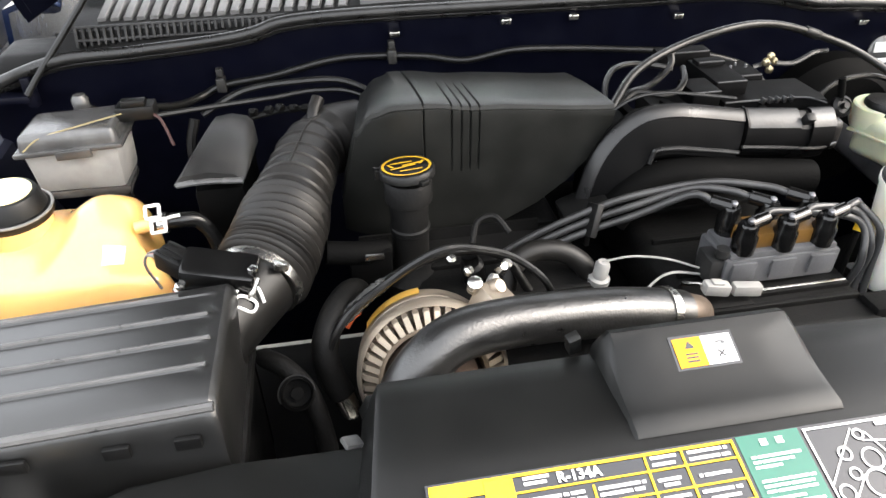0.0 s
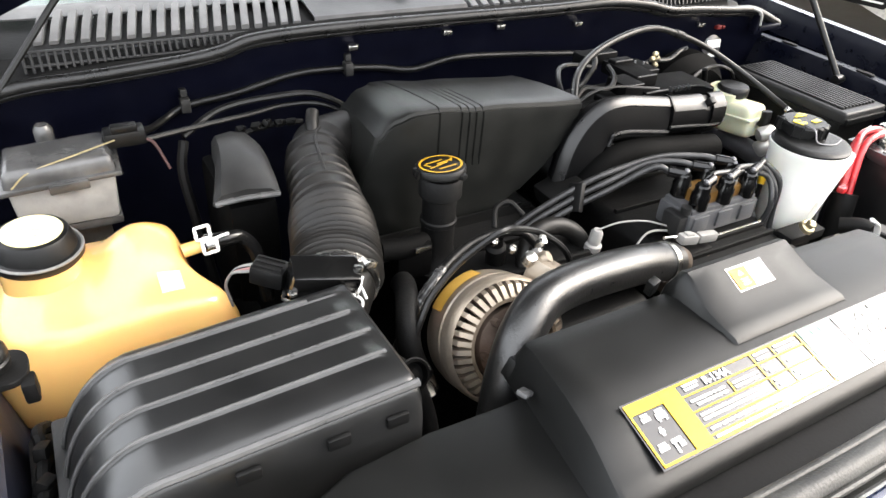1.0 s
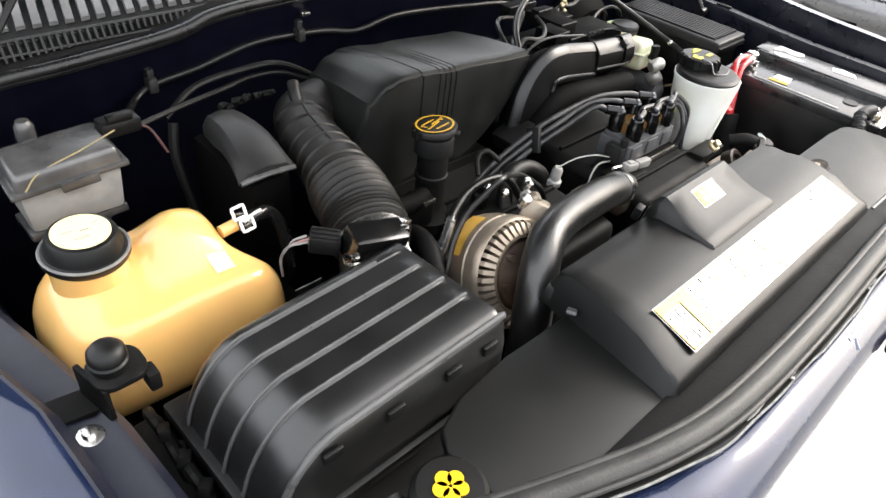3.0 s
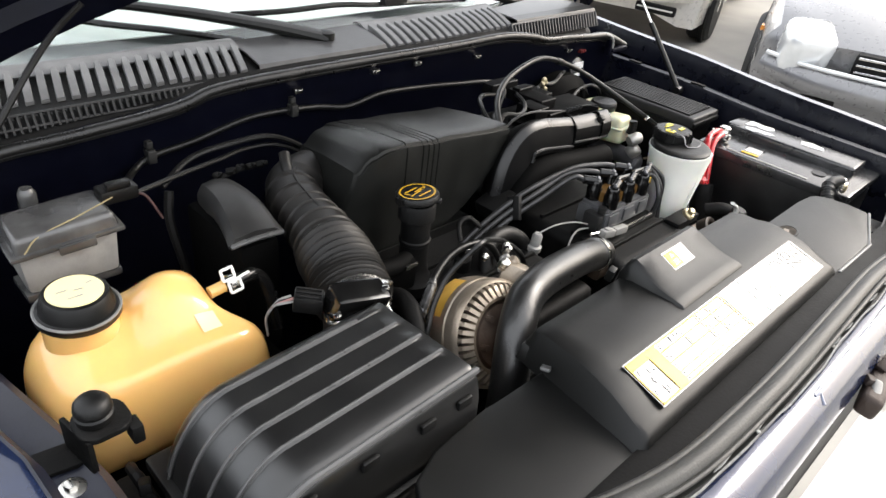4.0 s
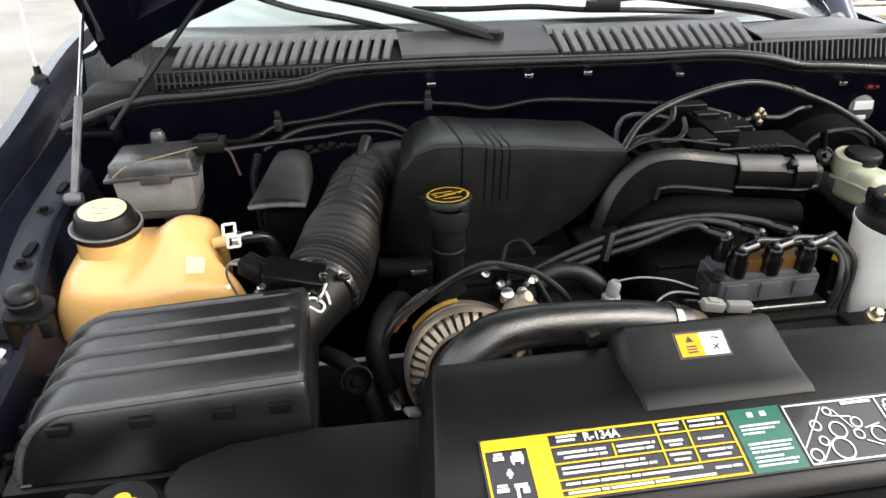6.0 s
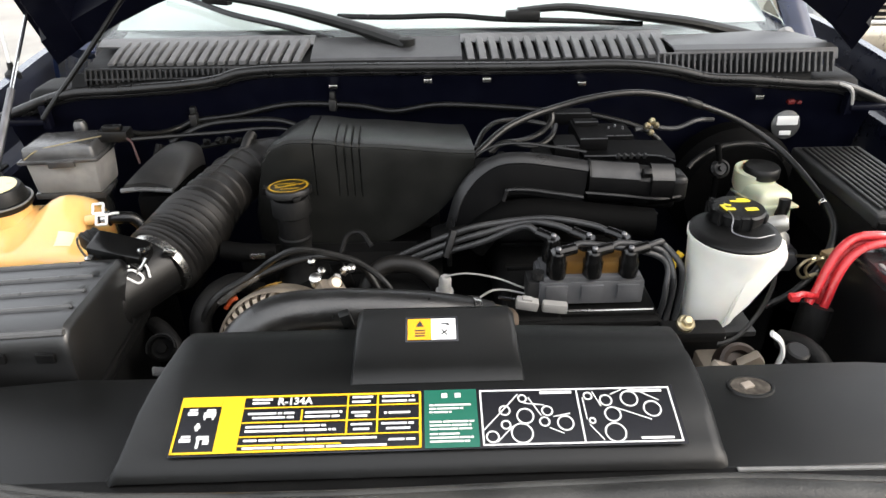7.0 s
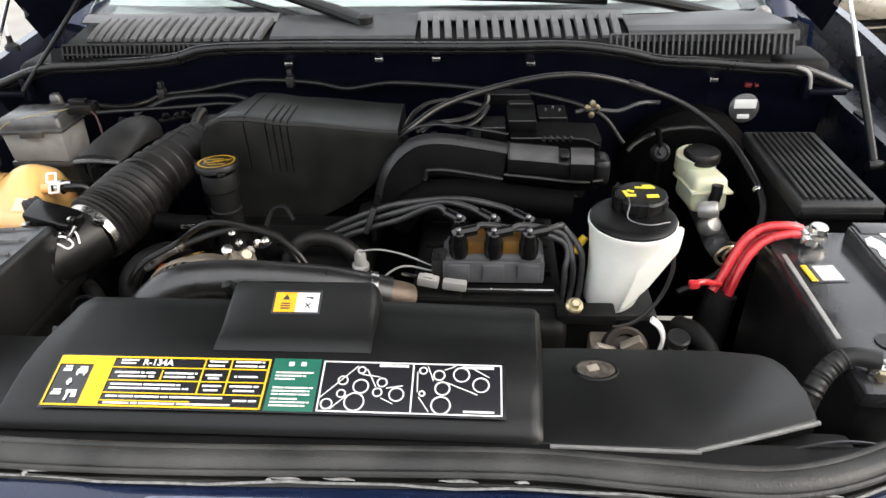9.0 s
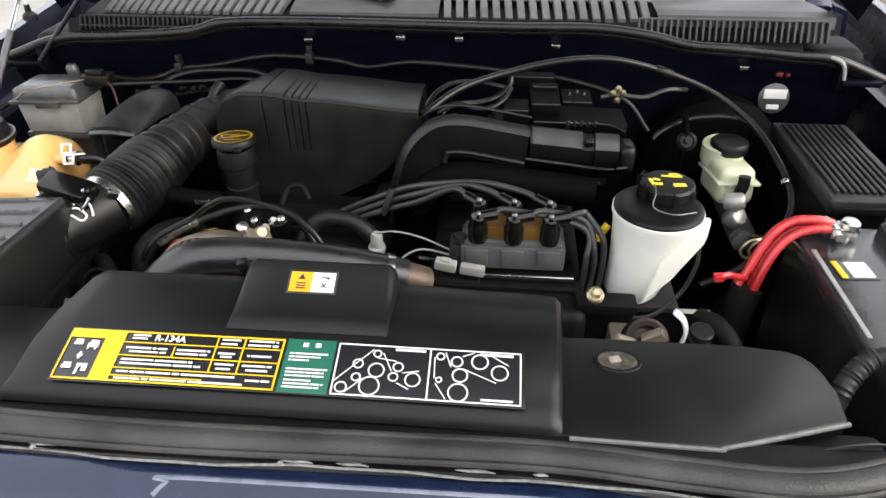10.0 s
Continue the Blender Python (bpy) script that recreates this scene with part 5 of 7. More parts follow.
CREST = smooth_path([(0.030, 0.533, 0.930), (0.036, 0.534, 0.956), (0.044, 0.536, 0.985), (0.056, 0.538, 1.010), (0.077, 0.540, 1.034), (0.106, 0.540, 1.051), (0.145, 0.541, 1.053), (0.19, 0.542, 1.046), (0.240, 0.540, 1.038)], 5)


def arch(i, dn, dy):
    """Beside the runner's crest: dn inwards across the arch, dy back from it."""
    a, b = CREST[max(i - 1, 0)], CREST[min(i + 1, len(CREST) - 1)]
    t = Vector((b.x - a.x, b.z - a.z)).normalized()
    c = CREST[i]
    return Vector((c.x + t.y * dn, c.y + dy, c.z - t.x * dn))


bm = B()
grid(bm, [[arch(i, *c) for c in ((0.040, 0.062), (0.022, 0.050), (0.008, 0.034), (-0.002, 0.020), (-0.0058, 0.011), (-0.0045, 0.006), (0.0055, -0.005), (0.010, -0.007), (0.022, -0.011), (0.036, -0.014), (0.052, -0.015), (0.060, -0.008))] for i in range(len(CREST))])
part("runner", thick(bm, 0.003), RUNNER, run)
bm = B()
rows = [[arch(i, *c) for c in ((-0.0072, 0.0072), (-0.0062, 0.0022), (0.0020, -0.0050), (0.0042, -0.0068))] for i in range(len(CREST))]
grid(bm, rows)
part("rim", thick(bm, 0.002), RIM, run, "glossy rim strip, sky sheen put into its colour")
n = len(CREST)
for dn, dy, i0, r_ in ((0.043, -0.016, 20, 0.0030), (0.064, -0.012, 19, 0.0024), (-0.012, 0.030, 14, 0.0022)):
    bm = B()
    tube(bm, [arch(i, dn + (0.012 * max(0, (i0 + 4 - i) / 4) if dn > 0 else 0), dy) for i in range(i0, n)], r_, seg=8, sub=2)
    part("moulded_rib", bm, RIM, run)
bm = B()
tube(bm, [(0.065, 0.515, 0.92), (0.09, 0.52, 0.950), (0.125, 0.522, 0.968), (0.18, 0.52, 0.970), (0.25, 0.518, 0.962), (0.34, 0.516, 0.952)], 0.024, seg=20, sub=8)
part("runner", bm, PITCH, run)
bm = B()
box(bm, (0.035, 0.530, 0.930), (0.062, 0.05, 0.03), 0.006, (0, -20, 0))
part("runner_flange", bm, PLASTIC, run)
bm = B()
box(bm, (0.225, 0.60, 0.985), (0.33, 0.09, 0.06), 0.012, seg=3)
deck = part("runner_deck", bm, RUNNER, run)
for k in range(4):
    part("rib", box(B(), (0.12 + 0.06 * k, 0.60, 1.018), (0.012, 0.085, 0.012), 0.003), RUNNER, deck)
thr = thing("throttle_duct", (0.31, 0.55, 0.93), "grey-black plastic throttle duct with a notched top", "duct")


def duct_piece(x0, x1, material, name, grow=0.0):
    """A stretch of the duct: flat top, a slanted face towards the front, rounded belly."""
    bm = B()
    rows = []
    for k in range(5):
        x = lerp(x0, x1, k / 4)
        t = 1.0455 - 0.085 * (x - 0.243) + grow
        b = 0.10 * max(0, x - 0.33)
        rows.append([(x, 0.598 + b, t - 0.055), (x, 0.592 + b, t - 0.034), (x, 0.575 + b, t - 0.014), (x, 0.552 + b, t - 0.001), (x, 0.545 + b - grow, t - 0.002), (x, 0.532 + b - grow, t - 0.015), (x, 0.5295 + b - grow, t - 0.019), (x, 0.527 + b - grow, t - 0.036), (x, 0.531 + b - grow, t - 0.054), (x, 0.545 + b, t - 0.066), (x, 0.58 + b, t - 0.068)])
    vs = grid(bm, [r_ + r_[:1] for r_ in rows])
    bmesh.ops.remove_doubles(bm, verts=bm.verts[:], dist=0.0001)
    bm.edges.ensure_lookup_table()
    bmesh.ops.holes_fill(bm, edges=[e for e in bm.edges if e.is_boundary], sides=0)
    ob = part(name, bm, RUNNER, thr)
    # strip over the slant, its colour carrying the reflected sky
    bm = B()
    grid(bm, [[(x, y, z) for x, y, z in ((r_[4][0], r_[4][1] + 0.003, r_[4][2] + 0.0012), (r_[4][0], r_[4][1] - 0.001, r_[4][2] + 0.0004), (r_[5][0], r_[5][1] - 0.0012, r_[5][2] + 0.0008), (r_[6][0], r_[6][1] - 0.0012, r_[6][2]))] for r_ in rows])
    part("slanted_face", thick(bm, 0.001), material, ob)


# duct plastic lightened to stand for sky mirrored in the slant
DUCT_FACE = shader("sheen_duct_face", (0.040, 0.040, 0.041), 0.36, dust=0.3, dust_col=(0.075, 0.075, 0.075), bump=0.12, spec=0.42)
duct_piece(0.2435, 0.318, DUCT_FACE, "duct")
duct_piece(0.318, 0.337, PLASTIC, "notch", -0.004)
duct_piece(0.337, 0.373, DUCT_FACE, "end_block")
duct_piece(0.2405, 0.2435, PLASTIC, "collar", 0.002)
bm = B()
box(bm, (0.327, 0.532, 1.030), (0.013, 0.012, 0.014), 0.003, (35, 0, 0))
part("vent_box", bm, PLASTIC, thr)
bm = B()
tube(bm, [(0.235, 0.522, 1.004), (0.29, 0.524, 0.997), (0.35, 0.530, 0.987), (0.39, 0.545, 0.983)], 0.0024, seg=8)
tube(bm, [(0.30, 0.520, 0.975), (0.35, 0.522, 0.966)], 0.0020, seg=8)
part("seam", bm, RIM, thr)
bm = B()
box(bm, (0.388, 0.572, 0.990), (0.030, 0.045, 0.045), 0.012, seg=3)
part("housing", bm, PLASTIC, thr)
# throttle plate, linkage covers and small boxes behind the runners
box_ = thing("throttle_linkage", (0.28, 0.68, 0.93), "black throttle linkage under a slotted cover", "linkage")
bm = B()
prism(bm, [(0.246, 0.598), (0.350, 0.596), (0.372, 0.590), (0.386, 0.578), (0.392, 0.60), (0.39, 0.66), (0.246, 0.67)], 1.016, 1.031, 0.003, 2)
slot = part("slotted_cover", bm, RUNNER, box_, "black slotted cover")
# lighter tube that draws the highlight along the cover's front
bm = B()
tube(bm, [(0.247, 0.598, 1.0305), (0.30, 0.597, 1.0305), (0.350, 0.5955, 1.0305), (0.370, 0.590, 1.030), (0.386, 0.579, 1.027)], 0.0016, seg=6)
part("edge", bm, RIM, slot, "edge line, its highlight put into the colour")
for k in range(5):
    part("tooth", box(B(), (0.300 + 0.0105 * k, 0.5955, 1.0305), (0.0052, 0.009, 0.008), 0.0015, (0, 25, 0)), RIM, slot)
for at_, size in (((0.2185, 0.622, 1.038), (0.040, 0.050, 0.022)), ((0.2655, 0.665, 1.040), (0.047, 0.090, 0.022)), ((0.2655, 0.69, 1.049), (0.042, 0.020, 0.016)), ((0.244, 0.732, 1.048), (0.080, 0.028, 0.022)), ((0.32, 0.70, 1.028), (0.05, 0.06, 0.016))):
    cb = part("cover_box", box(B(), at_, size, 0.003), RUNNER, box_)
    x, y, z = at_[0], at_[1] - size[1] / 2 + 0.001, at_[2] + size[2] / 2 - 0.001
    # highlight of each box, drawn as a lighter tube
    part("edge", tube(B(), [(x - size[0] * 0.46, y, z), (x + size[0] * 0.46, y, z)], 0.0013, seg=6), RIM, cb)
for x, y in ((0.309, 0.70), (0.322, 0.71), (0.333, 0.70)):
    part("linkage_pin", lathe(B(), [(0.002, 0), (0.002, 0.006), (0.001, 0.007)], (x, y, 1.034), seg=8), DULL_STEEL, box_)
bm = B()
box(bm, (0.28, 0.68, 0.95), (0.20, 0.10, 0.10), 0.01)
part("mount", bm, DARK, box_)
bm = B()
tube(bm, [(0.365, 0.73, 1.022), (0.393, 0.735, 1.025), (0.441, 0.74, 1.020), (0.479, 0.75, 1.030), (0.518, 0.77, 1.024)], 0.0040, seg=8)
part("vacuum_pipe", bm, PLUGWIRE, box_)
bm = B()
for x, y, z in ((0.384, 0.729, 1.028), (0.393, 0.733, 1.035), (0.402, 0.736, 1.026), (0.392, 0.728, 1.016)):
    lathe(bm, [(0.004, -0.003), (0.0062, 0.0), (0.0062, 0.004), (0.004, 0.007)], (x, y, z), (0.3, -0.5, 0.8), seg=6)
part("brass_fitting", bm, ZINC, box_, "brass coloured fitting")
for pts, r_ in (([(0.075, 0.60, 1.045), (0.086, 0.63, 1.056), (0.098, 0.65, 1.061), (0.115, 0.67, 1.063), (0.149, 0.69, 1.059), (0.196, 0.69, 1.051), (0.21, 0.69, 1.045)], 0.0042),
                ([(0.10, 0.61, 1.035), (0.118, 0.63, 1.041), (0.16, 0.66, 1.035), (0.188, 0.68, 1.038), (0.207, 0.69, 1.053), (0.210, 0.70, 1.066)], 0.0050),
                ([(0.095, 0.60, 1.04), (0.122, 0.61, 1.052), (0.154, 0.605, 1.047), (0.180, 0.612, 1.047), (0.199, 0.63, 1.054), (0.21, 0.66, 1.06)], 0.0042)):
    bm = B()
    tube(bm, pts, r_, seg=8)
    part("vacuum_pipe", bm, CABLE, box_)

# ---- oil filler ----
oil = thing("oil_filler", (-0.198, 0.487, 0.86), "black oil filler neck with a yellow marked cap", "oil filler")
bm = B()
lathe(bm, [(0.034, 0.0), (0.036, 0.02), (0.026, 0.03), (0.0225, 0.05), (0.0225, 0.085), (0.0245, 0.087), (0.0245, 0.092), (0.0225, 0.094), (0.0225, 0.125), (0.028, 0.129), (0.028, 0.15), (0.025, 0.155)], (-0.199, 0.492, 0.868), seg=28)
part("neck", bm, DARK, oil)
OAX = (-0.03, 0.08, 1)
oc = Vector((-0.1993, 0.4925, 1.0205))
bm = B()
lathe(bm, [(0.029, 0.006), (0.0325, 0.008), (0.0325, 0.0145), (0.031, 0.017), (0.0, 0.0175)], oc, OAX, seg=36)
for k in range(3):
    a = 2 * math.pi * k / 3 + 1.0
    box(bm, oc + Vector((0.0315 * math.cos(a), 0.0315 * math.sin(a), 0.0112)), (0.010, 0.011, 0.0065), 0.002, (0, 0, math.degrees(a)))
ocap = part("cap", bm, PLASTIC, oil)
oax = Vector(OAX).normalized()
bm = B()
q = Vector((0, 0, 1)).rotation_difference(oax).to_matrix()
rows = []
for k in range(33):
    a = 2 * math.pi * k / 32
    rows.append([oc + oax * 0.0182 + q @ Vector((rr * math.cos(a), rr * 0.92 * math.sin(a), 0)) for rr in (0.0255, 0.0285)])
grid(bm, rows)
for x, y, w, h, a in ((-0.005, 0.009, 0.026, 0.003, 8), (0.006, 0.0035, 0.022, 0.003, 14), (-0.004, -0.003, 0.030, 0.003, 16), (0.004, -0.012, 0.026, 0.003, 6), (-0.018, 0.002, 0.003, 0.010, 30), (0.018, 0.006, 0.003, 0.010, -30)):
    c_, s_ = math.cos(radians(a)), math.sin(radians(a))
    vs = [bm.verts.new(oc + oax * 0.0183 + q @ Vector((x + c_ * i * w / 2 - s_ * j * h / 2, y + s_ * i * w / 2 + c_ * j * h / 2, 0))) for i, j in ((-1, -1), (1, -1), (1, 1), (-1, 1))]
    bm.faces.new(vs)
part("cap_symbol", bm, OIL_YELLOW, ocap, "yellow oval oil symbol")
pv = thing("vacuum_valve", (-0.25, 0.465, 0.90), "small black valve with a bright screw", "valve")
bm = B()
tube(bm, [(-0.30, 0.46, 0.955), (-0.262, 0.462, 0.948), (-0.23, 0.475, 0.940)], 0.014, seg=16)
box(bm, (-0.25, 0.47, 0.925), (0.05, 0.03, 0.05), 0.006)
part("body", bm, PITCH, pv)
bm = B()
box(bm, (-0.246, 0.445, 0.952), (0.022, 0.004, 0.007), 0.001)
part("screw", bm, STEEL, pv)

# ---- alternator ----
alt = thing("alternator", (-0.23, 0.31, 0.82), "brown-grey weathered alternator with vent slots and a yellow label", "alternator")
AC, AX = Vector((-0.202, 0.302, 0.896)), Vector((-0.05, -0.90, 0.43)).normalized()
AR = 1.13
bm = B()
lathe(bm, [(r_ * AR, h_) for r_, h_ in ((0.045, -0.085), (0.063, -0.08), (0.068, -0.07), (0.070, -0.055), (0.070, -0.032), (0.0685, -0.030), (0.0685, -0.027), (0.0705, -0.025), (0.0705, -0.014), (0.0695, -0.008), (0.066, -0.004), (0.063, -0.010), (0.061, -0.024), (0.048, -0.024))], AC, AX, seg=48)
part("housing", bm, ALUM, alt)
q = Vector((0, 0, 1)).rotation_difference(AX).to_matrix()
RIB_METAL = shader("bare_rib_metal", (0.40, 0.34, 0.27), 0.42, 0.7, dust=0.3, dust_col=(0.18, 0.135, 0.09), bump=0.2)
for k in range(40):
    a = 2 * math.pi * k / 40
    bm = B()
    m = Matrix.Translation(AC) @ q.to_4x4() @ Matrix.Rotation(a, 4, "Z")
    vs = bmesh.ops.create_cube(bm, size=1)["verts"]
    for v in vs:
        lean = -0.010 if v.co.z > 0 else 0.006
        v.co = m @ Vector((AR * (0.0585 + v.co.x * 0.016) + (0.4 * lean if v.co.x > 0 else 0), v.co.y * 0.0060, -0.003 + v.co.z * 0.016 + (0.005 if v.co.x < 0 else -0.003)))
    part("vent_rib", bm, RIB_METAL, alt)
bm = B()
lathe(bm, [(r_ * AR, h_) for r_, h_ in ((0.0515, -0.016), (0.0515, 0.006), (0.0500, 0.009), (0.0470, 0.010), (0.0455, 0.006), (0.0445, -0.012))], AC, AX, seg=44)
part("vent_collar", bm, shader("stained_cast_metal", (0.20, 0.155, 0.11), 0.5, 0.55, dust=0.5, dust_col=(0.09, 0.065, 0.045), bump=0.3), alt)
bm = B()
lathe(bm, [(0.049, -0.02), (0.049, -0.004), (0.045, 0.006), (0.020, 0.012), (0.018, 0.02)], AC, AX, seg=36)
for k in range(6):
    a = 2 * math.pi * k / 6
    lathe(bm, [(0.005, 0), (0.005, 0.012)], AC + q @ Vector((0.040 * math.cos(a), 0.040 * math.sin(a), 0.006)), AX, seg=8)
part("end_cap", bm, shader("rusty_iron", (0.10, 0.06, 0.04), 0.6, 0.5, dust=0.3, bump=0.3), alt)
bm = B()
rows = []
for k in range(8):
    a = radians(lerp(92, 142, k / 7))
    rows.append([AC + q @ Vector((0.0713 * AR * math.cos(a), 0.0713 * AR * math.sin(a), h)) for h in (-0.066, -0.040)])
grid(bm, rows)
part("label", bm, shader("aged_yellow_label", (0.62, 0.36, 0.05), 0.5, dust=0.25, bump=0.0), alt, "aged yellow paper label")
bm = B()
box(bm, AC + Vector((0.070, 0.045, 0.050)), (0.036, 0.036, 0.035), 0.006, (10, 20, 30))
lathe(bm, [(0.010, 0), (0.010, 0.022), (0.007, 0.026)], AC + Vector((0.066, 0.062, 0.052)), (0.5, -0.5, 0.7), seg=14)
part("mounting_ear", bm, ALUM, alt)
bm = B()
lathe(bm, [(0.008, 0), (0.008, 0.014), (0.005, 0.016)], AC + Vector((0.052, 0.055, 0.065)), (0, -0.4, 1), seg=10)
part("stud", bm, STEEL, alt)
for i, (x, y, z) in enumerate(((-0.164, 0.411, 0.962), (-0.107, 0.387, 0.965), (-0.148, 0.392, 0.958))):
    bm = B()
    lathe(bm, [(0.005, -0.004), (0.0058, 0.003), (0.003, 0.006)], (x, y, z), (0.1, -0.4, 1), seg=10)
    part("terminal_nut", bm, STEEL, alt)
bm = B()
tube(bm, [(-0.31, 0.345, 0.90), (-0.296, 0.352, 0.928), (-0.277, 0.365, 0.945), (-0.236, 0.384, 0.962), (-0.205, 0.381, 0.986), (-0.176, 0.380, 0.999), (-0.141, 0.396, 0.984), (-0.094, 0.403, 0.960), (-0.056, 0.391, 0.925), (-0.045, 0.38, 0.87)], 0.0044, seg=8, sub=8)
solo("alternator_cable", bm, CABLE, "black cable looping over the alternator", "cable", "alternator cables")
ac = thing("alternator_loom", (-0.20, 0.42, 0.87), "dusty wiring loom behind the alternator with a grey sleeve", "loom")
bm = B()
tube(bm, [(-0.32, 0.37, 0.87), (-0.298, 0.372, 0.915), (-0.269, 0.386, 0.937), (-0.234, 0.410, 0.944), (-0.19, 0.428, 0.953), (-0.145, 0.433, 0.956), (-0.10, 0.428, 0.945), (-0.07, 0.415, 0.90)], 0.0058, seg=10, sub=8)
part("loom", bm, CABLE, ac)
bm = B()
tube(bm, [(-0.290, 0.376, 0.923), (-0.262, 0.391, 0.939), (-0.240, 0.406, 0.944)], 0.0078, seg=10, sub=8, shape=lambda u: 1 + 0.10 * math.sin(u * 60))
part("sleeve", bm, GREY_LID, ac, "ribbed grey sleeve")
bm = B()
tube(bm, [(-0.286, 0.389, 0.902), (-0.278, 0.393, 0.912), (-0.270, 0.398, 0.914)], 0.0035, seg=8)
part("orange_lead", bm, shader("orange_lead", (0.55, 0.10, 0.03), 0.45), ac, "stub of an orange lead")

# ---- upper radiator hose ----
rh = thing("radiator_hose", (-0.12, 0.28, 0.80), "thick black rubber radiator hose with a dull sheen", "hose")
bm = B()
tube(bm, [(0.075, 0.328, 0.916), (0.045, 0.324, 0.926), (-0.01, 0.316, 0.942), (-0.08, 0.306, 0.955), (-0.14, 0.295, 0.964), (-0.187, 0.281, 0.966), (-0.222, 0.262, 0.950), (-0.246, 0.244, 0.918), (-0.260, 0.231, 0.872), (-0.268, 0.224, 0.80)], 0.0255, seg=24, sub=8, shape=lambda u: 1 + 0.02 * math.sin(u * 9))
part("hose", bm, HOSE_SHINE, rh)
bm = B()
tube(bm, [(0.06, 0.325, 0.921), (0.085, 0.331, 0.912), (0.10, 0.338, 0.902)], 0.022, seg=20)
box(bm, (0.135, 0.347, 0.872), (0.13, 0.05, 0.030), 0.008, (8, 6, 4))
lathe(bm, [(0.010, 0), (0.010, 0.008), (0.006, 0.010)], (0.168, 0.338, 0.885), (0.1, -0.3, 1), seg=6)
part("thermostat_neck", bm, shader("brown_cast_metal", (0.14, 0.105, 0.078), 0.5, 0.5, dust=0.4, dust_col=(0.09, 0.068, 0.048), bump=0.3), rh, "bare aluminium thermostat neck")
bm = B()
lathe(bm, [(0.0268, -0.005), (0.0282, -0.005), (0.0282, 0.005), (0.0268, 0.005)], (0.052, 0.325, 0.924), (-0.93, -0.12, 0.25), seg=28)
part("clip_band", bm, STEEL, rh)
hh = thing("heater_hose", (-0.30, 0.35, 0.74), "thick black rubber hose with a bright pipe end", "hose")
bm = B()
tube(bm, [(-0.262, 0.47, 0.885), (-0.277, 0.435, 0.915), (-0.293, 0.395, 0.928), (-0.306, 0.365, 0.920), (-0.311, 0.352, 0.899), (-0.307, 0.345, 0.875), (-0.298, 0.338, 0.852)], 0.0145, seg=16, sub=8)
part("hose", bm, DARK, hh)
bm = B()
lathe(bm, [(0.012, -0.004), (0.012, 0.026), (0.0105, 0.030)], (-0.298, 0.338, 0.855), (0.28, -0.24, -0.93), seg=18)
part("pipe_end", bm, STEEL, hh, "bright bare metal pipe end")
bm = B()
tube(bm, [(-0.375, 0.36, 0.90), (-0.352, 0.335, 0.905), (-0.330, 0.310, 0.890), (-0.318, 0.285, 0.84), (-0.316, 0.27, 0.76)], 0.0105, seg=14, sub=8)
solo("lower_hose", bm, DARK, "worn black hose in the gap by the air box", "hose")
lp = thing("lamp_plug", (-0.345, 0.285, 0.86), "round dark connector in the gap by the air box", "connector")
bm = B()
lathe(bm, [(0.010, -0.05), (0.012, 0.0), (0.017, 0.003), (0.017, 0.010), (0.014, 0.012), (0.013, 0.004), (0.006, 0.003), (0.006, 0.008)], (-0.339, 0.292, 0.912), (0.15, -0.75, 0.64), seg=26)
part("socket", bm, PITCH, lp)
bm = B()
tube(bm, [(-0.338 + 0.0175 * math.cos(a), 0.284 + 0.0115 * math.sin(a), 0.919 + 0.013 * math.sin(a)) for a in [2 * math.pi * k / 14 for k in range(9)]], 0.0014, seg=6, sub=2)
part("rim", bm, DARK, lp)

# ---- ignition coil pack and plug wires ----
coil = thing("ignition_coil", (0.22, 0.40, 0.88), "grey ignition coil pack with six black boots", "ignition coil")
bm = B()
box(bm, (0.219, 0.402, 0.925), (0.144, 0.062, 0.036), 0.004)
box(bm, (0.183, 0.402, 0.944), (0.062, 0.056, 0.012), 0.003)
box(bm, (0.253, 0.402, 0.944), (0.066, 0.056, 0.012), 0.003)
for x in (0.170, 0.219, 0.268):
    box(bm, (x, 0.370, 0.927), (0.030, 0.004, 0.024), 0.001)
part("core", bm, COIL, coil)
bm = B()
box(bm, (0.219, 0.402, 0.958), (0.10, 0.04, 0.022), 0.004)
part("tower_base", bm, BRONZE, coil, "brown epoxy tower base")
bm = B()
box(bm, (0.225, 0.378, 0.898), (0.165, 0.04, 0.006), 0.001)
part("bracket", bm, DARK, coil)
bm = B()
tube(bm, [(0.145, 0.364, 0.9015), (0.305, 0.364, 0.9015)], 0.0018, seg=6)
part("bracket_edge", bm, STEEL, coil, "bright worn bracket edge")
bm = B()
box(bm, (0.142, 0.392, 0.925), (0.022, 0.034, 0.034), 0.005)
lathe(bm, [(0.008, 0), (0.008, 0.01)], (0.146, 0.382, 0.945), seg=12)
part("side_plug", bm, DUCT, coil)
boots = []
for row, y in ((0, 0.383), (1, 0.420)):
    for k, x in enumerate((0.170, 0.219, 0.268)):
        bm = B()
        lathe(bm, [(0.0135, 0.0), (0.0140, 0.022), (0.0115, 0.026), (0.0115, 0.034), (0.0095, 0.038)], (x, y, 0.948), seg=18)
        tipd = Vector((-0.55, 0.45, 0.05)) if row else Vector((0.72, 0.22, 0.05))
        tip = Vector((x, y, 0.984))
        tube(bm, [tip, tip + tipd * 0.016, tip + tipd * 0.034], 0.0082, seg=12, sub=4)
        bt = part("boot", bm, PLASTIC_GLOSS, coil)
        bm = B()
        lathe(bm, [(0.0036, 0), (0.0040, 0.004), (0.002, 0.006)], tip + Vector((0, -0.002, 0.004)), (0, -0.2, 1), seg=10)
        part("boot_clip", bm, DULL_STEEL, bt)
        boots.append(tip + tipd * 0.030)
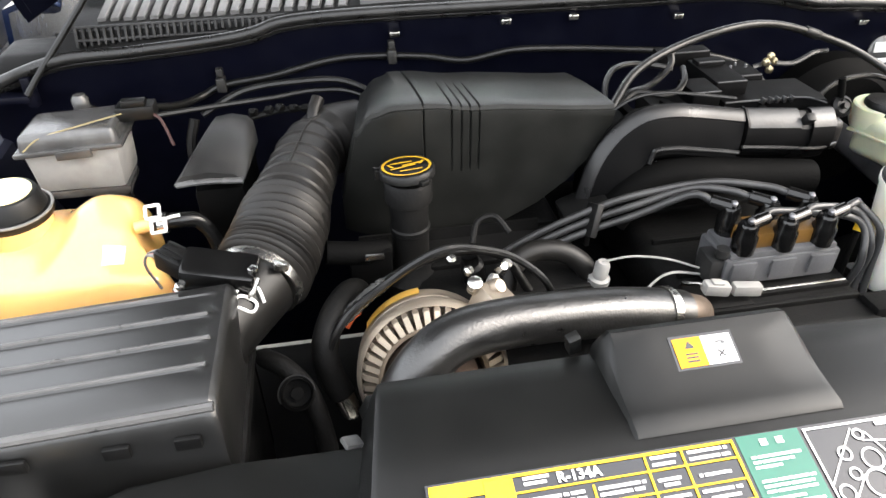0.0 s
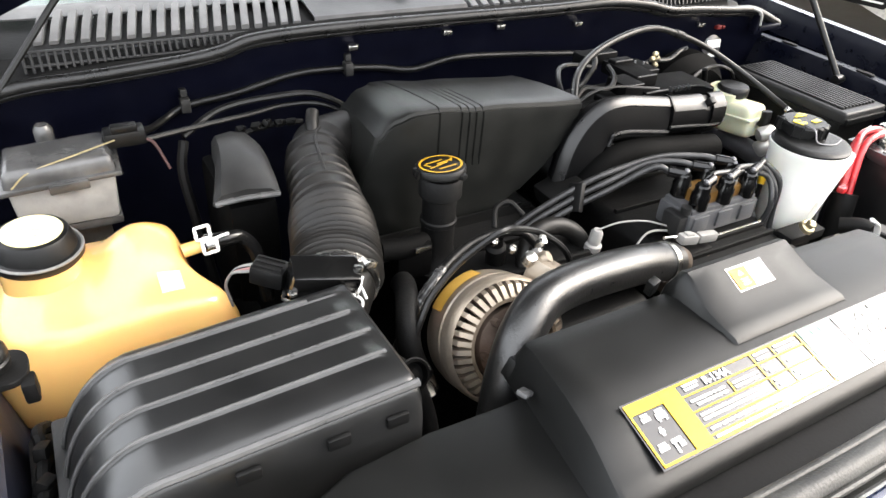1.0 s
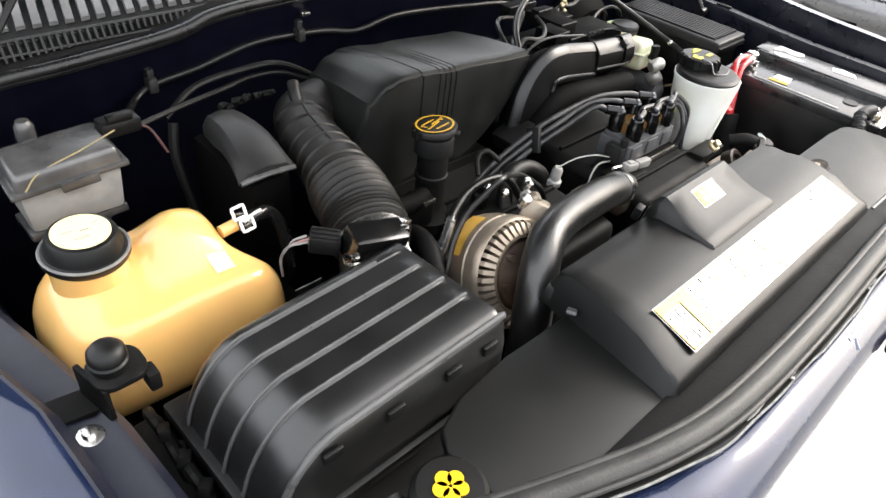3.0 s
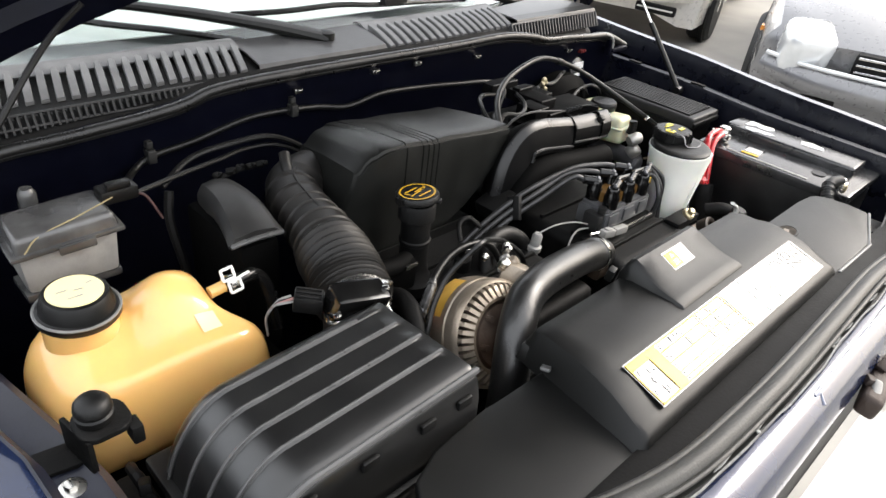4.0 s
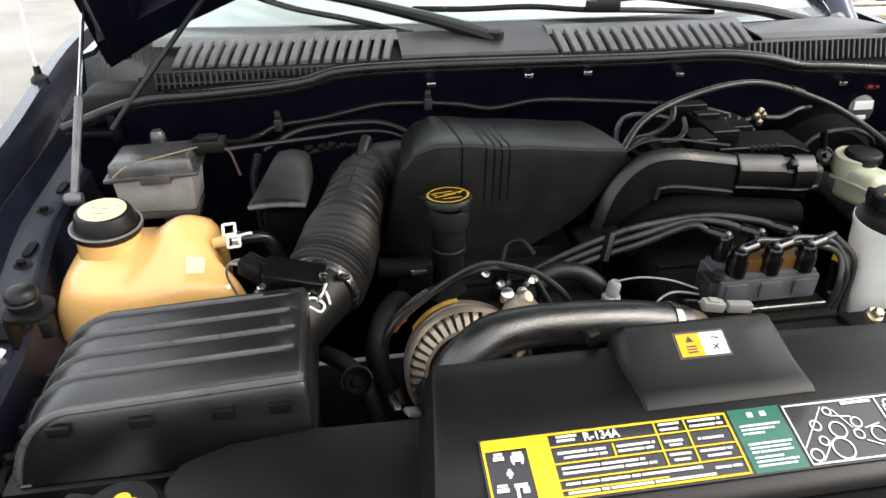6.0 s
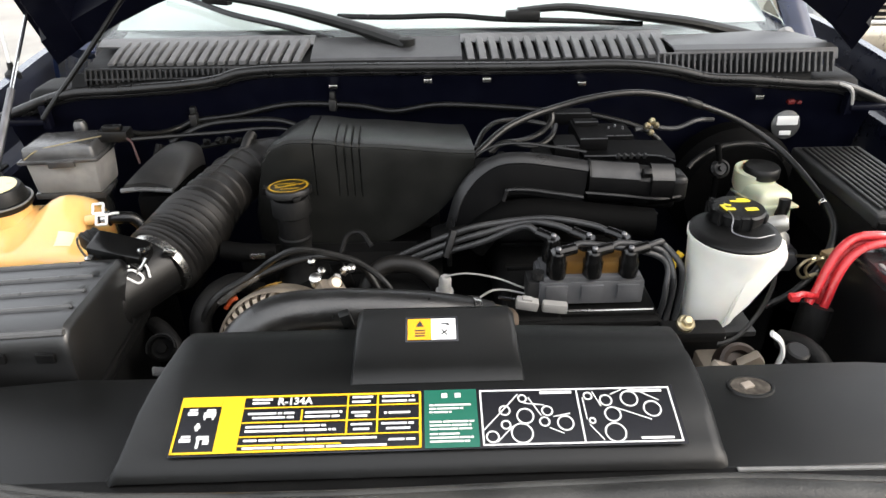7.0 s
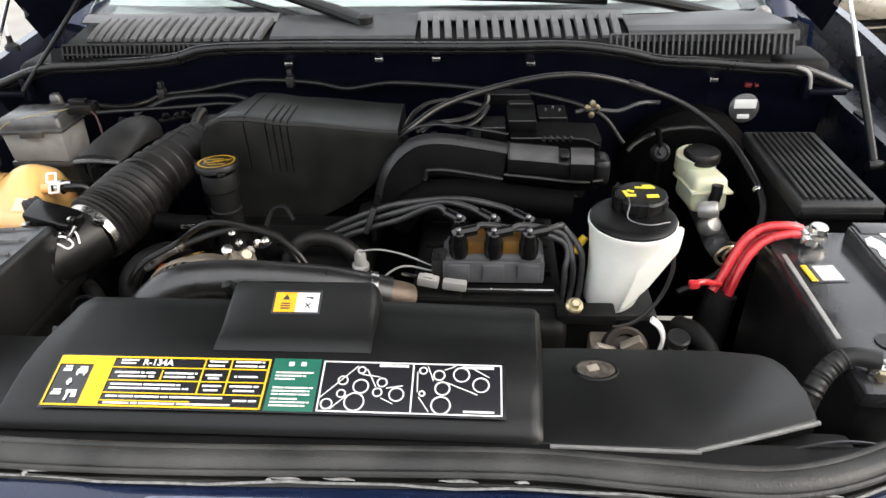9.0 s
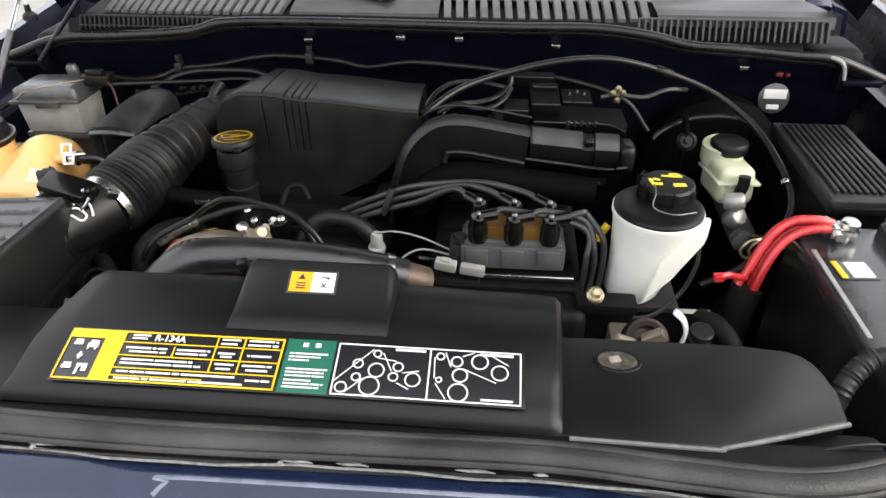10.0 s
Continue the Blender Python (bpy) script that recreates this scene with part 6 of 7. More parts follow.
for k in range(3):
    bm = B()
    b_ = boots[3 + k]
    o = 0.0115 * (2 - k)
    tube(bm, [(-0.105, 0.50 - 0.6 * o, 0.880 - 0.8 * o), (-0.06, 0.503 - 0.6 * o, 0.905 - 0.8 * o), (-0.018, 0.500 - 0.6 * o, 0.928 - 0.8 * o), (0.030, 0.492 - 0.6 * o, 0.953 - 0.85 * o), (0.078, 0.482 - 0.6 * o, 0.974 - 0.85 * o),
              *([(0.5 * (0.078 + b_.x), 0.470 - 0.4 * o, 0.990 - 0.3 * o)] if k else []), tuple(b_ + Vector((-0.022, 0.014, 0.004))), tuple(b_)], 0.0047, seg=10, sub=7)
    solo("plug_wire", bm, PLUGWIRE, "grey spark plug wire curving to the coil", "wire", "spark plug wires")
for k in range(3):
    bm = B()
    b_ = boots[k]
    o = 0.012 * (2 - k)
    tube(bm, [tuple(b_), tuple(b_ + Vector((0.02, 0.006, 0.004))), (0.318 - 0.2 * o, 0.398 - 0.4 * o, 0.984 - 0.6 * o), (0.340 - 0.9 * o, 0.378 - 0.5 * o, 0.958 - 1.2 * o), (0.342 - 1.0 * o, 0.372, 0.905 - o), (0.335 - o, 0.36, 0.86)], 0.0043, seg=10, sub=7)
    solo("plug_wire", bm, PLUGWIRE, "grey spark plug wire bending down beside the coil", "wire", "spark plug wires")
bm = B()
box(bm, (0.028, 0.484, 0.943), (0.009, 0.026, 0.042), 0.002, (-25, 20, 0))
box(bm, (0.030, 0.50, 0.92), (0.007, 0.012, 0.05), 0.002)
solo("wire_comb", bm, PLASTIC, "black comb that holds the plug wires", "clip")
bm = B()
tube(bm, [(-0.10, 0.42, 0.88), (-0.085, 0.44, 0.915), (-0.06, 0.45, 0.930), (-0.02, 0.45, 0.925), (0.01, 0.44, 0.90), (0.015, 0.43, 0.85)], 0.013, seg=14)
solo("wire_loom", bm, HOSE, "black corrugated wiring loom", "loom")

# connectors and small metal parts between coil and hose
con = thing("sensor_connector", (0.13, 0.36, 0.895), "pale grey wiring connector before the coil", "connector")
bm = B()
box(bm, (0.128, 0.352, 0.924), (0.030, 0.015, 0.014), 0.003, (0, 8, -6))
box(bm, (0.128, 0.352, 0.931), (0.014, 0.010, 0.006), 0.002, (0, 8, -6))
part("socket", bm, GREY_PL, con)
bm = B()
box(bm, (0.165, 0.350, 0.919), (0.034, 0.013, 0.014), 0.003, (0, 5, -4))
part("plug", bm, GREY_PL, con)
bm = B()
tube(bm, [(0.116, 0.358, 0.926), (0.090, 0.361, 0.929)], 0.0028, seg=8)
part("pin", bm, CHROME, con, "bright metal pin")
bm = B()
box(bm, (0.14, 0.365, 0.897), (0.07, 0.05, 0.014), 0.003)
part("shelf", bm, DARK, con)
tc = thing("temperature_sensor", (0.035, 0.40, 0.86), "temperature sensor with a grey plug", "sensor")
bm = B()
lathe(bm, [(0.010, 0), (0.010, 0.02), (0.013, 0.022), (0.013, 0.03), (0.009, 0.032), (0.009, 0.05), (0.006, 0.055)], (0.018, 0.425, 0.872), (0.05, -0.1, 1), seg=14)
part("plug", bm, GREY_PL, tc)
bm = B()
tube(bm, [(0.018, 0.42, 0.926), (0.05, 0.41, 0.937), (0.09, 0.40, 0.935), (0.13, 0.395, 0.92)], 0.0014, seg=6)
tube(bm, [(0.045, 0.375, 0.892), (0.07, 0.385, 0.915), (0.095, 0.39, 0.922), (0.135, 0.392, 0.912)], 0.0016, seg=6)
part("lead", bm, GREY_PL, tc)
bm = B()
tube(bm, [(0.012, 0.375, 0.90), (0.035, 0.37, 0.905), (0.055, 0.358, 0.90), (0.062, 0.345, 0.885)], 0.008, seg=10)
part("elbow", bm, ALUM, tc)
fr = thing("fuel_fitting", (-0.11, 0.46, 0.87), "small bright fuel line fitting", "fitting")
bm = B()
lathe(bm, [(0.014, 0), (0.014, 0.04), (0.010, 0.045), (0.010, 0.06)], (-0.125, 0.455, 0.885), (-0.2, -0.2, 1), seg=16)
part("body", bm, PLASTIC, fr)
for x, y, z in ((-0.126, 0.372, 0.958), (-0.116, 0.378, 0.966), (-0.135, 0.366, 0.948)):
    bm = B()
    lathe(bm, [(0.005, -0.007), (0.0065, -0.003), (0.0065, 0.004), (0.004, 0.008)], (x, y, z), (0.3, -0.5, 0.8), seg=6)
    part("nut", bm, STEEL if x > -0.12 else GREY_PL, fr)
bm = B()
tube(bm, [(-0.13, 0.46, 0.945), (-0.12, 0.475, 0.965), (-0.10, 0.475, 0.97), (-0.085, 0.46, 0.955)], 0.004, seg=8)
part("pipe", bm, DARK, fr)

# ---- power steering reservoir ----
ps = thing("power_steering_reservoir", (0.40, 0.385, 0.86), "milky white power steering reservoir with a black lid", "reservoir")
PX, PY = 0.408, 0.392
bm = B()
rings = []
n = 40
for z, r, dx, dy in ((0.868, 0.026, -0.020, -0.006), (0.870, 0.033, -0.020, -0.006), (0.878, 0.038, -0.019, -0.006), (0.92, 0.044, -0.010, -0.003), (0.96, 0.053, -0.002, 0), (0.992, 0.0575, 0, 0), (0.997, 0.0600, 0, 0), (1.003, 0.0600, 0, 0)):
    rings.append([bm.verts.new((PX + dx + r * math.cos(2 * math.pi * k / n), PY + dy + r * math.sin(2 * math.pi * k / n), z)) for k in range(n)])
for a, b in zip(rings, rings[1:]):
    for j in range(n):
        bm.faces.new((a[j], a[(j + 1) % n], b[(j + 1) % n], b[j]))
bm.faces.new(rings[0][::-1]), bm.faces.new(rings[-1])
part("body", bm, WHITE_TANK, ps)
bm = B()
fin = [(PX + 0.02, PY - 0.045, 0.995), (0.4735, 0.353, 0.997), (0.4745, 0.352, 0.982), (PX + 0.035, PY - 0.035, 0.915), (PX - 0.002, PY - 0.044, 0.878)]
a = [bm.verts.new(Vector(p) + Vector((-0.012, -0.008, 0))) for p in fin]
b = [bm.verts.new(Vector(p) + Vector((0.004, 0.034, 0))) for p in fin]
bm.faces.new(a), bm.faces.new(b[::-1])
for i in range(5):
    bm.faces.new((a[i], b[i], b[(i + 1) % 5], a[(i + 1) % 5]))
bmesh.ops.bevel(bm, geom=bm.edges[:], offset=0.003, segments=2, affect="EDGES")
part("side_web", bm, WHITE_TANK, ps)
bm = B()
lathe(bm, [(0.056, 0.0), (0.0585, 0.002), (0.0585, 0.005), (0.055, 0.008), (0.045, 0.009), (0.0, 0.009)], (PX, PY, 1.001), seg=44)
lid = part("lid", bm, PLASTIC, ps, "dished black lid")
bm = B()
CX_, CY_ = PX + 0.014, PY + 0.030
lathe(bm, [(0.033, 0.0), (0.033, 0.006), (0.036, 0.007), (0.036, 0.015), (0.033, 0.018), (0.0, 0.0185)], (CX_, CY_, 1.009), seg=32)
pcap = part("cap", bm, PLASTIC, ps)
for k in range(6):
    a_ = math.pi / 3 * k + 0.4
    part("grip_lug", box(B(), (CX_ + 0.035 * math.cos(a_), CY_ + 0.035 * math.sin(a_), 1.019), (0.008, 0.013, 0.011), 0.003, (0, 0, math.degrees(a_))), PLASTIC, pcap)
bm = B()
for x, y, w, h, a_ in ((-0.022, -0.004, 0.005, 0.018, 12), (-0.014, -0.008, 0.010, 0.006, 0), (-0.015, 0.004, 0.010, 0.005, -25), (0.004, 0.014, 0.022, 0.004, -4), (0.010, 0.020, 0.012, 0.004, 4), (0.017, 0.016, 0.005, 0.009, 30), (0.013, -0.010, 0.017, 0.008, 4)):
    box(bm, (CX_ + x, CY_ + y, 1.0282), (w, h, 0.0012), 0.0003, (0, 0, a_))
part("cap_print", bm, LEMON, pcap, "yellow steering symbol")
bm = B()
tube(bm, [(CX_ - 0.020, CY_ - 0.012, 1.0285), (CX_ - 0.022, CY_ - 0.034, 1.0275), (CX_ - 0.024, CY_ - 0.046, 1.013), (CX_, CY_ - 0.058, 1.0105), (CX_ + 0.03, CY_ - 0.050, 1.0105)], 0.0011, seg=6)
part("retainer_cord", bm, DULL_STEEL, pcap, "thin grey cord")
bm = B()
tube(bm, [(PX - 0.062, PY - 0.02, 0.866), (PX - 0.035, PY - 0.052, 0.858), (PX + 0.008, PY - 0.050, 0.862), (PX + 0.045, PY - 0.030, 0.888), (PX + 0.058, PY - 0.025, 0.93), (PX + 0.058, PY - 0.02, 0.955)], 0.0030, seg=8, sub=6)
box(bm, (PX, PY, 0.862), (0.09, 0.08, 0.010), 0.003)
part("bracket", bm, DUCT, ps, "worn metal bracket under the reservoir")
bm = B()
lathe(bm, [(0.0115, 0), (0.0115, 0.006), (0.009, 0.008)], (0.326, 0.305, 0.918), (0.05, -0.5, 0.85), seg=20)
lathe(bm, [(0.0075, 0.006), (0.0075, 0.014), (0.005, 0.016)], (0.326, 0.305, 0.918), (0.05, -0.5, 0.85), seg=6)
solo("flange_bolt", bm, ZINC, "zinc flange bolt beside the reservoir", "bolt")
bm = B()
box(bm, (0.345, 0.32, 0.895), (0.08, 0.03, 0.016), 0.004)
box(bm, (0.345, 0.33, 0.78), (0.08, 0.02, 0.24), 0.004)
solo("reservoir_bracket", bm, DARK, "black bracket beneath the steering reservoir", "bracket")
bm = B()
tube(bm, [(0.350, 0.412, 0.962), (0.342, 0.408, 0.952), (0.336, 0.404, 0.940)], 0.0058, seg=10)
dip = thing("dipstick", (0.334, 0.40, 0.86), "yellow handled dipstick beside the reservoir", "dipstick")
part("handle", bm, YELLOW, dip, "yellow handle")
bm = B()
tube(bm, [(0.336, 0.404, 0.940), (0.334, 0.402, 0.91), (0.332, 0.40, 0.86)], 0.004, seg=8)
part("stem", bm, DARK, dip)

# ---- brake fluid reservoir and master cylinder ----
br = thing("brake_fluid_reservoir", (0.585, 0.66, 0.86), "cream brake fluid reservoir with a black cap", "reservoir")
bm = B()
box(bm, (0.583, 0.655, 0.915), (0.062, 0.095, 0.062), 0.014, (-6, 0, 4), seg=3, taper=(0.95, 0.9))
lathe(bm, [(0.026, 0), (0.026, 0.025)], (0.583, 0.682, 0.932), seg=24)
part("body", bm, CREAM, br)
bm = B()
box(bm, (0.583, 0.655, 0.922), (0.070, 0.102, 0.005), 0.002, (-6, 0, 4))
part("seam_flange", bm, CREAM, br)
bm = B()
lathe(bm, [(0.031, -0.03), (0.035, -0.02), (0.035, 0.008), (0.0325, 0.010)], (0.577, 0.692, 0.952), (-0.05, -0.05, 1), seg=28)
part("filler_collar", bm, CREAM, br)
bm = B()
lathe(bm, [(0.029, 0), (0.031, 0.003), (0.031, 0.016), (0.028, 0.020), (0.0, 0.021)], (0.583, 0.684, 0.950), seg=30)
part("cap", bm, PLASTIC, br)
mc = thing("master_cylinder", (0.60, 0.66, 0.82), "bare metal brake master cylinder", "cylinder")
bm = B()
tube(bm, [(0.60, 0.57, 0.850), (0.60, 0.66, 0.855), (0.60, 0.78, 0.865)], 0.021, seg=18)
lathe(bm, [(0.019, 0), (0.019, 0.012), (0.013, 0.015)], (0.60, 0.575, 0.845), (0, -1, 0), seg=6)
part("barrel", bm, DULL_STEEL, mc)
bm = B()
lathe(bm, [(0.11, 0.0), (0.125, 0.015), (0.125, 0.05), (0.10, 0.08)], (0.60, 0.865, 0.865), (0, -1, 0), seg=36)
part("booster", bm, PITCH, mc, "black round brake booster")
WHITE_METAL = shader("pale_cast_alloy", (0.52, 0.51, 0.48), 0.42, 0.6, dust=0.3, dust_col=(0.22, 0.20, 0.17), bump=0.2)
bm = B()
lathe(bm, [(0.013, -0.018), (0.016, -0.014), (0.016, 0.006), (0.013, 0.010), (0.009, 0.011)], (0.583, 0.575, 0.884), (0.35, -0.6, 0.7), seg=20)
part("inlet_boss", bm, WHITE_METAL, mc, "pale cast metal boss")
bm = B()
lathe(bm, [(0.011, -0.016), (0.014, -0.012), (0.014, 0.012), (0.011, 0.016)], (0.575, 0.578, 0.912), (0.9, -0.3, 0.25), seg=18)
part("inlet_boss", bm, WHITE_METAL, mc)
bm = B()
tube(bm, [(0.588, 0.60, 0.915), (0.590, 0.598, 0.932), (0.590, 0.600, 0.946)], 0.0095, seg=14)
part("rubber_neck", bm, PLASTIC, mc)
for k in range(2):
    bm = B()
    tube(bm, [(0.612, 0.56, 0.86), (0.605, 0.50, 0.895), (0.588 + 0.012 * k, 0.475, 0.908), (0.570 + 0.012 * k, 0.470, 0.906), (0.560 + 0.012 * k, 0.468, 0.892), (0.570 + 0.012 * k, 0.466, 0.879), (0.591, 0.47, 0.882), (0.61, 0.48, 0.87)], 0.0026, seg=8, sub=6)
    part("brake_pipe", bm, ZINC, mc)

# ---- fuse box ----
fu = thing("fuse_box", (0.74, 0.63, 0.80), "black fuse box with a ribbed lid", "fuse box")
bm = B()
box(bm, (0.742, 0.635, 0.905), (0.118, 0.262, 0.10), 0.008)
part("case", bm, PLASTIC, fu)
bm = B()
box(bm, (0.742, 0.635, 0.955), (0.128, 0.275, 0.024), 0.006, seg=3)
flid = part("lid", bm, DUCT, fu, "ribbed lid")
for k in range(10):
    part("rib", box(B(), (0.694 + 0.0107 * k, 0.638, 0.9685), (0.0058, 0.245, 0.006), 0.0018), DUCT, flid)
bm = B()
box(bm, (0.742, 0.4955, 0.950), (0.12, 0.006, 0.012), 0.002)
part("front_catch", bm, PLASTIC, fu)
bm = B()
box(bm, (0.75, 0.63, 0.62), (0.10, 0.2, 0.46), 0.01)
part("mount", bm, DARK, fu)

# ---- battery ----
bat = thing("battery", (0.71, 0.28, 0.60), "black battery with a grey lid and a white label", "battery")
bm = B()
box(bm, (0.706, 0.285, 0.83), (0.192, 0.32, 0.22), 0.008)
part("case", bm, BATTERY, bat)
bm = B()
box(bm, (0.705, 0.280, 0.944), (0.198, 0.325, 0.022), 0.005)
part("lid", bm, BATT_LID, bat, "dusty grey lid")
bm = B()
box(bm, (0.752, 0.29, 0.962), (0.075, 0.28, 0.024), 0.006, seg=3)
box(bm, (0.752, 0.42, 0.968), (0.060, 0.03, 0.016), 0.004)
raised = part("cell_cover", bm, BATT_LID, bat)
WORN_LABEL = shader("torn_white_label", (0.75, 0.75, 0.73), 0.4, var=0.1, dust=0.25, dust_col=(0.3, 0.3, 0.3))
for pts in ([(0.722, 0.392), (0.733, 0.398), (0.742, 0.384), (0.744, 0.35), (0.738, 0.331), (0.729, 0.338), (0.724, 0.352), (0.727, 0.366), (0.719, 0.375)],
            [(0.748, 0.412), (0.775, 0.416), (0.783, 0.40), (0.779, 0.372), (0.783, 0.352), (0.770, 0.345), (0.757, 0.352), (0.753, 0.372), (0.760, 0.385), (0.749, 0.398)],
            [(0.745, 0.275), (0.766, 0.282), (0.775, 0.262), (0.768, 0.235), (0.752, 0.228), (0.747, 0.25)]):
    bm = B()
    prism(bm, pts, 0.9738, 0.9752)
    part("torn_label", bm, WORN_LABEL, raised, "torn white label remains")
bm = B()
box(bm, (0.6155, 0.292, 0.9558), (0.006, 0.175, 0.002), 0.0005)
part("edge_strip", bm, GREY_PL, bat, "pale worn strip")
bm = B()
box(bm, (0.650, 0.336, 0.9556), (0.048, 0.040, 0.0016), 0.0004, (0, 0, 4))
part("label_field", bm, INK, bat)
bm = B()
box(bm, (0.656, 0.336, 0.9566), (0.028, 0.032, 0.0014), 0.0004, (0, 0, 4))
wl = part("warning_label", bm, WHITE_INK, bat, "white warning label with a yellow bar")
bm = B()
box(bm, (0.6315, 0.335, 0.9567), (0.008, 0.036, 0.0014), 0.0003, (0, 0, 4))
part("yellow_bar", bm, YELLOW, wl)
bm = B()
lathe(bm, [(0.014, 0), (0.014, 0.002)], (0.668, 0.20, 0.9553), seg=24)
part("round_mark", bm, BATTERY, bat)
bm = B()
lathe(bm, [(0.0105, 0), (0.0095, 0.02)], (0.667, 0.418, 0.953), seg=16)
box(bm, (0.664, 0.418, 0.966), (0.036, 0.026, 0.014), 0.004, (0, 0, 10))
lathe(bm, [(0.006, 0), (0.006, 0.010)], (0.652, 0.404, 0.966), (0, -1, 0), seg=6)
lathe(bm, [(0.0125, 0.0), (0.0125, 0.008), (0.010, 0.010)], (0.672, 0.418, 0.970), seg=18)
box(bm, (0.646, 0.418, 0.968), (0.012, 0.034, 0.018), 0.003, (0, 0, 10))
part("positive_terminal", bm, STEEL, bat, "bright metal positive clamp")
bm = B()
lathe(bm, [(0.0095, 0), (0.0085, 0.016), (0.007, 0.018)], (0.650, 0.151, 0.953), seg=16)
lathe(bm, [(0.0095, 0.004), (0.0128, 0.004), (0.0128, 0.011), (0.0095, 0.012)], (0.650, 0.151, 0.953), seg=20)
box(bm, (0.632, 0.1485, 0.9605), (0.020, 0.011, 0.008), 0.002, (0, 0, -10))
box(bm, (0.632, 0.1430, 0.9605), (0.014, 0.003, 0.012), 0.001, (0, 0, -10))
lathe(bm, [(0.0042, 0), (0.0042, 0.018)], (0.630, 0.138, 0.961), (0.1, 1, 0), seg=6)
clamp = part("negative_terminal", bm, STEEL, bat, "bare metal negative clamp")
part("clamp_bolt", lathe(B(), [(0.0062, 0), (0.0062, 0.005), (0.004, 0.006)], (0.630, 0.139, 0.961), (-0.1, -1, 0.1), seg=6), ZINC, clamp)
bm = B()
box(bm, (0.712, 0.28, 0.715), (0.20, 0.33, 0.02), 0.006)
box(bm, (0.712, 0.28, 0.55), (0.12, 0.20, 0.32), 0.01)
solo("battery_tray", bm, DARK, "black metal tray under the battery", "tray")
for pts in ([(0.648, 0.417, 0.975), (0.625, 0.417, 0.980), (0.595, 0.416, 0.977), (0.571, 0.406, 0.965), (0.555, 0.396, 0.941), (0.543, 0.386, 0.915), (0.530, 0.377, 0.895)],
            [(0.650, 0.409, 0.970), (0.626, 0.408, 0.971), (0.600, 0.405, 0.964), (0.580, 0.397, 0.949), (0.567, 0.388, 0.928), (0.557, 0.379, 0.900), (0.55, 0.372, 0.875)],
            [(0.650, 0.420, 0.966), (0.622, 0.424, 0.966), (0.594, 0.420, 0.956), (0.572, 0.408, 0.932), (0.560, 0.396, 0.905), (0.553, 0.388, 0.875)]):
    bm = B()
    tube(bm, pts, 0.0062, seg=12, sub=8)
    solo("positive_cable", bm, RED, "red battery cable bending down from the terminal", "cable", "red battery cables")
# black tube added where the red cables vanish into shade
bm = B()
tube(bm, [(0.545, 0.378, 0.890), (0.540, 0.372, 0.865), (0.535, 0.365, 0.80)], 0.022, seg=12)
solo("cable_cover", bm, DARK, "black tube added to hide the lower battery cables", "loom")
bm = B()
tube(bm, [(0.540, 0.380, 0.905), (0.527, 0.374, 0.910), (0.510, 0.367, 0.917), (0.496, 0.361, 0.917)], 0.0050, seg=10)
box(bm, (0.497, 0.361, 0.917), (0.014, 0.012, 0.010), 0.003)
solo("starter_lead", bm, RED, "red lead branching from the battery cable", "cable", "red battery cables")
bm = B()
tube(bm, [(0.632, 0.150, 0.972), (0.604, 0.160, 0.968), (0.578, 0.150, 0.953), (0.558, 0.130, 0.925), (0.548, 0.115, 0.86)], 0.0115, seg=14, sub=14, shape=lambda u: 1 + (0.08 * math.sin(u * 150) if u > 0.3 else -0.1))
solo("negative_cable", bm, DUCT, "grey taped negative battery cable in ribbed loom", "cable")

# ---- hoses and cables along the firewall ----
bm = B()
tube(bm, [(0.072, 0.575, 1.045), (0.13, 0.64, 1.066), (0.21, 0.69, 1.078), (0.30, 0.715, 1.090), (0.38, 0.735, 1.086), (0.47, 0.755, 1.060), (0.56, 0.755, 1.025), (0.625, 0.715, 0.985), (0.655, 0.64, 0.950), (0.655, 0.56, 0.925), (0.62, 0.50, 0.895), (0.56, 0.455, 0.865), (0.50, 0.43, 0.85)], 0.0057, seg=12, sub=8)
vh = thing("vacuum_hose", (0.40, 0.70, 0.85), "long black hose arching across to the brake booster", "hose")
part("hose", bm, CABLE, vh)
part("connector", lathe(B(), [(0.0066, -0.016), (0.0078, -0.014), (0.0078, 0.014), (0.0066, 0.016)], (0.47, 0.755, 1.060), (0.93, 0.08, -0.33), seg=14), PLASTIC, vh)
part("hose_clip", lathe(B(), [(0.0064, -0.004), (0.0072, -0.003), (0.0072, 0.003), (0.0064, 0.004)], (0.655, 0.60, 0.938), (0, 0.95, 0.3), seg=14), STEEL, vh)
bm = B()
tube(bm, [(-0.535, 0.735, 1.035), (-0.50, 0.80, 1.005), (-0.47, 0.845, 0.998), (-0.436, 0.858, 1.008), (-0.36, 0.862, 1.016), (-0.27, 0.862, 1.034), (-0.20, 0.860, 1.036), (-0.12, 0.858, 1.030), (-0.06, 0.845, 1.024), (0.02, 0.845, 1.035), (0.12, 0.845, 1.030), (0.22, 0.835, 1.024), (0.32, 0.825, 1.015), (0.42, 0.815, 0.985), (0.47, 0.80, 0.93)], 0.0055, seg=10, sub=8)
solo("wiring_loom", bm, CABLE, "black wiring loom clipped along the firewall", "loom")
for x, y, z in ((-0.438, 0.854, 1.012), (-0.175, 0.856, 1.036)):
    bm = B()
    box(bm, (x, y, z), (0.014, 0.020, 0.022), 0.003)
    box(bm, (x, y + 0.004, z + 0.018), (0.010, 0.016, 0.012), 0.002)
    solo("loom_clip", bm, DUCT, "black clip fixing the loom to the firewall", "clip", "loom clips")
bm = B()
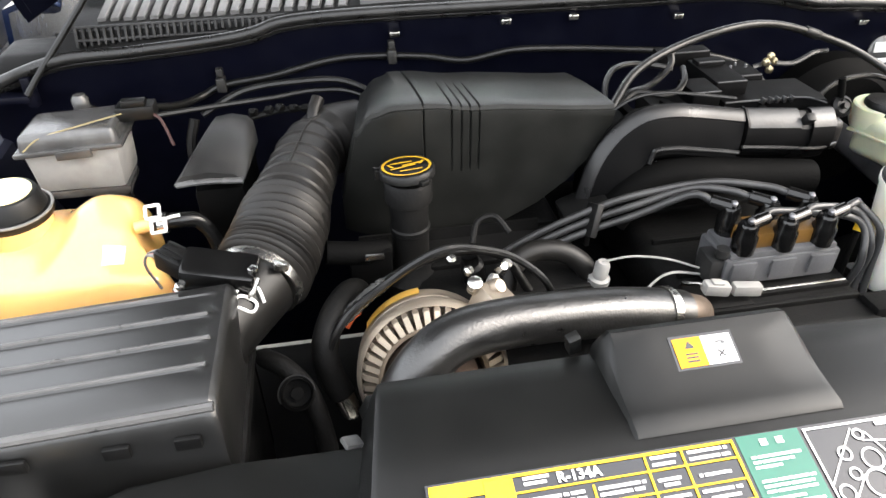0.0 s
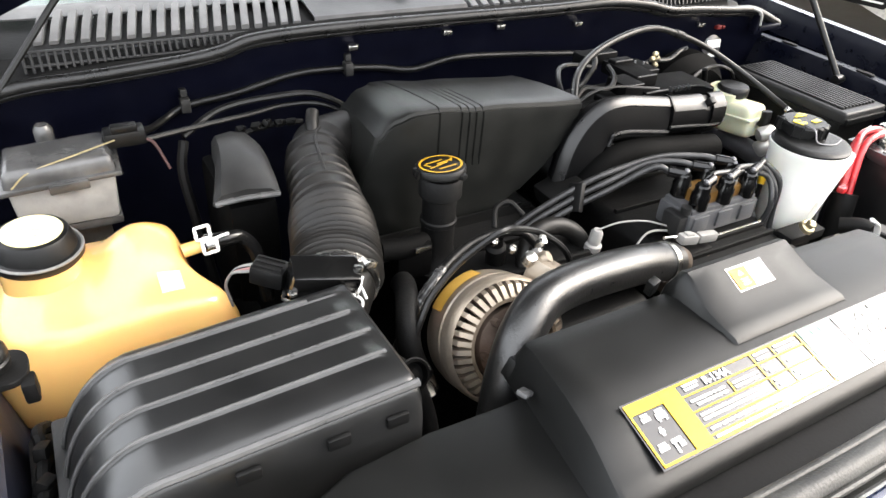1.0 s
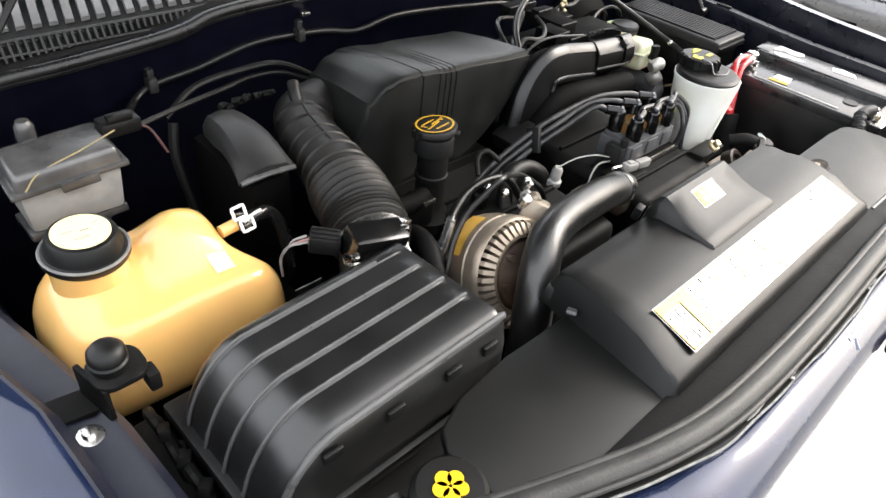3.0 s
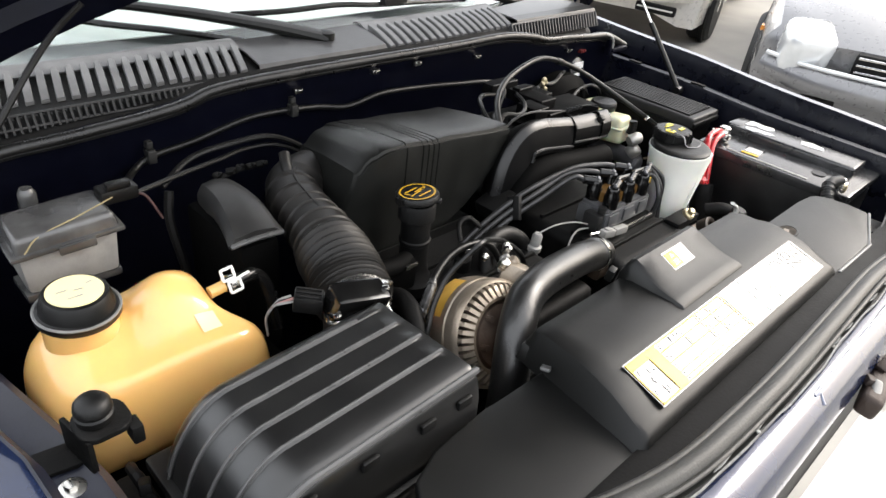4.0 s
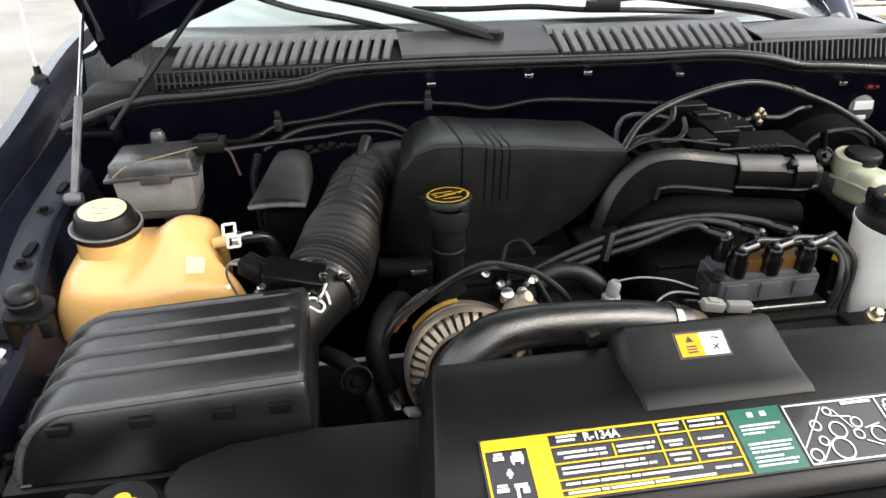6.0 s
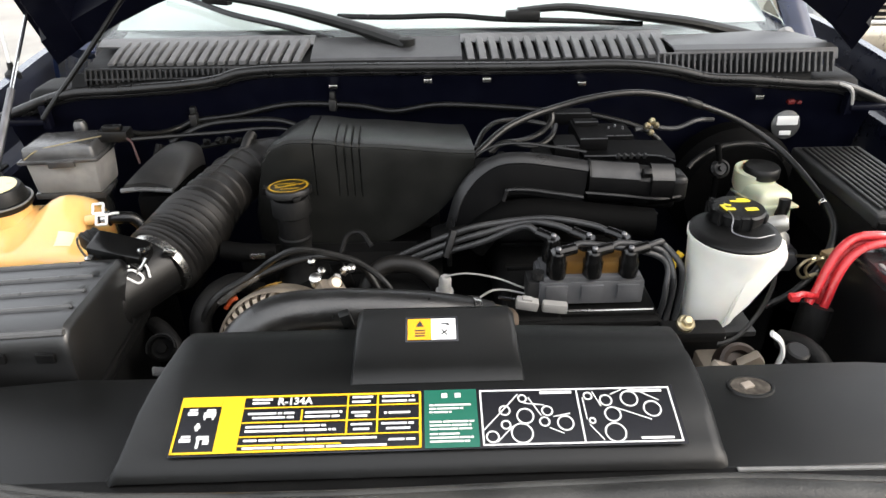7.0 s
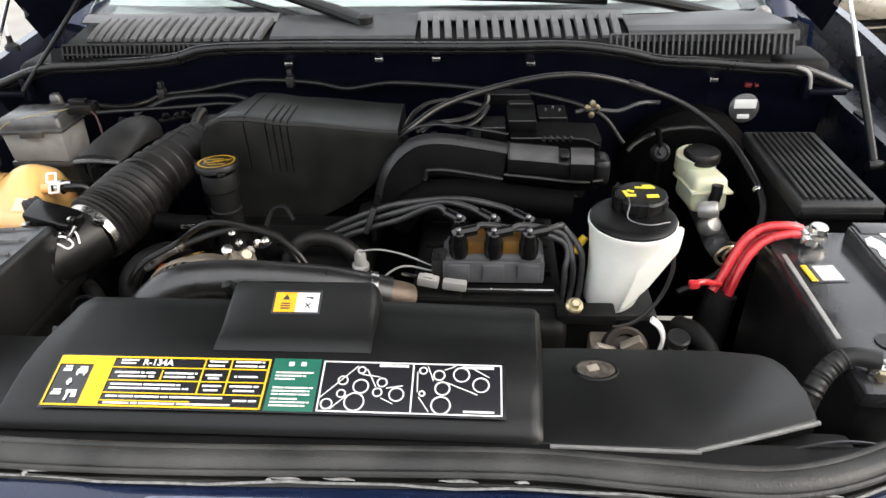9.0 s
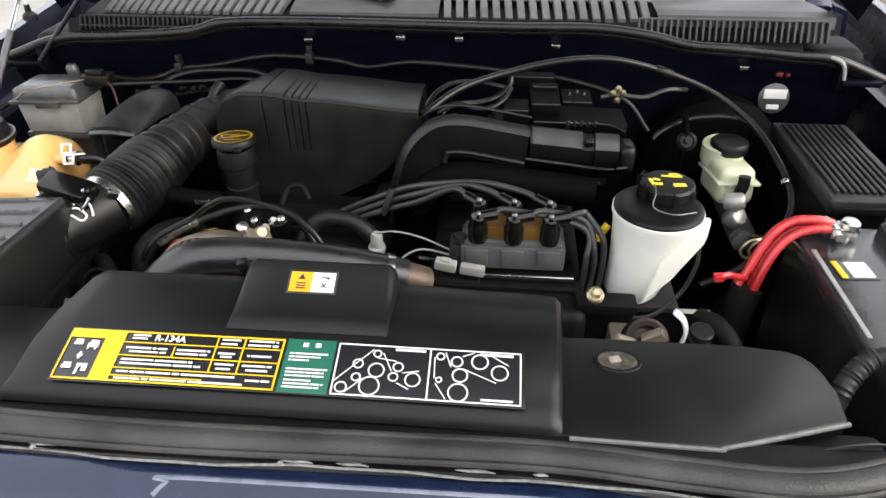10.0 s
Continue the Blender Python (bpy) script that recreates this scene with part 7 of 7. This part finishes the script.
tube(bm, [(-0.515, 0.735, 1.020), (-0.44, 0.765, 1.014), (-0.36, 0.79, 1.010), (-0.30, 0.805, 1.010), (-0.24, 0.80, 1.004), (-0.18, 0.775, 0.97), (-0.15, 0.75, 0.92)], 0.0040, seg=8)
solo("throttle_cable", bm, CABLE, "grey cable running to the plenum", "cable")
bm = B()
tube(bm, [(-0.46, 0.77, 1.0), (-0.40, 0.795, 1.022), (-0.32, 0.80, 1.028), (-0.25, 0.80, 1.022), (-0.19, 0.785, 0.985), (-0.16, 0.76, 0.93)], 0.005, seg=8)
solo("heater_pipe", bm, CABLE, "black pipe behind the resonator", "pipe")
bm = B()
tube(bm, [(-0.512, 0.72, 1.028), (-0.503, 0.715, 1.02), (-0.492, 0.70, 0.99)], 0.002, seg=6)
solo("red_lead", bm, shader("faded_red_lead", (0.045, 0.012, 0.010), 0.5), "thin red lead at the control box", "lead")
bm = B()
tube(bm, [(-0.465, 0.735, 1.01), (-0.475, 0.72, 0.97), (-0.47, 0.70, 0.90), (-0.46, 0.68, 0.80)], 0.007, seg=8)
solo("drain_hose", bm, DARK, "black hose hanging behind the tank", "hose")
bm = B()
tube(bm, [(0.455, 0.69, 0.965), (0.470, 0.70, 0.976), (0.505, 0.72, 0.986), (0.54, 0.73, 0.991), (0.591, 0.74, 0.988), (0.632, 0.74, 0.974), (0.65, 0.74, 0.955)], 0.0042, seg=8)
solo("sensor_lead", bm, CABLE, "black lead above the brake booster", "lead")
cv = thing("check_valve", (0.512, 0.70, 0.93), "black check valve on a post before the booster", "valve")
bm = B()
tube(bm, [(0.505, 0.702, 1.005), (0.512, 0.70, 0.97), (0.515, 0.70, 0.90)], 0.0055, seg=10)
part("post", bm, PITCH, cv)
bm = B()
lathe(bm, [(0.010, -0.012), (0.016, -0.010), (0.017, 0.0), (0.012, 0.004), (0.011, 0.001), (0.005, 0.001), (0.005, 0.010)], (0.514, 0.692, 0.962), (0, -0.85, 0.5), seg=20)
part("valve_face", bm, PLASTIC, cv)
fl = thing("fuel_rail", (-0.35, 0.74, 0.93), "dull metal line clips behind the resonator", "fuel rail")
bm = B()
tube(bm, [(-0.40, 0.742, 1.000), (-0.36, 0.746, 1.006), (-0.32, 0.752, 1.006), (-0.29, 0.76, 1.0)], 0.0045, seg=8)
part("rail", bm, DARK, fl)
for x, z, a in ((-0.386, 1.010, 20), (-0.364, 1.012, -35), (-0.348, 1.014, 50), (-0.330, 1.011, 10), (-0.312, 1.010, -20)):
    bm = B()
    box(bm, (x, 0.742, z), (0.012, 0.010, 0.008), 0.002, (25, a * 0.4, a))
    box(bm, (x + 0.004, 0.738, z + 0.004), (0.006, 0.005, 0.005), 0.001, (10, a, 30))
    part("line_clip", bm, DARK, fl)

# service disc on the firewall, small red and white bits beside it
di = thing("service_disc", (0.703, 0.85, 0.965), "round grey service sticker on the firewall", "sticker")
bm = B()
lathe(bm, [(0.0285, 0), (0.0285, 0.003), (0.027, 0.004)], (0.705, 0.862, 0.977), (0, -1, 0.15), seg=36)
part("disc", bm, GREY_LID, di)
bm = B()
box(bm, (0.705, 0.8565, 0.987), (0.042, 0.003, 0.018), 0.0014, (-8, 0, 0))
box(bm, (0.705, 0.8555, 0.962), (0.023, 0.003, 0.009), 0.0014, (-8, 0, 0))
part("label_field", bm, WHITE_INK, di)
bm = B()
box(bm, (0.700, 0.858, 1.026), (0.014, 0.02, 0.009), 0.003)
box(bm, (0.716, 0.856, 1.025), (0.009, 0.014, 0.007), 0.003)
solo("red_connector", bm, shader("dull_red_plug", (0.10, 0.008, 0.008), 0.4), "small dull red connector on the firewall", "connector")

# pulley and bracket metal in the gap by the reservoir
pu = thing("belt_tensioner", (0.395, 0.25, 0.84), "rusty brown belt tensioner with a bright bracket", "tensioner")
bm = B()
lathe(bm, [(0.030, 0), (0.030, 0.020), (0.026, 0.022), (0.020, 0.020), (0.018, 0.012), (0.008, 0.012), (0.008, 0.026)], (0.392, 0.285, 0.862), (0.15, -0.7, 0.7), seg=30)
part("pulley", bm, shader("brown_pulley", (0.022, 0.014, 0.010), 0.5, 0.3, dust=0.3, dust_col=(0.05, 0.04, 0.03), bump=0.2), pu)
bm = B()
tube(bm, [(0.417, 0.262, 0.934), (0.428, 0.258, 0.925), (0.434, 0.256, 0.908), (0.432, 0.256, 0.885)], 0.0065, seg=8, flat=0.5)
part("bright_plate", bm, WHITE_INK, pu, "bright bare metal plate")
bm = B()
box(bm, (0.362, 0.258, 0.880), (0.034, 0.012, 0.022), 0.003, (0, 28, 15))
box(bm, (0.400, 0.262, 0.890), (0.030, 0.014, 0.018), 0.004, (10, -38, -10))
box(bm, (0.38, 0.29, 0.80), (0.06, 0.05, 0.14), 0.006)
part("arm", bm, ALUM, pu)
bm = B()
lathe(bm, [(0.014, 0), (0.014, 0.008), (0.011, 0.010), (0.011, 0.014), (0.0145, 0.016), (0.0145, 0.024), (0.012, 0.026)], (0.453, 0.262, 0.886), (0.05, -0.2, 1), seg=20)
lathe(bm, [(0.011, -0.1), (0.011, 0)], (0.453, 0.262, 0.886), (0.05, -0.2, 1), seg=12)
solo("screw_plug", bm, PLASTIC, "small black screw cap in the gap", "cap")
bm = B()
tube(bm, [(0.475, 0.33, 0.87), (0.49, 0.30, 0.88), (0.505, 0.27, 0.865), (0.51, 0.25, 0.82)], 0.014, seg=14)
solo("return_hose", bm, DARK, "black rubber hose below the red cables", "hose")
bm = B()
lathe(bm, [(0.010, -0.004), (0.012, 0), (0.010, 0.004)], (0.505, 0.265, 0.87), (0.2, -0.6, -0.6), seg=16)
solo("hose_band", bm, STEEL, "steel band on the return hose", "clamp")
bm = B()
box(bm, (0.615, 0.485, 0.90), (0.03, 0.015, 0.03), 0.004, (0, 0, 20))
solo("tan_bracket", bm, shader("tan_bracket", (0.16, 0.11, 0.05), 0.6), "small tan bracket behind the red cables", "bracket")
# headlamp corner: tab, wire and dark lamp back
bm = B()
box(bm, (0.425, 0.030, 0.948), (0.008, 0.004, 0.018), 0.0015)
solo("white_tab", bm, GREY_PL, "small white plastic tab below the cover", "tab")
bm = B()
tube(bm, [(0.47, 0.03, 0.95), (0.50, 0.032, 0.965), (0.55, 0.04, 0.968), (0.61, 0.05, 0.95)], 0.0019, seg=6)
solo("lamp_lead", bm, PLUGWIRE, "thin grey lamp lead", "lead")
bm = B()
box(bm, (0.52, 0.05, 0.93), (0.10, 0.04, 0.04), 0.01)
box(bm, (0.49, 0.035, 0.955), (0.018, 0.012, 0.012), 0.003)
solo("lamp_housing", bm, DARK, "dark back of the lamp housing", "lamp housing")
bm = B()
for k in range(7):
    a = 0.10 + 0.04 * k
    tube(bm, [(-0.675 - 0.004 * (k % 3), a, 0.895 - 0.004 * k), (-0.685, a + 0.03, 0.912 - 0.006 * (k % 2)), (-0.68, a + 0.06, 0.892)], 0.006, seg=8, sub=4)
    box(bm, (-0.683, a + 0.012, 0.910), (0.018, 0.012, 0.014), 0.003, (8 * (k % 3), 20, 12 * k))
box(bm, (-0.685, 0.22, 0.87), (0.03, 0.36, 0.03), 0.006)
solo("side_harness", bm, DARK, "grimy wiring harness between air box and fender", "loom")
bm = B()
box(bm, (-0.62, 0.10, 0.92), (0.06, 0.06, 0.05), 0.012)
box(bm, (-0.585, 0.125, 0.945), (0.03, 0.03, 0.03), 0.008, (20, 30, 10))
solo("horn_bracket", bm, DUCT, "crumpled grey-black bracket near the washer cap", "bracket")


# ---- cars parked alongside ----
def sedan(at, paint, label, chrome, turn=0.0, lamp=0.27):
    """A parked saloon that looks along -x, its nose at the given place."""
    X, Y = at
    e = thing("parked_car", (X + 2.2, Y, 0), label, "car", "parked cars")
    prof = [(0.0, 0.30, 0.55, 0.50), (0.05, 0.22, 0.66, 0.72), (0.2, 0.20, 0.72, 0.84), (0.7, 0.20, 0.82, 0.88), (1.2, 0.20, 0.90, 0.88), (1.6, 0.20, 0.94, 0.88), (2.6, 0.20, 0.95, 0.89), (3.7, 0.22, 0.95, 0.88), (4.4, 0.25, 0.92, 0.82), (4.55, 0.35, 0.85, 0.70)]
    bm = B()
    rows = []
    for d, lo, hi, w in prof:
        row = []
        for s, k in ((-1, 0), (-1.03, 0.45), (-1, 0.8), (-0.93, 0.95), (-0.6, 1.02), (0, 1.05), (0.6, 1.02), (0.93, 0.95), (1, 0.8), (1.03, 0.45), (1, 0)):
            row.append((X + d + 0.18 * s * s * max(0, 1 - d * 2), Y + s * w, lo + (hi - lo) * k))
        rows.append(row)
    vs = grid(bm, rows)
    bm.faces.new(vs[0]), bm.faces.new(vs[-1])
    part("body_shell", bm, paint, e)
    bm = B()
    rows = []
    for d, h, w in ((1.35, 0.93, 0.74), (2.0, 1.34, 0.62), (2.4, 1.42, 0.60), (3.0, 1.40, 0.60), (3.9, 0.94, 0.72)):
        rows.append([(X + d, Y - w - 0.06, 0.92), (X + d, Y - w, h - 0.04), (X + d, Y - w * 0.8, h), (X + d, Y + w * 0.8, h), (X + d, Y + w, h - 0.04), (X + d, Y + w + 0.06, 0.92)])
    grid(bm, rows)
    part("cabin", bm, GLASS_DARK, e, "tinted windows")
    for d in (0.98, 3.55):
        for s in (-1, 1):
            bm = B()
            lathe(bm, [(0.375, -0.03), (0.375, 0.0), (0.36, 0.004)], (X + d, Y + s * 0.885, 0.34), (0, s, 0), seg=40)
            part("wheel_arch", bm, DARK, e)
            bm = B()
            lathe(bm, [(0.20, -0.1), (0.29, -0.1), (0.315, -0.07), (0.315, 0.07), (0.29, 0.1), (0.20, 0.1)], (X + d, Y + s * 0.83, 0.315), (0, s, 0), seg=36)
            w = part("wheel", bm, TYRE, e)
            bm = B()
            lathe(bm, [(0.20, 0.06), (0.19, 0.085), (0.07, 0.075), (0.06, 0.10), (0.03, 0.105)], (X + d, Y + s * 0.83, 0.315), (0, s, 0), seg=30)
            part("rim", bm, STEEL, w)
    for s in (-1, 1):
        bm = B()
        box(bm, (X + 0.12, Y + s * 0.62, 0.63), (0.24, 0.26, lamp), lamp * 0.3, (0, -20, s * 16), seg=3)
        part("headlamp", bm, LENS, e, "clear headlamp glaring with sky")
        bm = B()
        box(bm, (X + 0.62, Y + s * 0.885, 0.60), (0.08, 0.02, 0.03), 0.006)
        part("side_marker", bm, MARK, e)
        bm = B()
        box(bm, (X + 0.055, Y + s * 0.55, 0.36), (0.06, 0.34, 0.075), 0.02, (0, 0, s * 8))
        fog = part("bumper_slot", bm, DARK, e)
        bm = B()
        box(bm, (X + 0.035, Y + s * 0.55, 0.365), (0.05, 0.30, 0.012), 0.004, (0, 0, s * 8))
        part("slot_bar", bm, paint, fog)
    bm = B()
    box(bm, (X + 0.05, Y, 0.60), (0.06, 0.74, 0.15), 0.03)
    grille = part("grille", bm, DARK, e)
    for i in range(4):
        bm = B()
        box(bm, (X + 0.015, Y, 0.545 + 0.036 * i), (0.02, 0.72, 0.012), 0.004)
        part("bar", bm, CHROME if chrome else paint, grille, "bright chrome bar" if chrome else "")
    bm = B()
    tube(bm, [(X + 0.14, Y - 0.80, 0.50), (X - 0.01, Y - 0.5, 0.485), (X - 0.03, Y, 0.48), (X - 0.01, Y + 0.5, 0.485), (X + 0.14, Y + 0.80, 0.50)], 0.05, flat=1.3)
    part("bumper", bm, paint, e)
    bm = B()
    tube(bm, [(X + 0.10, Y - 0.80, 0.575), (X - 0.005, Y - 0.55, 0.565), (X - 0.03, Y, 0.56), (X - 0.005, Y + 0.55, 0.565), (X + 0.10, Y + 0.80, 0.575)], 0.012)
    part("rub_strip", bm, LENS, e)
    e.rotation_euler = (0, 0, radians(turn))


sedan((3.25, 1.17), SILVER, "grey saloon with a chrome barred grille, parked alongside", True, 18.0)
sedan((4.15, 3.89), PALE_CAR, "pale saloon with its hood glaring, parked alongside", False, 18.0)
sedan((0.75, 5.8), GOLD, "champagne saloon facing the other cars, slots in its bumper", False, 90.0, 0.13)
